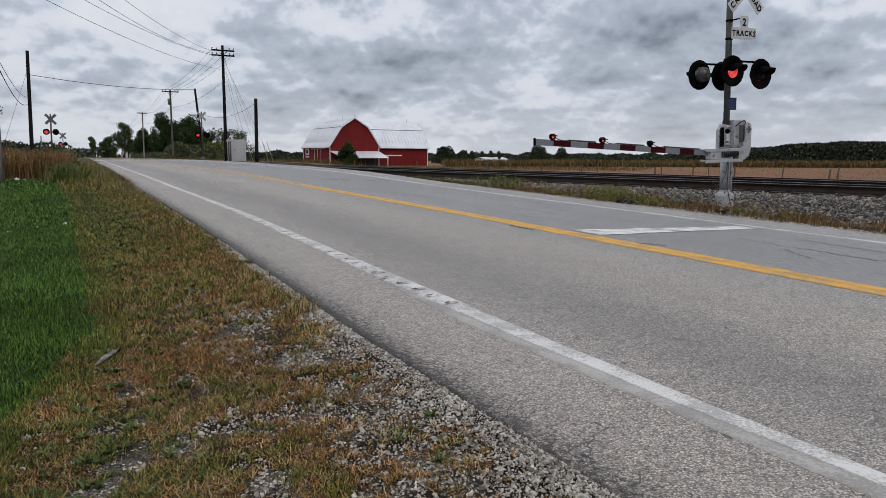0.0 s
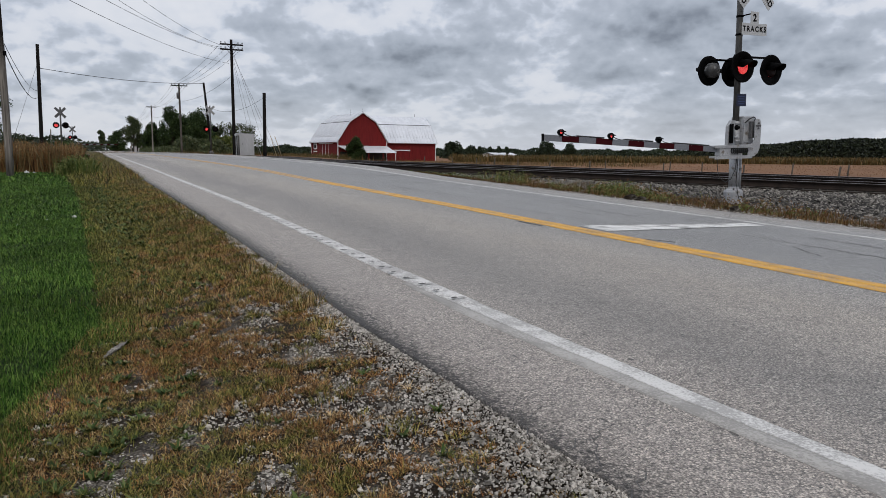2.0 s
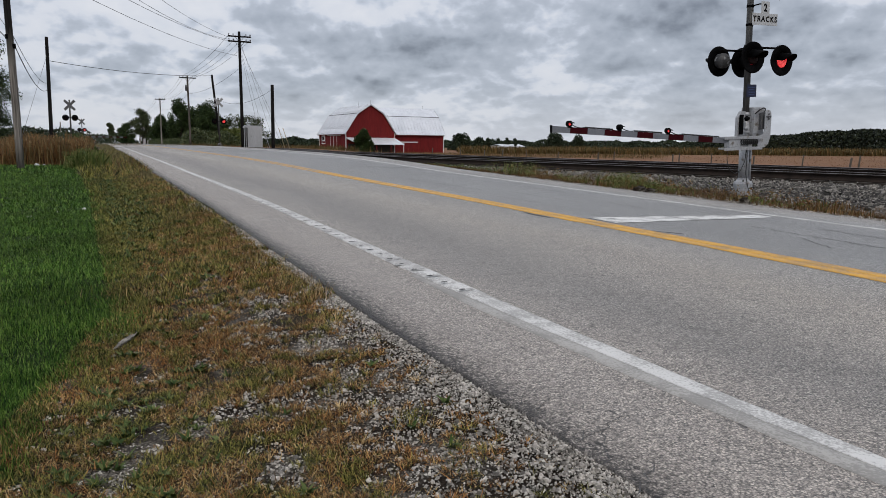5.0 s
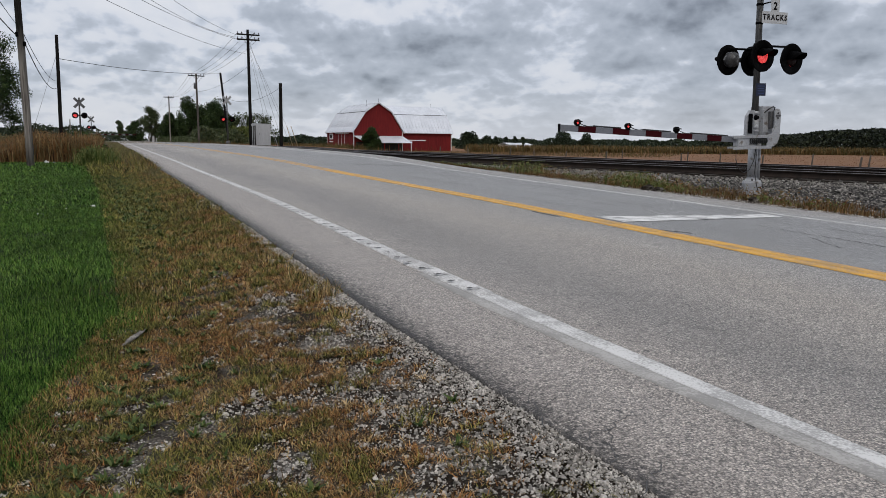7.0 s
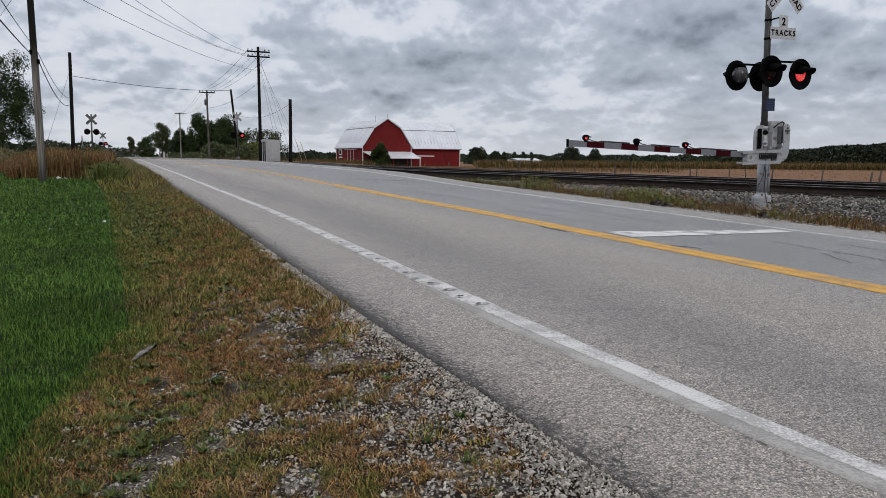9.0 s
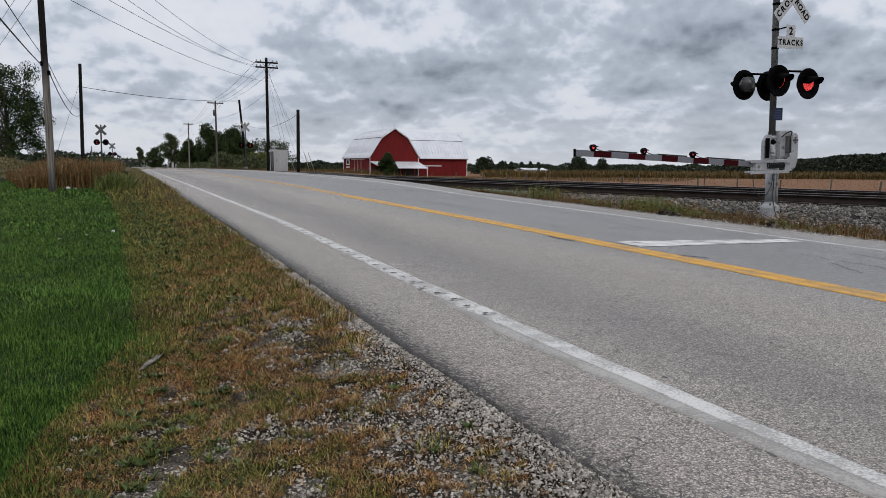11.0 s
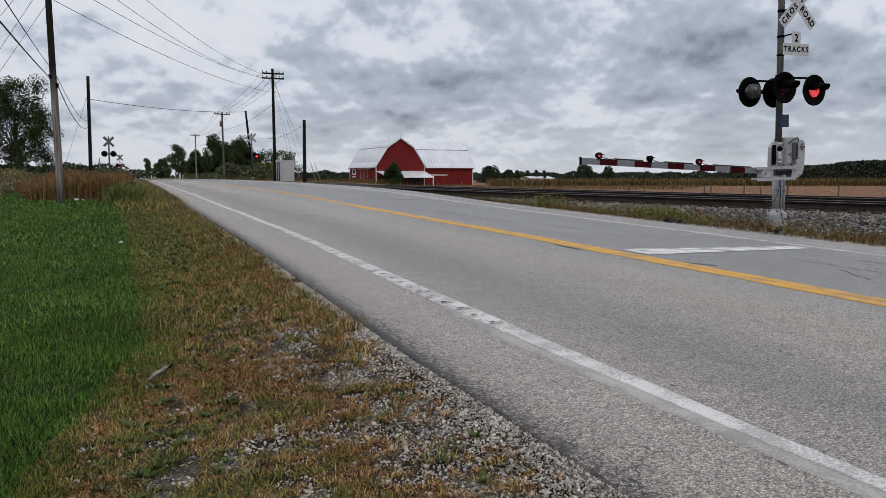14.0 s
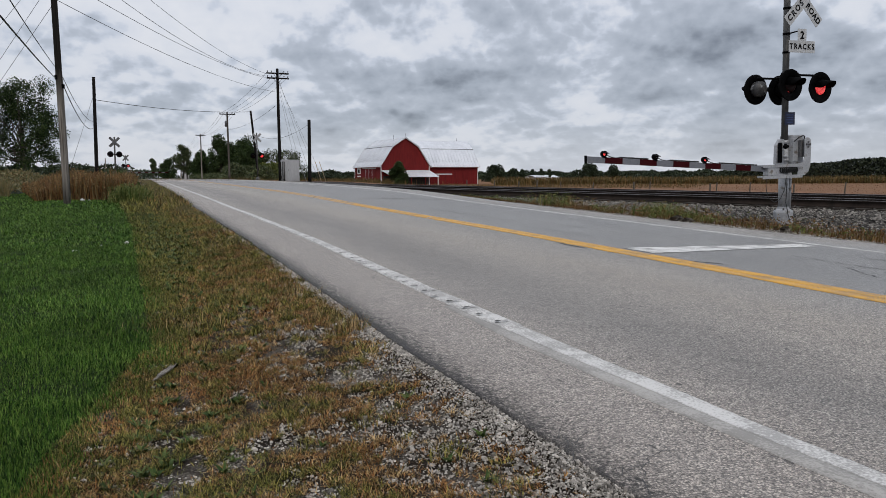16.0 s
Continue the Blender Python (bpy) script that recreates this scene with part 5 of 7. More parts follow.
def signal_cabinet():
    x, y = 11.05, 58.4
    z = ground_at(x, y)
    root = thing("signal_cabinet", Matrix.Translation((x, y, z)), "grey metal railway equipment cabinet beside the road", "cabinet")
    bm = bmesh.new()
    box(bm, (1.25, 0.9, 1.62), (0.08, 0, 0.86), None, 0.02)
    part("body", bm, M["cabinet"], root)
    bm = bmesh.new()
    box(bm, (1.27, 0.92, 0.05), (0.08, 0, 1.69), Euler((0, radians(1.5), 0)).to_matrix(), 0.015)
    part("roof", bm, M["white_steel"], root)
    bm = bmesh.new()
    box(bm, (0.9, 0.02, 1.4), (0.2, -0.455, 0.86), None, 0.008)
    door = part("door", bm, M["cabinet"], root)
    bm = bmesh.new()
    box(bm, (0.03, 0.03, 0.16), (-0.18, -0.47, 0.9), None, 0.006)
    part("handle", bm, M["lamp_back"], door)
    for dx in (-0.62, -0.48):
        bm = bmesh.new()
        rod(bm, (dx, -0.5, 0), (dx, -0.5, 1.55), 0.05, seg=10)
        part("conduit", bm, M["galvanised"], root)
    bm = bmesh.new()
    box(bm, (0.22, 0.2, 0.16), (-0.66, -0.5, 1.6), Euler((0, radians(-30), 0)).to_matrix(), 0.02)
    part("vent_hood", bm, M["white_steel"], root)
    bm = bmesh.new()
    box(bm, (1.45, 1.1, 0.08), (0.05, 0, 0.02), None, 0.01)
    part("footing", bm, M["stone"], root)


signal_cabinet()


def fence_post(x, y, top, tilt, r):
    top += 0.2
    z = ground_at(x, y)
    bm = bmesh.new()
    tube(bm, [(0, 0, -0.1), (tilt * 0.5, 0, (top - z) * 0.5), (tilt, 0, top - z)], [r, r * 0.97, r * 0.9], 7)
    ob = part("fence_post", bm, M["bark"])
    ob.location = (x, y, z)
    tagged(ob, "weathered leaning wooden fence post in the field", "fence post", "field fence posts")


for x, y, top, tilt, r in ((34.4, 59.9, 0.62, 0.1, 0.07), (35.2, 56.9, 0.48, 0.0, 0.05), (36.2, 53.6, 0.4, 0.3, 0.06), (37.4, 49.2, 0.43, 0.0, 0.08), (37.84, 47.75, 0.52, 0.05, 0.05),
                           (39.3, 42.6, 0.38, 0.0, 0.06), (39.44, 42.15, 0.47, 0.1, 0.05), (40.15, 39.64, 0.48, 0.08, 0.045), (40.96, 36.8, 0.45, 0.0, 0.05), (41.0, 36.6, 0.34, 0.05, 0.06),
                           (41.9, 33.5, 0.48, 0.2, 0.05), (42.7, 30.7, 0.32, 0.25, 0.07), (42.85, 30.2, 0.47, 0.2, 0.055), (33.7, 62.2, 0.5, 0.1, 0.06), (32.8, 65.3, 0.55, -0.1, 0.06), (31.6, 69.5, 0.6, 0.0, 0.06),
                           (44.3, 25.0, 0.5, 0.1, 0.06), (43.6, 27.4, 0.42, -0.1, 0.06)):
    fence_post(x, y, top, tilt, r)
# ---- barn ----
def barn():
    z0 = FIELD_Z
    root = thing("barn", Matrix.Translation((60.65, 169.98, z0)) @ Euler((0, 0, radians(4))).to_matrix().to_4x4(),
                 "red gambrel barn with white trim and galvanised roofs", "barn")
    W, EAVE, BRK, RIDGE, BX, LEN = 6.45, 4.75, 9.35, 11.6, 3.5, 18.6
    gable = [(-W, 0), (W, 0), (W, EAVE), (BX, BRK - 0.05), (0, RIDGE - 0.08), (-BX, BRK - 0.05), (-W, EAVE)]
    bm = bmesh.new()
    prism(bm, gable, 0, LEN)
    main = part("main_wall", bm, M["barn_red"], root, "red boarded gable block")

    def roof(name, prof, a, b, along, parent):
        """A gambrel roof over the profile (across, height), from a to b along x or y, with a plate's thickness and ribs."""
        bm = bmesh.new()
        t = 0.09
        for (p0, h0), (p1, h1) in zip(prof, prof[1:]):
            n = Vector((h0 - h1, p1 - p0)).normalized() * t
            pts = [(p0, h0), (p1, h1), (p1 + n.x, h1 + n.y), (p0 + n.x, h0 + n.y)]
            v = []
            for s in (a, b):
                v.append([bm.verts.new((q, s, h) if along == "y" else (s, q, h)) for q, h in pts])
            for i in range(4):
                bm.faces.new((v[0][i], v[0][(i + 1) % 4], v[1][(i + 1) % 4], v[1][i]))
            bm.faces.new(v[0][::-1]), bm.faces.new(v[1])
            k = int(abs(b - a) / 0.9)
            for i in range(k + 1):
                s = a + (b - a) * i / k
                c0, c1 = Vector((p0 + n.x * 1.3, h0 + n.y * 1.3)), Vector((p1 + n.x * 1.3, h1 + n.y * 1.3))
                f = (lambda c: (c.x, s, c.y)) if along == "y" else (lambda c: (s, c.x, c.y))
                rod(bm, f(c0), f(c1), 0.045, seg=4)
        bmesh.ops.recalc_face_normals(bm, faces=bm.faces)
        return part(name, bm, M["barn_roof"], parent, "ribbed galvanised metal roof")

    prof = [(-W - 0.45, EAVE - 0.35), (-W + 0.5, EAVE + 0.95), (-BX, BRK), (0, RIDGE), (BX, BRK), (W - 0.5, EAVE + 0.95), (W + 0.45, EAVE - 0.35)]
    roof("main_roof", prof, -0.45, LEN + 0.3, "y", root)
    # white verge boards on the front gable
    for (p0, h0), (p1, h1) in zip(prof, prof[1:]):
        bm = bmesh.new()
        d = Vector((p1 - p0, 0, h1 - h0))
        box(bm, (d.length + 0.05, 0.05, 0.10), ((p0 + p1) / 2, -0.42, (h0 + h1) / 2 - 0.06), Euler((0, -math.atan2(d.z, d.x), 0)).to_matrix())
        part("verge_board", bm, M["barn_roof"], root)
    # wing to the side, ridge across
    V0, WD, X1 = 2.2, 12.2, 21.6
    wing = [(V0, 0), (V0 + WD, 0), (V0 + WD, EAVE), (V0 + WD - 3.0, 9.0), (V0 + WD / 2, 11.2), (V0 + 3.0, 9.0), (V0, EAVE)]
    bm = bmesh.new()
    a = [bm.verts.new((W - 0.2, y, z)) for y, z in wing]
    b = [bm.verts.new((X1, y, z)) for y, z in wing]
    bm.faces.new(a[::-1]), bm.faces.new(b)
    for i in range(len(a)):
        bm.faces.new((a[i], a[(i + 1) % len(a)], b[(i + 1) % len(a)], b[i]))
    bmesh.ops.recalc_face_normals(bm, faces=bm.faces)
    part("wing_wall", bm, M["barn_red"], root, "red boarded side wing")
    wp = [(V0 - 0.55, EAVE - 0.35), (V0 + 0.45, EAVE + 0.9), (V0 + 3.0, 9.06), (V0 + WD / 2, 11.28), (V0 + WD - 3.0, 9.06), (V0 + WD + 0.5, EAVE - 0.3)]
    roof("wing_roof", wp, BX - 1.0, X1 + 0.3, "x", root)
    # dark strips add the shadow line where the roof pitch breaks
    for a, b in (((-BX - 0.06, -0.45, BRK + 0.09), (-BX - 0.06, LEN + 0.3, BRK + 0.09)), ((BX - 1.0, V0 + 2.94, 9.15), (X1 + 0.3, V0 + 2.94, 9.15))):
        bm = bmesh.new()
        rod(bm, a, b, 0.07, seg=6)
        part("roof_break_shade", bm, M["lamp_back"], root, "dark strip standing in for the shadow where the roof pitch breaks")
    bm = bmesh.new()
    box(bm, (X1 - W, 0.07, 0.12), ((X1 + W) / 2, V0 - 0.48, EAVE - 0.42))
    part("eave_board", bm, M["barn_red"], root, "red eave board")
    bm = bmesh.new()
    box(bm, (0.07, LEN, 0.12), (-W - 0.42, LEN / 2, EAVE - 0.42))
    part("eave_board", bm, M["barn_red"], root, "red eave board")
    for x, y in ((-W - 0.02, -0.02), (W + 0.02, -0.02), (X1 + 0.02, V0 - 0.02), (-W - 0.02, LEN)):
        bm = bmesh.new()
        box(bm, (0.17, 0.17, EAVE + 0.1), (x, y, EAVE / 2))
        part("corner_board", bm, M["barn_trim"], root, "white corner board")
    # vertical boarding joints
    for i in range(1, 16):
        bm = bmesh.new()
        x = -W + i * 2 * W / 16
        top = EAVE + (BRK - EAVE) * min(1, (W - abs(x)) / (W - BX)) if abs(x) > BX else BRK + (RIDGE - BRK) * (1 - abs(x) / BX)
        box(bm, (0.04, 0.02, top - 0.3), (x, -0.004, top / 2 - 0.1))
        part("batten", bm, M["barn_red"], main)
    for i in range(1, 18):
        bm = bmesh.new()
        box(bm, (0.04, 0.02, EAVE - 0.3), (W + i * (X1 - W) / 18, V0 - 0.01, EAVE / 2 - 0.1))
        part("batten", bm, M["barn_red"], main)
    # lean-to roof over a dark panel that stands in for the shaded opening
    bm = bmesh.new()
    box(bm, (12.2, 0.06, 2.1), (0.2, -0.03, 1.15))
    part("opening", bm, M["barn_dark"], root, "near-black panel for the shaded open front under the lean-to")
    bm = bmesh.new()
    v = [bm.verts.new(p) for p in ((-W - 0.1, 0, 3.55), (W + 0.1, 0, 3.55), (W + 1.2, -3.4, 1.95), (-W + 1.9, -3.4, 1.95))]
    bm.faces.new(v[::-1])
    r = bmesh.ops.extrude_face_region(bm, geom=bm.faces[:])
    bmesh.ops.translate(bm, verts=[e for e in r["geom"] if isinstance(e, bmesh.types.BMVert)], vec=(0, 0, 0.1))
    bmesh.ops.recalc_face_normals(bm, faces=bm.faces)
    for i in range(15):
        x0 = -W + 2 * W * i / 14
        rod(bm, (x0, -0.1, 3.63), (x0 + 1.9 * (1 - i / 14) + 1.1 * i / 14, -3.35, 2.07), 0.05, seg=4)
    part("lean_to_roof", bm, M["barn_roof"], root, "pale metal lean-to roof")
    for x in (-4.6, 0.2, 4.0, 7.4):
        bm = bmesh.new()
        box(bm, (0.16, 0.16, 2.0), (x, -3.2, 1.0))
        part("post", bm, M["barn_red"] if x != 7.4 else M["barn_trim"], root)
    # sliding doors and rails
    for y0, y1 in ((3.2, 12.6),):
        bm = bmesh.new()
        box(bm, (0.12, y1 - y0, 0.22), (-W - 0.1, (y0 + y1) / 2, 4.2))
        part("door_rail", bm, M["barn_trim"], root, "white sliding-door rail")
    for y in (4.2, 6.4, 8.6):
        bm = bmesh.new()
        box(bm, (0.09, 2.0, 3.9), (-W - 0.06, y + 0.6, 2.1))
        door = part("sliding_door", bm, M["barn_red"], root, "red boarded sliding door")
        bm = bmesh.new()
        box(bm, (0.10, 0.13, 3.9), (-W - 0.07, y + 1.6, 2.1))
        part("edge_trim", bm, M["barn_trim"], door)
    for y, z, w, h in ((15.4, 3.5, 2.4, 1.5), (15.4, 2.2, 2.6, 0.28)):
        bm = bmesh.new()
        box(bm, (0.08, w, h), (-W - 0.06, y, z))
        part("window", bm, M["barn_trim"], root, "white-framed window")
    bm = bmesh.new()
    box(bm, (0.1, 1.4, 0.9), (-W - 0.09, 15.4, 3.5))
    part("pane", bm, M["barn_dark"], root)
    bm = bmesh.new()
    box(bm, (7.4, 0.12, 0.25), (W + 3.9, V0 - 0.1, 2.65))
    part("door_rail", bm, M["barn_trim"], root, "white sliding-door rail")
    bm = bmesh.new()
    box(bm, (0.14, 0.1, 2.5), (W + 3.6, V0 - 0.08, 1.3))
    part("edge_trim", bm, M["barn_trim"], root)
    for x, y, z in ((-1.8, 3, 11.4), (0, -0.2, 11.6), (18.6, V0 + WD / 2, 11.2)):
        bm = bmesh.new()
        rod(bm, (x, y, z - 0.5), (x, y, z + 1.0), 0.03, seg=5)
        part("lightning_rod", bm, M["wire"], root)


barn()
# ---- trees and woods ----
def leaf_cloud(centres, radii, count, size, rng, up=0.5, shell=0.55):
    """Small leaf cards in lobes: more of them towards each lobe's skin. Returns verts and quads."""
    centres, radii = np.asarray(centres, float), np.asarray(radii, float)
    w = (radii.prod(1) ** (2 / 3))
    pick = rng.choice(len(centres), count, p=w / w.sum())
    d = rng.normal(size=(count, 3))
    d /= np.linalg.norm(d, axis=1, keepdims=True)
    r = shell + (1 - shell) * rng.random(count) ** 0.7
    r = np.where(rng.random(count) < 0.16, r * rng.uniform(1.0, 1.18, count), r)
    p = centres[pick] + d * radii[pick] * r[:, None]
    return leaf_cards(p, size * rng.uniform(0.5, 1.3, count), rng)


def leaf_cards(p, s, rng, slim=0.55):
    n = len(p)
    a = rng.normal(size=(n, 3))
    a /= np.linalg.norm(a, axis=1, keepdims=True)
    b = np.cross(a, rng.normal(size=(n, 3)))
    b /= np.linalg.norm(b, axis=1, keepdims=True)
    a, b = a * s[:, None], b * (s * slim)[:, None]
    v = np.stack([p - a, p - b * 0.9 + a * 0.1, p + a, p + b + a * 0.1], 1).reshape(-1, 3)
    return v, np.arange(4 * n).reshape(n, 4)


def tree(name, at, height, width, leaves, size, material, seed, label, lobes=14, base=0.25, group="trees", trunk_r=None, shell=0.5, upright=1.0, lobe=1.0, broad=0.0):
    rng = np.random.default_rng(seed)
    x, y = at[0], at[1]
    z = ground_at(x, y)
    root = thing(name, Matrix.Translation((x, y, z)), label, "tree", group)
    tr = trunk_r or height * 0.022
    cs, rs = [], []
    for i in range(lobes):
        a, k = rng.uniform(0, 2 * math.pi), (i + 0.5) / lobes
        h = height * (base + (1 - base) * k * 0.88 + 0.04)
        ring = width * 0.5 * max(broad, math.sin(math.pi * min(0.95, 0.25 + 0.68 * k))) * rng.uniform(0.25, 0.75 + 0.2 * broad)
        cs.append((math.cos(a) * ring, math.sin(a) * ring, h))
        q = width * rng.uniform(0.16, 0.27) * lobe
        rs.append((q, q, q * rng.uniform(0.7, 1.1) * upright))
    bm = bmesh.new()
    tube(bm, [(0, 0, -0.1), (0.02 * height, 0, height * 0.25), (0.01 * height, 0.02 * height, height * 0.5), (0, 0, height * 0.85)], [tr, tr * 0.75, tr * 0.5, tr * 0.15], 8)
    for c in cs:
        s = rng.uniform(0.3, 0.75)
        foot = Vector((0.015 * height * s, 0.01 * height * s, min(c[2] * 0.75, height * 0.6) * s + height * 0.08))
        mid = foot.lerp(Vector(c), 0.55) + Vector((rng.normal() * 0.025 * height, rng.normal() * 0.025 * height, -0.02 * height + rng.normal() * 0.02 * height))
        tube(bm, [foot, mid, c], [tr * 0.4, tr * 0.25, tr * 0.08], 5)
    part("trunk", bm, M["bark"], root)
    v, f = leaf_cloud(cs, rs, leaves, size, rng, shell=shell)
    v[:, 2] = np.maximum(v[:, 2], height * base * 0.4)
    sheet("crown", v, f, M[material], root)
    return root


def thicket(name, path, height, depth, count, size, material, seed, label, bumps=0.35, kind="stuff", category="shrubs", base_z=None, rise=None):
    """A row of shrubs or a far wood along a line of points: leaf cards under an uneven roofline."""
    rng = np.random.default_rng(seed)
    path = np.asarray(path, float)
    seg = np.linalg.norm(np.diff(path, axis=0), axis=1)
    cum = np.concatenate([[0], np.cumsum(seg)])
    s = rng.random(count) * cum[-1]
    px, py = np.interp(s, cum, path[:, 0]), np.interp(s, cum, path[:, 1])
    k = np.array([noise.noise((a / height * 0.55, seed, 0)) + 0.6 * noise.noise((a / height * 1.7, seed, 4)) for a in s])
    top = height * (1 + bumps * k)
    if rise:
        top = top * np.interp(s, cum, rise)
    off = rng.uniform(-0.5, 0.5, count)
    h = top * np.sqrt(np.clip(1 - (2 * off) ** 2, 0, 1)) * (1 - rng.random(count) ** 2.2)
    px, py = px + off * depth * rng.uniform(0.4, 1, count), py + off * depth
    pz = (ground_z(px, py) if base_z is None else base_z) + h
    v, f = leaf_cards(np.stack([px, py, pz], 1), size * rng.uniform(0.5, 1.3, count), rng)
    ob = sheet(name, v, f, M[material])
    return tagged(ob, label, category, "", kind)


tree("tree", (17.2, 131), 7.0, 6.0, 17000, 0.15, "leaf_dark", 1, "dense dark green round tree by the road", 34, 0.04, shell=0.3, lobe=0.95)
tree("tree", (13.0, 132), 7.2, 5.2, 9500, 0.16, "leaf_dark", 2, "dark green tree with an open, spiky crown", 30, 0.10, shell=0.1, lobe=0.72, upright=1.4)
tree("tree", (15.0, 135), 6.2, 5.4, 10000, 0.16, "leaf_dark", 21, "dense dark green round tree by the road", 22, 0.04, shell=0.3)
tree("tree", (19.6, 134), 5.6, 4.6, 8000, 0.15, "leaf_dark", 22, "dense dark green round tree by the road", 18, 0.04, shell=0.3)
tree("tree", (10.2, 138), 5.0, 3.6, 6000, 0.15, "leaf_dark", 23, "dark green compact tree by the road", 16, 0.05, shell=0.3)
tree("tree", (9.0, 171), 7.4, 5.6, 6500, 0.17, "leaf_grey", 3, "open-crowned grey-green tree beside the road", 24, 0.22, shell=0.1, lobe=0.75)
tree("tree", (7.2, 215), 5.4, 5.0, 5000, 0.22, "leaf_dark", 4, "dark green compact tree by the road", 14, 0.05, shell=0.3)
tree("tree", (12.6, 164), 5.2, 5.4, 6500, 0.18, "leaf_dark", 5, "dark green compact tree by the road", 16, 0.05, shell=0.3)
tree("tree", (23.6, 132), 6.1, 9.4, 13000, 0.12, "leaf_grey", 6, "pale feathery tree with sparse leaves", 48, 0.10, shell=0.0, lobe=0.5, broad=0.8)
tree("tree", (20.8, 134), 4.4, 3.6, 2600, 0.14, "leaf_grey", 61, "pale feathery tree with sparse leaves", 14, 0.12, shell=0.0, lobe=0.8)
tree("tree", (-10.3, 80), 10.2, 8.6, 27000, 0.10, "leaf_dark", 7, "airy dark tree with visible branches behind the weeds", 48, 0.14, shell=0.0, upright=1.3, lobe=0.52, broad=0.78, trunk_r=0.17)
tree("tree", (-14.2, 79), 9.6, 7.0, 18000, 0.10, "leaf_dark", 71, "airy dark tree with visible branches behind the weeds", 36, 0.2, shell=0.0, upright=1.5, lobe=0.5, broad=0.8)
tree("tree", (3.9, 238), 6.2, 3.4, 1500, 0.28, "leaf_grey", 8, "slim grey-green tree by the road", 8, 0.2)
tree("evergreen_tree", (54.9, 159), 5.3, 4.4, 7000, 0.22, "leaf_dark", 9, "dark clipped evergreen before the barn", 16, 0.02, shell=0.4)
tree("tree", (118.5, 236), 5.2, 8.5, 4000, 0.4, "leaf_far", 10, "broad dark tree at the field's edge", 16, 0.05)
tree("tree", (143, 268), 4.4, 7.0, 2000, 0.4, "leaf_far", 11, "broad dark tree at the field's edge", 10, 0.05)
for i, dx in enumerate((-4, 0, 3.5, 7)):
    tree("tree", (165 + dx, 291 - dx * 0.5), 5.4 - 0.5 * (i % 2), 3.2, 900, 0.4, "leaf_far", 30 + i, "distant dark pointed tree by fields", 8, 0.03)
tree("tree", (172, 256), 6.2, 9.0, 3000, 0.4, "leaf_far", 12, "broad dark tree at the field's edge", 14, 0.05)
tree("tree", (181, 252), 5.4, 8.0, 2500, 0.4, "leaf_far", 13, "broad dark tree at the field's edge", 12, 0.05)
thicket("shrubs", [(11.6, 100), (14, 118), (22, 124)], 2.2, 5, 7000, 0.16, "leaf_grey", 40, "tangled green shrubs beside the road")
thicket("shrubs", [(12.0, 76), (13.5, 90), (15, 100)], 1.4, 4, 5000, 0.12, "leaf_grey", 41, "green shrubs behind the signal")
thicket("shrubs", [(15.4, 100), (17.2, 101), (19.0, 103)], 2.3, 3, 5000, 0.12, "green_weed", 43, "bright olive shrub beside the signal")
thicket("shrubs", [(10.8, 101), (9.5, 130), (10, 160)], 0.9, 2, 4000, 0.11, "leaf_grey", 42, "grey-green roadside brush")
thicket("far_woods", [(338, 352), (362, 336), (392, 318), (440, 300), (520, 220), (600, 60)], 13.0, 50, 62000, 1.0, "leaf_hill", 50, "olive-green continuous wood across the fields", 0.13, category="woods", rise=(0.30, 0.5, 0.80, 1.0, 1.0, 1.0))
thicket("far_woods", [(90, 560), (160, 480), (270, 400), (330, 350), (390, 330)], 4.7, 40, 30000, 0.9, "leaf_far", 51, "low dark wood on the horizon", 0.4, category="woods")
thicket("far_woods", [(-160, 400), (-60, 380), (-10, 360)], 6.0, 30, 16000, 0.9, "leaf_far", 52, "low dark wood on the horizon", 0.4, category="woods")
thicket("far_woods", [(20, 300), (50, 290), (75, 260)], 3.7, 18, 12000, 0.7, "leaf_far", 53, "dark hedge of trees behind the barn", 0.4, category="woods")
thicket("far_woods", [(-8, 700), (5, 650), (18, 600)], 7.0, 30, 2500, 0.8, "leaf_far", 54, "low dark wood on the horizon", 0.4, category="woods")
M["brush"] = blades("brush", [(0.10, 0.085, 0.04), (0.20, 0.15, 0.07), (0.06, 0.08, 0.03), (0.26, 0.21, 0.12)])
thicket("shrubs", [(-14, 62), (-9, 60), (-6.5, 52)], 1.3, 5, 6000, 0.085, "brush", 55, "grey-green brush under the trees")
thicket("shrubs", [(-3.5, 90), (-2.0, 110), (-2.4, 128)], 1.6, 4, 2500, 0.14, "leaf_dark", 56, "dark shrubs past the crossing")
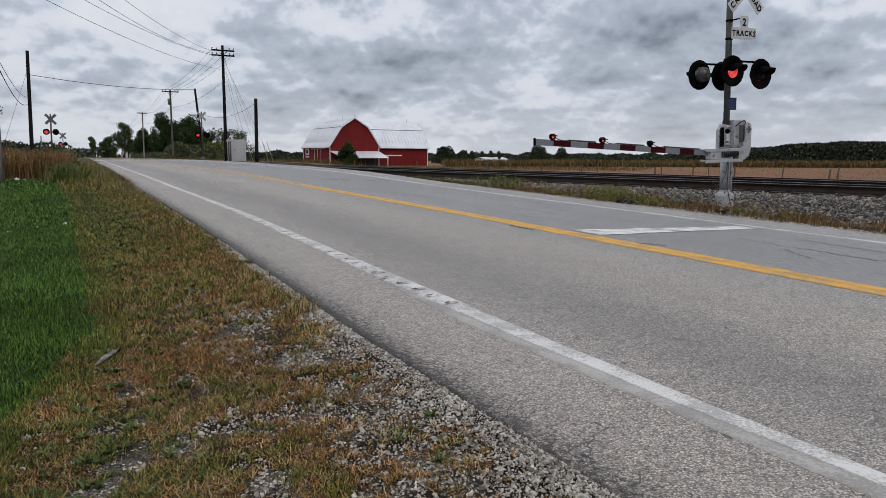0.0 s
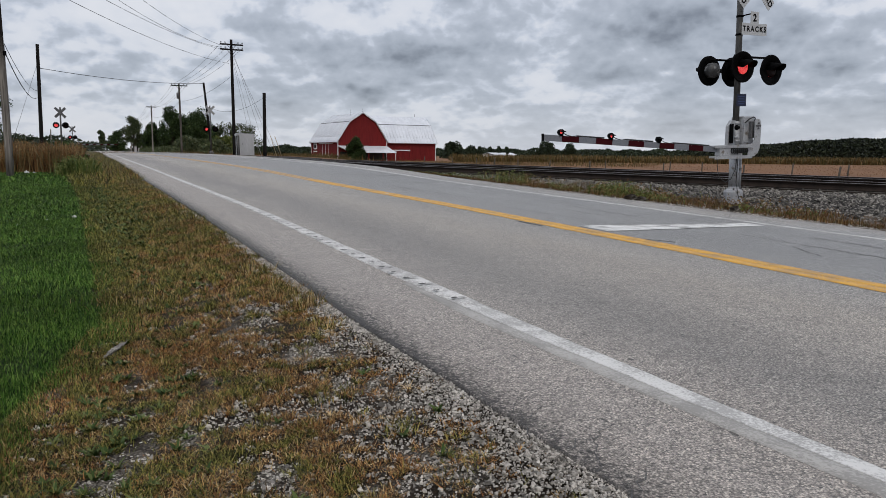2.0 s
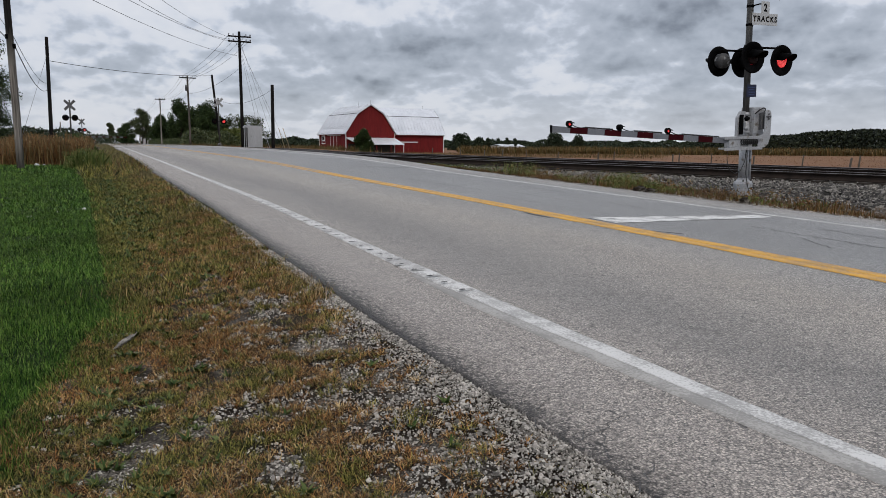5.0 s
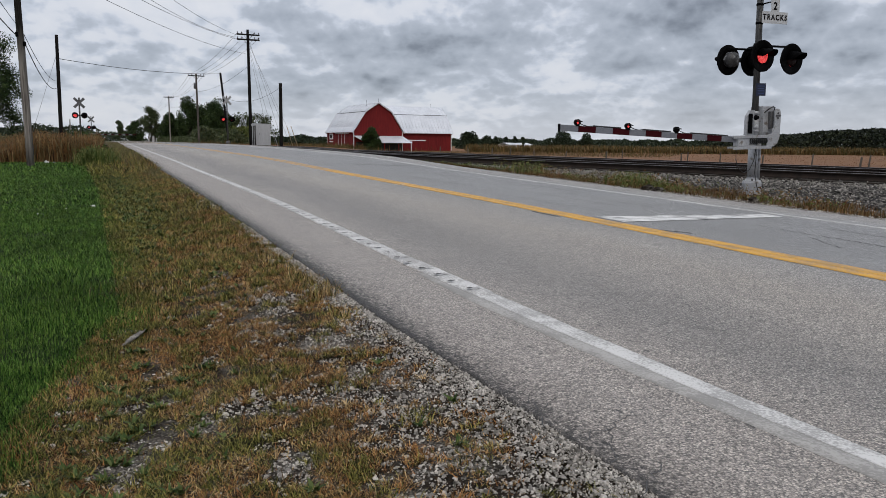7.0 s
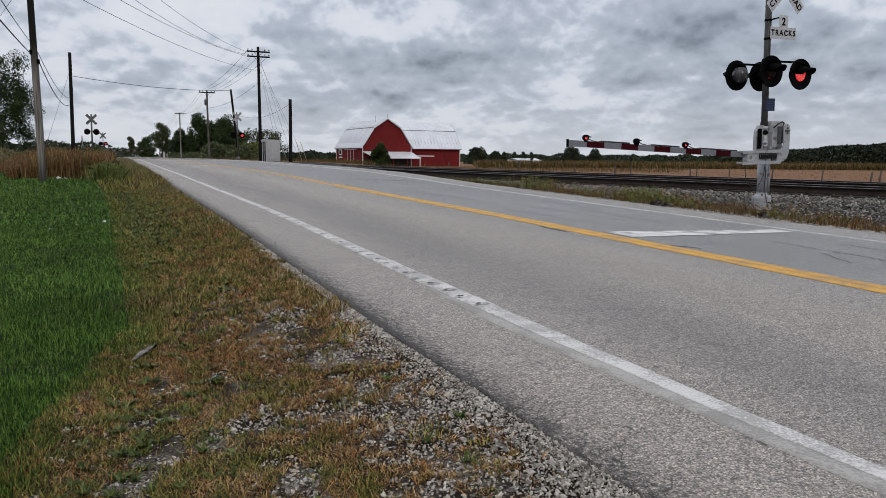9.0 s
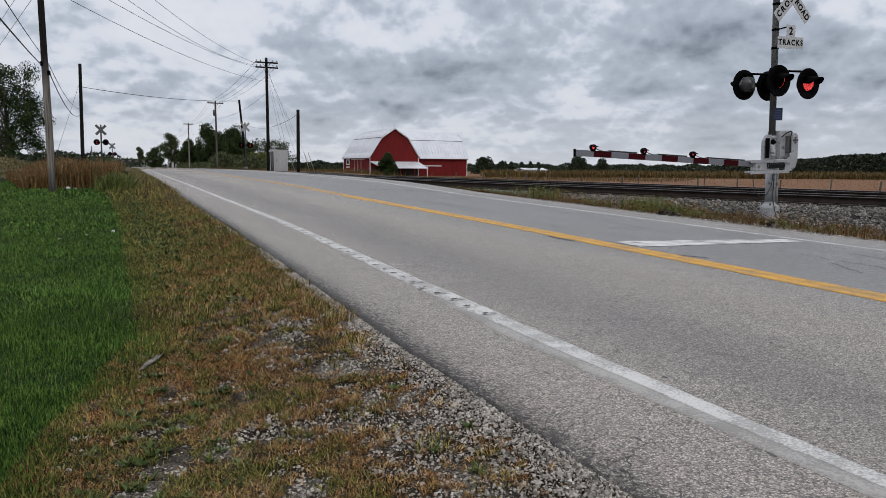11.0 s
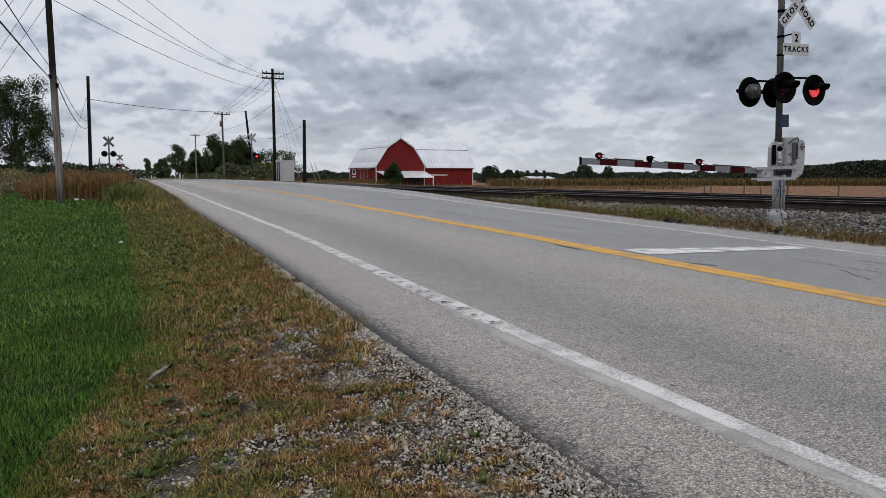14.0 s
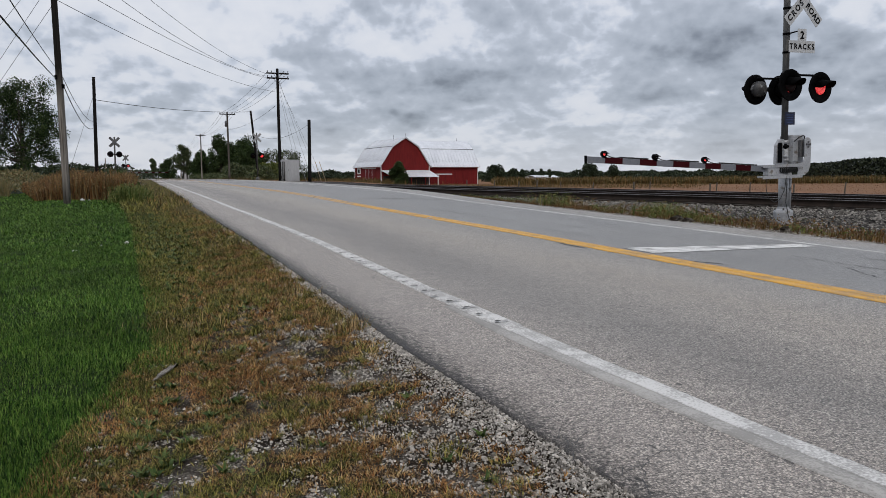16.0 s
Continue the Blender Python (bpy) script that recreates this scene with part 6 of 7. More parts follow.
# ---- grass, weeds, gravel, corn: what nobody could count ----
def blade_mesh(name, p, h, w, lean, material, rng, label, category, segs=2, heading=None):
    """Tapered blades standing at p (n, 3), bent over by lean (share of the height)."""
    n = len(p)
    a = rng.uniform(0, 2 * math.pi, n) if heading is None else heading
    d = np.stack([np.cos(a), np.sin(a), np.zeros(n)], 1)
    b = a + rng.uniform(0.8, 2.3, n)
    side = np.stack([np.cos(b), np.sin(b), np.zeros(n)], 1) * (w * 0.5)[:, None]
    rise = np.sqrt(np.clip(1 - lean ** 2, 0.05, 1))
    tip = p + d * (h * lean)[:, None] + np.array([0, 0, 1.0]) * (h * rise)[:, None]
    mid = p + d * (h * lean * 0.32)[:, None] + np.array([0, 0, 1.0]) * (h * rise * 0.58)[:, None]
    if segs == 2:
        v = np.stack([p - side, p + side, mid + side * 0.8, mid - side * 0.8, tip + side * 0.12, tip - side * 0.12], 1).reshape(-1, 3)
        i = np.arange(n)[:, None] * 6
        f = np.concatenate([i + np.array([[0, 1, 2, 3]]), i + np.array([[3, 2, 4, 5]])], 1).reshape(-1, 4)
    else:
        v = np.stack([p - side, p + side, tip], 1).reshape(-1, 3)
        f = np.arange(3 * n).reshape(n, 3)
    ob = sheet(name, v, f, M[material])
    return tagged(ob, label, category, "", "stuff")


def field_noise(x, y, s, k=0.0):
    return np.array([noise.noise((a * s, b * s, k)) for a, b in zip(x, y)])


def on_ground(x, y, extra=0.0):
    return np.stack([x, y, ground_z(x, y) + extra], 1)


def surface_bump(x, y):
    return field_noise(x, y, 1.1) * 0.035 + np.array([noise.noise((a * 4, b * 4, 3)) for a, b in zip(x, y)]) * 0.012


def seeds(n, y0, y1, xa, xb, rng, power=1.0):
    y = y0 + (y1 - y0) * rng.random(n) ** power
    a, b = xa(y), xb(y)
    return a + (b - a) * rng.random(n), y


def build_lawn():
    rng = np.random.default_rng(11)
    left = lambda y: -0.19 * y - 0.5
    edge = lambda y: lawn_x(y) + 0.22 * np.array([noise.noise((b * 0.9, 2, 0)) + 0.6 * noise.noise((b * 3.1, 5, 0)) for b in y])
    # coarser turf behind and beside the nearest stretch
    for n, y0, y1, x0 in ((45000, -6, 6, -7), (30000, 6, 30, -11)):
        y = y0 + (y1 - y0) * rng.random(n)
        far = edge(y)
        x = x0 + (np.where(y < 2, far, left(y)) - x0) * rng.random(n)
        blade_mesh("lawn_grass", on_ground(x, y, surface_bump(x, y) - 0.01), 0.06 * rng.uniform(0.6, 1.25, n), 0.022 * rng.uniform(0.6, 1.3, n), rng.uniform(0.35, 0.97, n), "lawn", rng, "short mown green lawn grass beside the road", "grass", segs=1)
    for n, y0, y1, hh, ww, segs in ((130000, 2.0, 6.5, 0.052, 0.0054, 1), (120000, 6.5, 13, 0.06, 0.008, 1), (80000, 13, 26, 0.075, 0.018, 1), (60000, 26, 48, 0.085, 0.035, 1)):
        x, y = seeds(n, y0, y1, left, edge, rng)
        x = x + rng.normal(size=n) * 0.05
        t = field_noise(x, y, 1.6, 7)
        h = hh * rng.uniform(0.6, 1.25, n) * (1 + 0.5 * t + 0.8 * np.clip(field_noise(x, y, 0.7, 3) - 0.38, 0, 1))
        p = on_ground(x, y, surface_bump(x, y) - 0.01)
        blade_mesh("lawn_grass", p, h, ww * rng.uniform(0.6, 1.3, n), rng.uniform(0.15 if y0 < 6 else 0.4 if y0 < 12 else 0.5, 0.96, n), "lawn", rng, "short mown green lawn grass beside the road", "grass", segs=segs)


def bareness(x, y):
    """Where gravel shows: by the tarmac, and in worn spots of several sizes."""
    spots = 0.5 * field_noise(x, y, 2.6, 4) + 0.55 * field_noise(x, y, 7.5, 9) + 0.5 * field_noise(x, y, 19.0, 13)
    for px, py, sx, sy, w in ((-0.01, 2.9, 0.11, 0.14, 0.8), (0.14, 3.15, 0.09, 0.14, 0.7), (0.12, 3.56, 0.14, 0.14, 0.45), (0.14, 4.15, 0.07, 0.12, 0.4), (0.60, 2.96, 0.10, 0.12, 0.6), (0.57, 2.63, 0.09, 0.10, 0.5), (0.50, 3.27, 0.09, 0.14, 0.4),
                              (0.79, 3.27, 0.08, 0.07, 0.6), (1.05, 3.09, 0.14, 0.22, 0.5), (1.0, 4.87, 0.2, 0.7, 0.55), (0.8, 5.6, 0.3, 0.5, 0.25), (0.95, 4.0, 0.2, 0.3, 0.3), (1.05, 3.65, 0.12, 0.2, 0.3), (0.55, 3.85, 0.08, 0.14, 0.3), (0.3, 2.4, 0.3, 0.2, -0.3)):
        spots = spots + w * np.exp(-((x - px) / sx) ** 2 - ((y - py) / sy) ** 2)
    return spots + 0.42 * step(0.8, 1.35, x) * step(5.4, 3.0, y) + 0.30 * step(1.25, 1.5, x) * step(14, 5, y) + 0.10 * step(4.6, 2.4, y) * step(-0.3, 0.4, x) - 0.25 * step(6, 11, y) - 0.20


def build_verge():
    rng = np.random.default_rng(12)
    left = lambda y: lawn_x(y) - 0.13
    right = lambda y: edge_x(y) - 0.01
    for n, y0, y1, hh, ww, segs in ((330000, 1.3, 5.0, 0.029, 0.0034, 1), (200000, 5.0, 11, 0.042, 0.0058, 1), (90000, 11, 24, 0.06, 0.010, 1), (40000, 24, 60, 0.22, 0.025, 1), (40000, -6, 1.3, 0.045, 0.010, 1)):
        x, y = seeds(n, y0, y1, left, right, rng)
        bare = bareness(x, y)
        keep = rng.random(n) > (0.15 + step(-0.14, 0.26, bare) * 0.83)
        keep &= rng.random(n) > 0.55 * step(1.38, 1.5, x)
        keep &= rng.random(n) > 0.45 * step(0.85, 1.25, x) * step(5, 3.4, y)
        x, y = x[keep], y[keep]
        m = len(x)
        p = on_ground(x, y, surface_bump(x, y) * step(1.35, 1.2, x) - 0.002 + 0.010 * rng.random(m))
        tuft = field_noise(x, y, 7.0, 2) + 0.5 * field_noise(x, y, 19.0, 6)
        tone = field_noise(x, y, 1.1, 21) + 0.5 * field_noise(x, y, 3.7, 22)
        pick = rng.random(m)
        near_lawn = step(0.95, 0.0, x - lawn_x(y))
        green = (tuft + 0.6 * tone + 0.40 * near_lawn + (0.15 + 0.50 * near_lawn) * step(6, 13, y) + 0.18 * step(4.5, 8, y) + 0.22 * rng.normal(size=m)) > 0.27
        straw = ~green & (pick < 0.32 + 0.4 * tone)
        russet = ~green & ~straw
        flat = np.where(rng.random(m) < 0.58, rng.uniform(0.92, 0.995, m), rng.uniform(0.45, 0.95, m))
        h = hh * rng.uniform(0.5, 1.5, m) * (1 + 0.7 * np.clip(tuft, -0.5, 1))
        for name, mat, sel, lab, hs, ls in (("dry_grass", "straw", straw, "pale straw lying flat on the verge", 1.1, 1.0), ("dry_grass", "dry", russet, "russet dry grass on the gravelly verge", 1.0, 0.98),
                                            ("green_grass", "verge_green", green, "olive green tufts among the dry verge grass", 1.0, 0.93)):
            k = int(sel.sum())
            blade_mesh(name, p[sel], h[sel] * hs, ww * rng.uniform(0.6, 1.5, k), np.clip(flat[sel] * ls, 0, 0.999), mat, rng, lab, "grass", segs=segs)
    # small tufts, each a rosette of blades spread outwards
    k = 620
    cx, cy = -0.5 + 2.0 * rng.random(k), 1.5 + 6.5 * rng.random(k) ** 1.3
    ok = cx > lawn_x(cy) + 0.05
    cx, cy = cx[ok], cy[ok]
    k = len(cx)
    wet = field_noise(cx, cy, 1.3, 41) + 0.5 * step(0.6, 0.0, cx) + 0.3 * rng.normal(size=k)
    per = 46
    i = np.repeat(np.arange(k), per)
    out = rng.uniform(0, 2 * math.pi, k * per)
    dist = 0.035 * rng.random(k * per) * rng.uniform(0.5, 1.6, k)[i]
    x, y = np.minimum(cx[i] + np.cos(out) * dist, 1.5), cy[i] + np.sin(out) * dist
    h = 0.034 * rng.uniform(0.45, 1.3, k * per) * rng.uniform(0.6, 1.35, k)[i]
    p = on_ground(x, y, surface_bump(x, y) * step(1.35, 1.2, x))
    for mat, sel, lab in (("verge_green", wet[i] > 0.22, "olive green grass tufts on the gravel"), ("dry", wet[i] < -0.05, "russet grass tufts on the gravel"), ("straw", (wet[i] >= -0.05) & (wet[i] <= 0.22), "straw-coloured grass tufts on the gravel")):
        q = int(sel.sum())
        blade_mesh("grass_tuft", p[sel], h[sel], 0.0036 * rng.uniform(0.6, 1.4, q), rng.uniform(0.7, 0.985, q), mat, rng, lab, "grass", heading=out[sel] + rng.normal(size=q) * 0.5)
    # broad-leaved weeds, mostly where the lawn runs out
    k = 460
    cy = 2.4 + 20 * rng.random(k) ** 1.1
    cx = lawn_x(cy) + 0.1 + np.abs(rng.normal(size=k)) * 0.4
    cx[:9], cy[:9] = (1.19, 1.36, 1.13, 0.36, 0.61, 0.15, 0.07, 0.45, 1.25), (2.44, 2.83, 2.68, 2.85, 2.41, 2.79, 3.23, 3.99, 3.5)
    ok = cx < 1.45
    cx, cy = cx[ok], cy[ok]
    per = 11
    i = np.repeat(np.arange(len(cx)), per)
    out = rng.uniform(0, 2 * math.pi, len(i))
    big = 1 + 0.9 * step(5, 12, cy[i])
    p = on_ground(cx[i] + np.cos(out) * 0.008, cy[i] + np.sin(out) * 0.008, surface_bump(cx[i], cy[i]) * step(1.35, 1.2, cx[i]) + 0.004)
    blade_mesh("weeds", p, 0.05 * big * rng.uniform(0.5, 1.2, len(i)), 0.017 * big * rng.uniform(0.6, 1.3, len(i)), rng.uniform(0.7, 0.95, len(i)), "broad_leaf", rng, "flat dark green broad-leaved weeds on the verge", "weeds", heading=out)
    # a few upright tufts by the tarmac
    xs, ys, hs = [], [], []
    for cx, cy, s, k, h in ((1.38, 5.1, 0.08, 340, 0.13), (1.34, 5.6, 0.08, 240, 0.11), (1.36, 4.5, 0.06, 120, 0.07), (0.75, 3.6, 0.08, 160, 0.055), (1.16, 2.75, 0.05, 120, 0.05), (1.2, 2.3, 0.05, 110, 0.05),
                          (0.4, 2.9, 0.06, 130, 0.05), (0.05, 3.3, 0.06, 120, 0.05), (1.05, 3.3, 0.06, 120, 0.055), (0.6, 2.35, 0.06, 130, 0.045), (1.3, 6.6, 0.1, 200, 0.12), (0.25, 6.2, 0.2, 350, 0.09)):
        xs.append(cx + rng.normal(size=k) * s), ys.append(cy + rng.normal(size=k) * s), hs.append(h * rng.uniform(0.35, 1.2, k))
    x, y, h = np.concatenate(xs), np.concatenate(ys), np.concatenate(hs)
    x = np.minimum(x, 1.52)
    p = on_ground(x, y, -0.005)
    sel = (rng.random(len(x)) < 0.6) & (y > 4.2)
    for mat, q, lab in (("straw", sel, "upright straw-coloured tufts by the tarmac"), ("verge_green", ~sel, "upright green tufts by the tarmac")):
        blade_mesh("grass_tuft", p[q], h[q], 0.0038 * rng.uniform(0.6, 1.4, q.sum()), rng.uniform(0.3, 0.95, q.sum()), mat, rng, lab, "grass")


def stones(name, p, r, material, rng, label, category="gravel", parent=None, rough=0.15):
    """Crushed stones: blunt lumps with a flattish top, knocked out of shape, half sunk."""
    n = len(p)
    base = np.array([(1, 0.1, -0.35), (-0.1, 1, -0.35), (-1, -0.1, -0.35), (0.1, -1, -0.35), (0.5, 0.5, 0.5), (-0.5, 0.5, 0.5), (-0.5, -0.5, 0.5), (0.5, -0.5, 0.5)], float)
    v = base[None] * r[:, None, None] * rng.uniform(0.7, 1.2, (n, 8, 1)) * np.stack([rng.uniform(0.8, 1.35, n), rng.uniform(0.7, 1.1, n), rng.uniform(0.6, 1.25, n)], 1)[:, None]
    v = v + rng.normal(size=(n, 8, 3)) * (r * rough)[:, None, None]
    tilt = rng.normal(size=n) * 2.2 * rough
    ct, st = np.cos(tilt)[:, None], np.sin(tilt)[:, None]
    v = np.stack([v[..., 0], v[..., 1] * ct - v[..., 2] * st, v[..., 1] * st + v[..., 2] * ct], -1)
    a = rng.uniform(0, 6.28, n)
    c, s = np.cos(a), np.sin(a)
    x, y = v[..., 0] * c[:, None] - v[..., 1] * s[:, None], v[..., 0] * s[:, None] + v[..., 1] * c[:, None]
    v = np.stack([x, y, v[..., 2]], -1) + p[:, None]
    f0 = np.array([(0, 1, 5, 4), (1, 2, 6, 5), (2, 3, 7, 6), (3, 0, 4, 7), (4, 5, 6, 7)])
    f = (np.arange(n)[:, None, None] * 8 + f0[None]).reshape(-1, 4)
    ob = sheet(name, v.reshape(-1, 3), f, M[material], parent)
    return tagged(ob, label, category, "", "stuff")


def build_gravel():
    rng = np.random.default_rng(13)
    n = 98000
    y = 1.2 + 5.8 * rng.random(n) ** 1.25
    x = -0.6 + (edge_x(y) + 0.6) * rng.random(n)
    bare = bareness(x, y)
    keep = (rng.random(n) < 0.07 + 0.70 * step(-0.05, 0.30, bare)) & (x > lawn_x(y))
    x, y = x[keep], y[keep]
    r = 0.0046 * np.exp(rng.normal(size=len(x)) * 0.42)
    p = on_ground(x, y, surface_bump(x, y) * step(1.35, 1.2, x) + r * 0.25 + 0.014 * step(1.2, 1.5, x))
    stones("gravel", p, r, "gravel", rng, "pale crushed limestone gravel on the verge")
    # a closer drift of it against the tarmac, thinning away from the camera's end
    n = 14000
    y = 1.3 + 8.0 * rng.random(n) ** 1.5
    x = edge_x(y) - 0.006 - np.abs(rng.normal(size=n)) * (0.15 - 0.11 * step(2.2, 4.2, y))
    ok = rng.random(n) < 1.0 - step(-0.1, 0.25, field_noise(x, y, 2.2, 17)) * (0.5 + 0.5 * step(3.0, 5.0, y))
    x, y = x[ok], y[ok]
    n = len(x)
    r = 0.0044 * np.exp(rng.normal(size=n) * 0.42)
    stones("gravel", on_ground(x, y, r * 0.3 + 0.018 * step(1.25, 1.5, x)), r, "gravel", rng, "pale crushed limestone gravel against the tarmac")
    n = 6000
    y = 6.5 + 20 * rng.random(n)
    x = 1.52 - np.abs(rng.normal(size=n)) * 0.10
    r = 0.008 * np.exp(rng.normal(size=n) * 0.4)
    stones("gravel", on_ground(x, y, r * 0.4), r, "gravel", rng, "pale crushed limestone gravel on the verge")
    # crumbs of stone at the far edge of the road
    n = 11000
    y = 3 + 40 * rng.random(n) ** 1.3
    x = EDGE_R + 0.04 + np.abs(rng.normal(size=n)) * 0.26
    r = 0.011 * np.exp(rng.normal(size=n) * 0.4)
    stones("gravel", on_ground(x, y, r * 0.1), r, "gravel", rng, "pale gravel along the shoulder")
    # railway ballast
    n = 34000
    y = 1 + 28 * rng.random(n) ** 1.1
    d = -6.6 + 6.5 * rng.random(n) ** 0.9
    x = rail_x(y, 0) + d / math.cos(math.atan(TRACK_TAN))
    keep = (x > EDGE_R + 0.35) & (rng.random(n) < step(-6.6, -5.2, d))
    x, y = x[keep], y[keep]
    r = 0.0225 * np.exp(rng.normal(size=len(x)) * 0.36)
    stones("ballast", on_ground(x, y, r * 0.1), r, "stone", rng, "coarse grey crushed-stone railway ballast", "ballast", rough=0.19)
    n = 6000
    y = -6 + 52 * rng.random(n)
    d = 0.1 + 6.4 * rng.random(n)
    x = rail_x(y, 0) + d / math.cos(math.atan(TRACK_TAN))
    keep = x > EDGE_R + 0.2
    x, y = x[keep], y[keep]
    r = 0.045 * np.exp(rng.normal(size=len(x)) * 0.3)
    stones("ballast", on_ground(x, y, r * 0.2), r, "stone", rng, "coarse grey crushed-stone railway ballast", "ballast", rough=0.19)


def build_far_side():
    """Dry grass and weeds between the road and the ballast."""
    rng = np.random.default_rng(14)
    n = 26000
    y = 2 + 30 * rng.random(n) ** 1.1
    outer = np.minimum(rail_x(y, -4.6), 12.0)
    x = EDGE_R + 0.34 + np.maximum(outer - EDGE_R - 0.1, 0.1) * rng.random(n) ** 1.3
    keep = rng.random(n) > step(-0.15, 0.35, field_noise(x, y, 1.2, 31)) * 0.85 + 0.2 * step(11.3, 12.6, x)
    x, y = x[keep], y[keep]
    m = len(x)
    h = 0.065 * rng.uniform(0.4, 1.5, m) * (1 + 0.7 * field_noise(x, y, 1.4, 6)) * step(EDGE_R, EDGE_R + 0.5, x) + 0.03
    blade_mesh("dry_grass", on_ground(x, y, -0.01), h, 0.014 * rng.uniform(0.6, 1.4, m), rng.uniform(0.1, 0.9, m), "brown_dry", rng, "brown dry grass between road and ballast", "grass", segs=2)

    def weeds(n, spots, hh, mat, lab, w=0.02):
        xs, ys, hs = [], [], []
        for cx, cy, sx, sy, k, sc in spots:
            m = int(n * k)
            xs.append(cx + rng.normal(size=m) * sx)
            ys.append(cy + rng.normal(size=m) * sy)
            hs.append(hh * sc * rng.uniform(0.3, 1.2, m))
        x, y, h = np.concatenate(xs), np.concatenate(ys), np.concatenate(hs)
        ok = x > EDGE_R + 0.3
        x, y, h = x[ok], y[ok], h[ok]
        blade_mesh("weeds", on_ground(x, y, -0.02), h, w * rng.uniform(0.5, 1.5, len(x)), rng.uniform(0.05, 0.7, len(x)), mat, rng, lab, "weeds")
        k = len(x) * 9
        i = rng.integers(0, len(x), k)
        q = on_ground(x[i], y[i], 0) + np.stack([rng.normal(size=k) * 0.07, rng.normal(size=k) * 0.07, h[i] * rng.uniform(0.1, 1.0, k)], 1)
        v, f = leaf_cards(q, 0.026 * rng.uniform(0.5, 1.5, k), rng, 0.4)
        tagged(sheet("weed_leaves", v, f, M[mat]), lab, "weeds", "", "stuff")

    weeds(190, [(10.95, 13.2, 0.22, 0.45, 0.8, 1.0), (10.9, 12.2, 0.2, 0.3, 0.25, 0.6), (10.85, 17.9, 0.22, 0.6, 0.7, 1.1), (10.9, 15.2, 0.2, 0.7, 0.25, 0.5), (10.8, 20.4, 0.2, 0.9, 0.3, 0.5),
                 (10.7, 22.5, 0.2, 1.0, 0.35, 0.45), (11.4, 14.0, 0.5, 1.0, 0.3, 0.5), (10.9, 9.6, 0.4, 0.6, 0.2, 0.4)], 0.32, "green_weed", "tall green weeds beside the ballast")
    weeds(160, [(11.1, 13.3, 0.3, 1.0, 1.0, 1.0), (10.9, 17.0, 0.2, 1.2, 0.7, 1.0), (11.5, 10.5, 0.5, 0.8, 0.5, 0.7)], 0.30, "brown_weed", "brown seeding weeds beside the ballast", 0.010)


def build_weeds():
    """The tall stand beyond the lawn."""
    rng = np.random.default_rng(15)
    n = 15000
    y = 33.5 + 20 * rng.random(n) ** 1.3
    x0, x1 = -0.155 * y + 1.3, -0.1 - 0.012 * (y - 33)
    x = x0 + (x1 - x0) * rng.random(n)
    lim = 34.2 + 1.5 * field_noise(x, y * 0, 0.7, 2)
    keep = y > lim
    x, y = x[keep], y[keep]
    h = (0.95 + 0.35 * field_noise(x, y, 0.5, 1)) * rng.uniform(0.4, 1.3, len(x)) * (0.55 + 0.45 * step(0.0, 1.6, x - (-0.155 * y + 1.3)))
    blade_mesh("tall_weeds", on_ground(x, y), h, 0.034 * rng.uniform(0.4, 1.5, len(x)), rng.uniform(0.02, 0.5, len(x)), "brown_weed", rng, "tall reddish-brown seeding weeds at the lawn's end", "weeds")
    i = rng.integers(0, len(x), 26000)
    q = on_ground(x[i], y[i]) + np.stack([rng.normal(size=len(i)) * 0.05, rng.normal(size=len(i)) * 0.05, h[i] * rng.uniform(0.45, 1.0, len(i))], 1)
    v, f = leaf_cards(q, 0.045 * rng.uniform(0.4, 1.5, len(i)), rng, 0.35)
    tagged(sheet("seed_heads", v, f, M["brown_weed"]), "reddish-brown seed heads of the tall weeds", "weeds", "", "stuff")
    # greener growth in front of it, along the ditch and by the road
    n = 9000
    y = 30 + 16 * rng.random(n)
    x = -0.75 - 0.012 * (y - 30) + rng.normal(size=n) * 0.28 + 0.4
    h = 0.62 * rng.uniform(0.3, 1.2, n) * (0.6 + 0.5 * step(36, 31, y))
    blade_mesh("weeds", on_ground(x, y), h, 0.03 * rng.uniform(0.5, 1.5, n), rng.uniform(0.1, 0.7, n), "green_weed", rng, "yellow-green weeds between lawn and road", "weeds")
    i = rng.integers(0, n, 9000)
    q = on_ground(x[i], y[i]) + np.stack([rng.normal(size=9000) * 0.08, rng.normal(size=9000) * 0.08, h[i] * rng.uniform(0.3, 1.05, 9000)], 1)
    v, f = leaf_cards(q, 0.05 * rng.uniform(0.4, 1.4, 9000), rng, 0.45)
    tagged(sheet("weed_leaves", v, f, M["green_weed"]), "yellow-green weed leaves between lawn and road", "weeds", "", "stuff")
    n = 16000
    y = 19 + 75 * rng.random(n) ** 1.3
    x = 1.42 - np.abs(rng.normal(size=n)) * 0.55 * step(15, 40, y) - rng.random(n) * 0.25
    h = (0.07 + 0.22 * step(18, 40, y)) * rng.uniform(0.3, 1.2, n)
    blade_mesh("roadside_grass", on_ground(x, y), h, 0.026 * rng.uniform(0.5, 1.5, n), rng.uniform(0.1, 0.7, n), "brush", rng, "brown unmown grass at the road's edge", "grass", segs=1)
    # brush further left, towards the trees
    n = 14000
    y = 42 + 20 * rng.random(n)
    x = -0.165 * y - 4 + (3.6 + 0.03 * y) * rng.random(n)
    h = 0.75 * rng.uniform(0.3, 1.2, n) * (1 + 0.6 * field_noise(x, y, 0.4, 8))
    blade_mesh("tall_weeds", on_ground(x, y), h, 0.04 * rng.uniform(0.5, 1.5, n), rng.uniform(0.05, 0.6, n), "brush", rng, "tangled grey and tan brush under the trees", "weeds", segs=1)


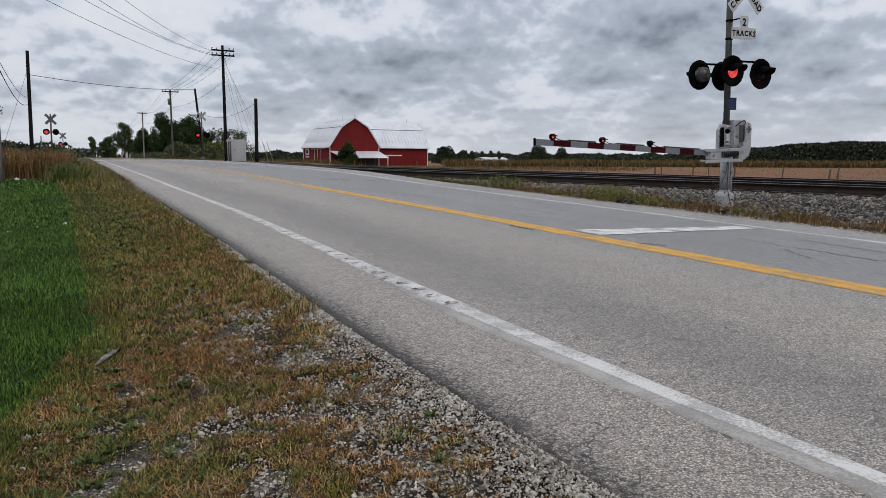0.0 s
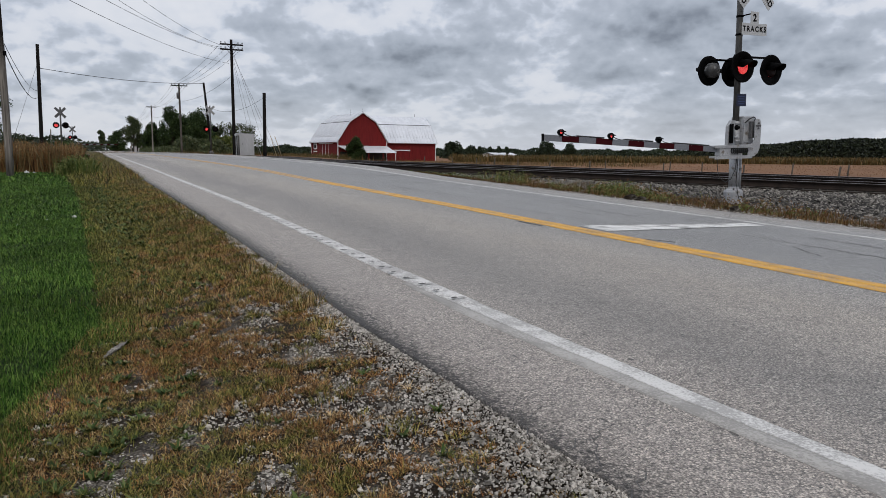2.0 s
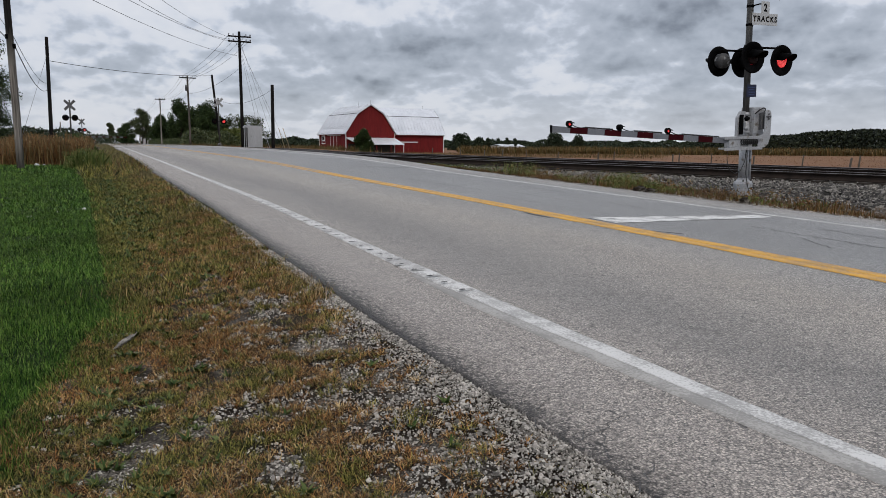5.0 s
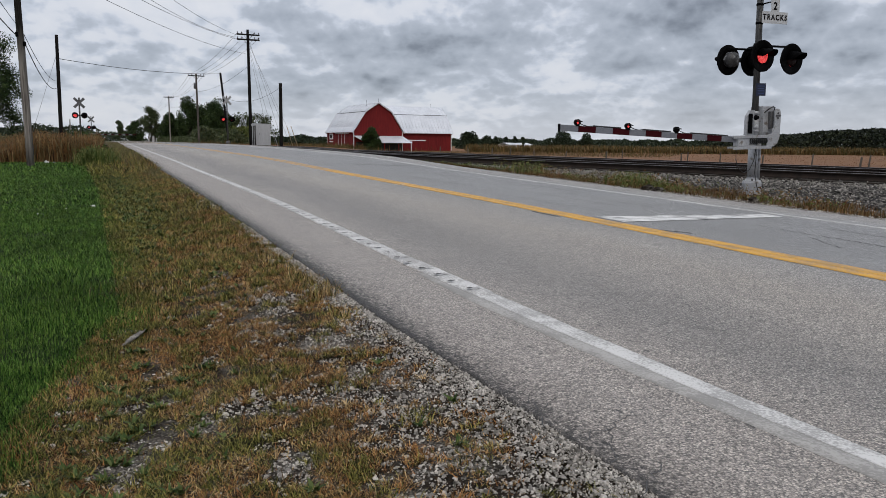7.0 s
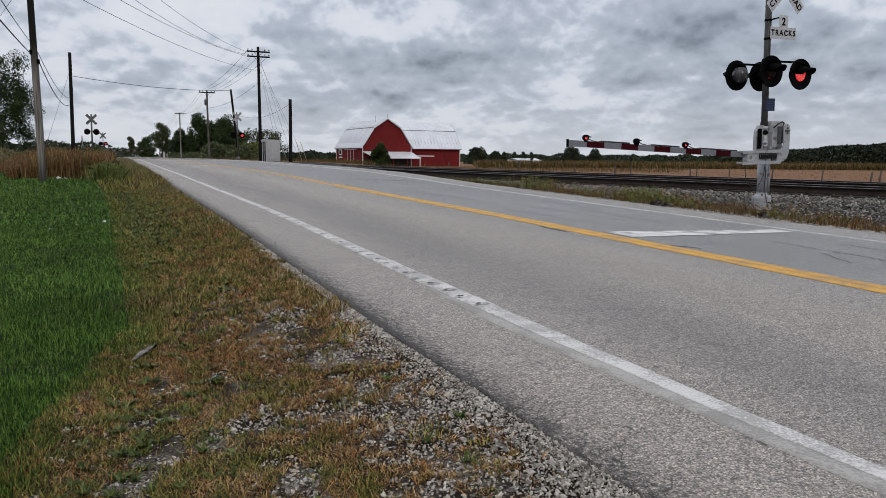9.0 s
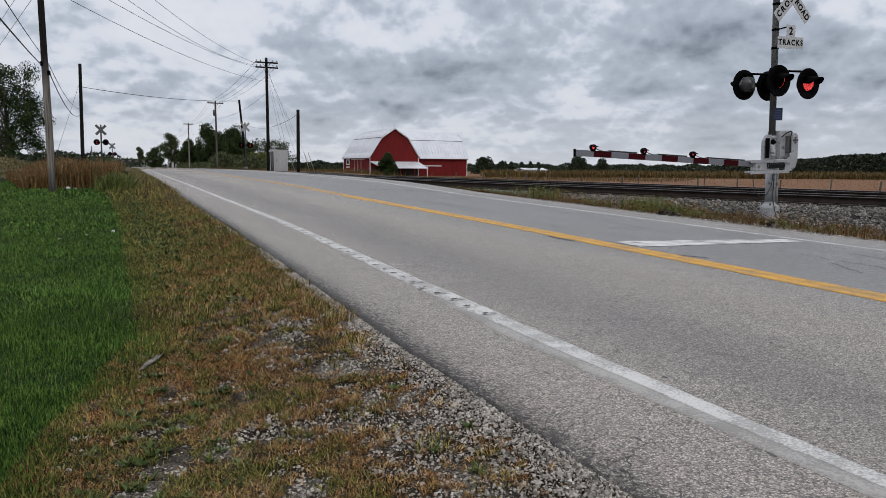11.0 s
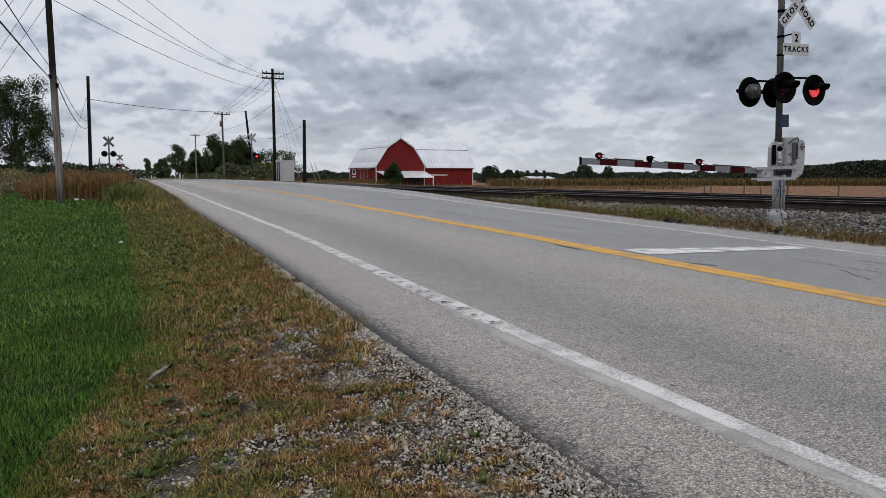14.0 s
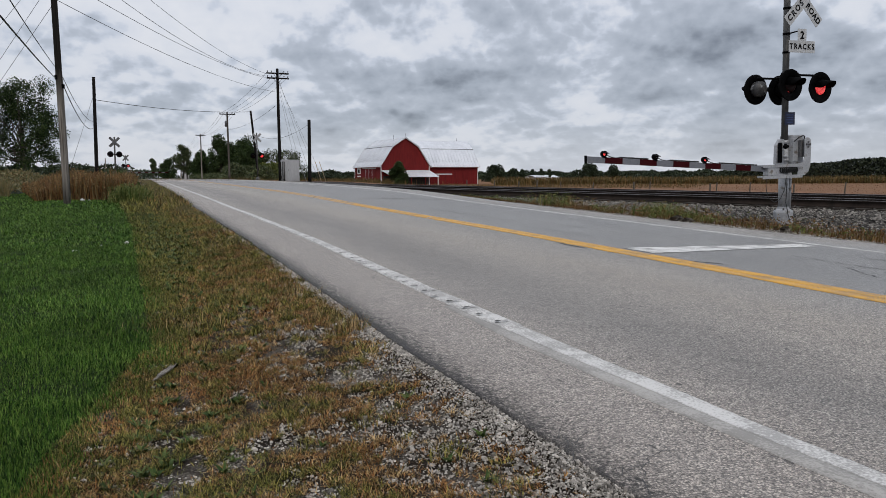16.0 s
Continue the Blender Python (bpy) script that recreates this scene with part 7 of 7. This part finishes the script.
def build_corn():
    """Ripe corn: stalks in rows along the edge of the field, and the tan grass before it."""
    rng = np.random.default_rng(16)
    ax, rt = np.array([0.4184, 0.9083]), np.array([0.9083, -0.4184])
    for lat0, lat1, dep0, n in ((6, 175, 172, 38000), (-75, -16, 176, 15000)):
        lat = lat0 + (lat1 - lat0) * rng.random(n)
        row = np.floor(46 * rng.random(n) ** 1.6)
        dep = dep0 + row * 0.9 + rng.normal(size=n) * 0.12 + 4 * np.sin(lat * 0.03)
        xy = ax * dep[:, None] + rt * lat[:, None]
        z = np.full(n, FIELD_Z)
        h = 1.85 * rng.uniform(0.55, 1.12, n) * (1 + 0.06 * np.sin(lat * 0.21))
        p = np.stack([xy[:, 0], xy[:, 1], z], 1)
        blade_mesh("corn", p, h, 0.13 * rng.uniform(0.4, 1.5, n), rng.uniform(0.02, 0.9, n), "corn", rng, "ripe tan and olive corn across the tracks", "corn")
    n = 14000
    y = -6 + 130 * rng.random(n)
    d = 9.5 + 30 * rng.random(n) ** 1.4
    x = rail_x(y, 0) + d / math.cos(math.atan(TRACK_TAN))
    h = 0.30 * rng.uniform(0.3, 1.3, n) * (1 + field_noise(x, y, 0.15, 5))
    blade_mesh("field_grass", on_ground(x, y), h, 0.03 * rng.uniform(0.5, 1.5, n), rng.uniform(0.1, 0.8, n), "corn", rng, "sparse tan grass along the field fence", "grass", segs=1)
    # stubble over the bare field
    n = 16000
    dep = 60 + 112 * rng.random(n) ** 0.8
    lat = (rng.random(n) * 0.95 - 0.12) * dep
    xy = ax * dep[:, None] + rt * lat[:, None]
    ok = (xy[:, 0] - rail_x(xy[:, 1])) * math.cos(math.atan(TRACK_TAN)) > 13
    xy = xy[ok]
    n = len(xy)
    blade_mesh("stubble", on_ground(xy[:, 0], xy[:, 1]), 0.12 * rng.uniform(0.3, 1.3, n), 0.09 * rng.uniform(0.4, 1.5, n), rng.uniform(0.1, 0.95, n), "stub", rng, "tan stubble on the harvested field", "stubble", segs=1)
    n = 6000
    lat = 2 + 60 * rng.random(n)
    dep = 120 + 45 * rng.random(n)
    xy = ax * dep[:, None] + rt * (lat * dep / 160 - 10)[:, None]
    blade_mesh("field_grass", on_ground(xy[:, 0], xy[:, 1]), 0.6 * rng.uniform(0.3, 1.3, n), 0.06 * rng.uniform(0.5, 1.5, n), rng.uniform(0.1, 0.7, n), "corn", rng, "rough tan grass before the barn", "grass", segs=1)


# darkest green stands in for shade deep in the tufts
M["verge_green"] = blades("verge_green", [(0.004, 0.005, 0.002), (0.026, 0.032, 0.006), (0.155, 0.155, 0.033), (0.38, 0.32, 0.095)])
M["broad_leaf"] = blades("broad_leaf", [(0.022, 0.04, 0.010), (0.04, 0.07, 0.018), (0.075, 0.105, 0.03), (0.14, 0.16, 0.06)])
M["straw"] = blades("straw", [(0.015, 0.008, 0.004), (0.14, 0.08, 0.032), (0.40, 0.27, 0.12), (0.60, 0.45, 0.24)])
M["brown_dry"] = blades("brown_dry", [(0.05, 0.024, 0.010), (0.15, 0.075, 0.030), (0.11, 0.062, 0.024), (0.06, 0.055, 0.018), (0.28, 0.18, 0.085)])
M["stub"] = blades("stub", [(0.115, 0.06, 0.03), (0.16, 0.085, 0.042), (0.22, 0.12, 0.064), (0.14, 0.075, 0.038)])
build_lawn()
build_verge()
build_gravel()
build_far_side()
build_weeds()
build_corn()


# ---- small things ----
def driftwood():
    """A split, weathered stick: a thick splinter with a thinner one along it and a broken stub."""
    a, b = Vector((0.035, 4.56, 0)), Vector((0.155, 4.80, 0))
    bm = bmesh.new()
    u = (b - a).normalized()
    v = Vector((u.y, -u.x, 0))
    for off, lift, r, k0, k1 in ((0.0, 0.030, 0.013, 0.0, 0.95), (0.014, 0.036, 0.008, 0.15, 1.0), (-0.012, 0.018, 0.010, 0.0, 0.55), (0.004, 0.042, 0.005, 0.3, 0.8)):
        n, pts, rad = 26, [], []
        for i in range(n):
            k = k0 + (k1 - k0) * i / (n - 1)
            p = a.lerp(b, k) + v * (off + 0.010 * noise.noise((k * 5, off * 90, 0)))
            pts.append((p.x, p.y, ground_at(p.x, p.y) + lift + 0.012 * k + 0.006 * noise.noise((k * 9, off * 70, 5))))
            rad.append(r * (0.15 + 0.95 * min(1.0, 3 * (1 - i / (n - 1)), 5 * i / (n - 1) + 0.1)) * (1 + 0.4 * noise.noise((k * 14, off * 50, 9))))
        tube(bm, pts, rad, 7)
    for w in bm.verts:
        w.co += Vector((noise.noise(w.co * 60), noise.noise(w.co * 57 + Vector((5, 0, 0))), noise.noise(w.co * 53))) * 0.004
    tagged(part("driftwood", bm, M["drift"]), "grey weathered broken stick lying on the verge", "stick")


def scrap(name, x, y, size, material, label, category, flat=0.5, seed=0):
    bm = bmesh.new()
    bmesh.ops.create_icosphere(bm, subdivisions=2, radius=size)
    for v in bm.verts:
        k = 1 + 0.6 * noise.noise(v.co * (1.6 / size) + Vector((seed, 0, 0)))
        v.co = Vector((v.co.x * k * 1.3, v.co.y * k, v.co.z * k * flat))
    ob = part(name, bm, M[material])
    base = float(road_z(x, y)) if EDGE_L < x < EDGE_R else ground_at(x, y)
    ob.location = (x, y, base + size * flat * 0.5)
    tagged(ob, label, category)


driftwood()
scrap("litter", -2.25, 34.0, 0.07, "litter", "crumpled white litter at the edge of the weeds", "litter", 1.0, 1)
scrap("litter", -2.0, 34.1, 0.05, "litter", "small crumpled white litter in the grass", "litter", 0.8, 2)
scrap("litter", -0.25, 13.3, 0.035, "litter", "small pale scrap on the lawn", "litter", 0.6, 3)
scrap("litter", -0.62, 12.9, 0.022, "litter", "small pale scrap on the lawn", "litter", 0.6, 4)
scrap("litter", -0.95, 12.2, 0.03, "litter", "small pale scrap on the lawn", "litter", 0.6, 5)
scrap("dirt_clod", 10.55, 9.55, 0.09, "verge_soil", "dark lump of earth at the road's edge", "earth", 0.8, 6)
scrap("dirt_clod", 10.45, 12.25, 0.12, "verge_soil", "dark lump of earth at the road's edge", "earth", 0.6, 7)
scrap("dirt_clod", 10.5, 12.0, 0.1, "verge_soil", "dark lump of earth at the road's edge", "earth", 0.6, 8)
scrap("pale_rock", 12.3, 14.2, 0.16, "stone", "large pale rock on the ballast", "rock", 0.8, 9)
scrap("road_debris", 5.75, 14.6, 0.04, "gravel", "small pale scrap on the centre line", "debris", 0.4, 10)


def far_gate():
    """The lowered arm of the signal that stands beyond the crossing."""
    x, y = -1.7, 129.5
    root = thing("gate_arm", Matrix.Translation((x, y, 0)), "lowered red and white striped gate arm far along the road", "gate arm")
    n = 12
    for k in range(n):
        bm = bmesh.new()
        box(bm, (0.52, 0.05, 0.15), (0.2 + 0.52 * k, 0, 2.05), None, 0.004)
        part("arm_stripe", bm, M["arm_red"] if k % 2 else M["arm_white"], root)
    for k in (8.6, 11.6):
        bm = bmesh.new()
        lathe(bm, [(0.07, -0.05), (0.08, 0.0), (0.05, 0.03), (0.01, 0.04)], Matrix.Translation((0.2 + 0.52 * k, -0.06, 2.22)) @ Euler((radians(90), 0, 0)).to_matrix().to_4x4(), 14)
        part("arm_lamp", bm, M["lens_dark"], root, "small dark red lamp")
    bm = bmesh.new()
    box(bm, (0.5, 0.5, 1.2), (-0.15, 0.3, 1.5), None, 0.03)
    part("gate_mechanism", bm, M["white_steel"], root)
    bm = bmesh.new()
    rod(bm, (-0.15, 0.3, ground_at(x, y)), (-0.15, 0.3, 1.0), 0.12, seg=10)
    part("stand", bm, M["white_steel"], root)


far_gate()


def far_house(at, size, height, roof_mat, wall_mat, label, turn=0.0):
    z = ground_at(*at)
    root = thing("farm_building", Matrix.Translation((*at, z)) @ Euler((0, 0, radians(turn))).to_matrix().to_4x4(), label, "building", "far buildings")
    w, d = size
    bm = bmesh.new()
    prism(bm, [(-w / 2, 0), (w / 2, 0), (w / 2, height), (-w / 2, height)], -d / 2, d / 2)
    part("wall", bm, M[wall_mat], root)
    for s in (-1, 1):
        bm = bmesh.new()
        v = [bm.verts.new(p) for p in ((-w / 2 - 0.3, s * (d / 2 + 0.3), height - 0.1), (w / 2 + 0.3, s * (d / 2 + 0.3), height - 0.1), (w / 2 + 0.3, 0, height * 1.55), (-w / 2 - 0.3, 0, height * 1.55))]
        bm.faces.new(v if s < 0 else v[::-1])
        r = bmesh.ops.extrude_face_region(bm, geom=bm.faces[:])
        bmesh.ops.translate(bm, verts=[e for e in r["geom"] if isinstance(e, bmesh.types.BMVert)], vec=(0, 0, 0.12))
        bmesh.ops.recalc_face_normals(bm, faces=bm.faces)
        part("roof", bm, M[roof_mat], root)
    for k in range(3):
        bm = bmesh.new()
        box(bm, (w * 0.1, 0.08, height * 0.35), (-w * 0.3 + w * 0.3 * k, -d / 2 - 0.03, height * 0.55))
        part("window", bm, M["barn_dark"], root)


far_house((169, 289), (18, 6), 1.5, "barn_roof", "barn_trim", "long white low farm building across the fields", 25)
far_house((13.0, 205), (4.2, 5), 2.4, "lamp_back", "cabinet", "small grey house among the trees")
far_house((-5.5, 320), (5, 5), 2.2, "lamp_back", "galvanised", "small pale house far along the road")
far_house((-9.5, 360), (9, 7), 2.8, "lamp_back", "cabinet", "grey house far along the road")


def motions():
    for disc, lit, at in DISCS:
        walk(disc, flash_rows(lit, Matrix.Translation(at)))


motions()
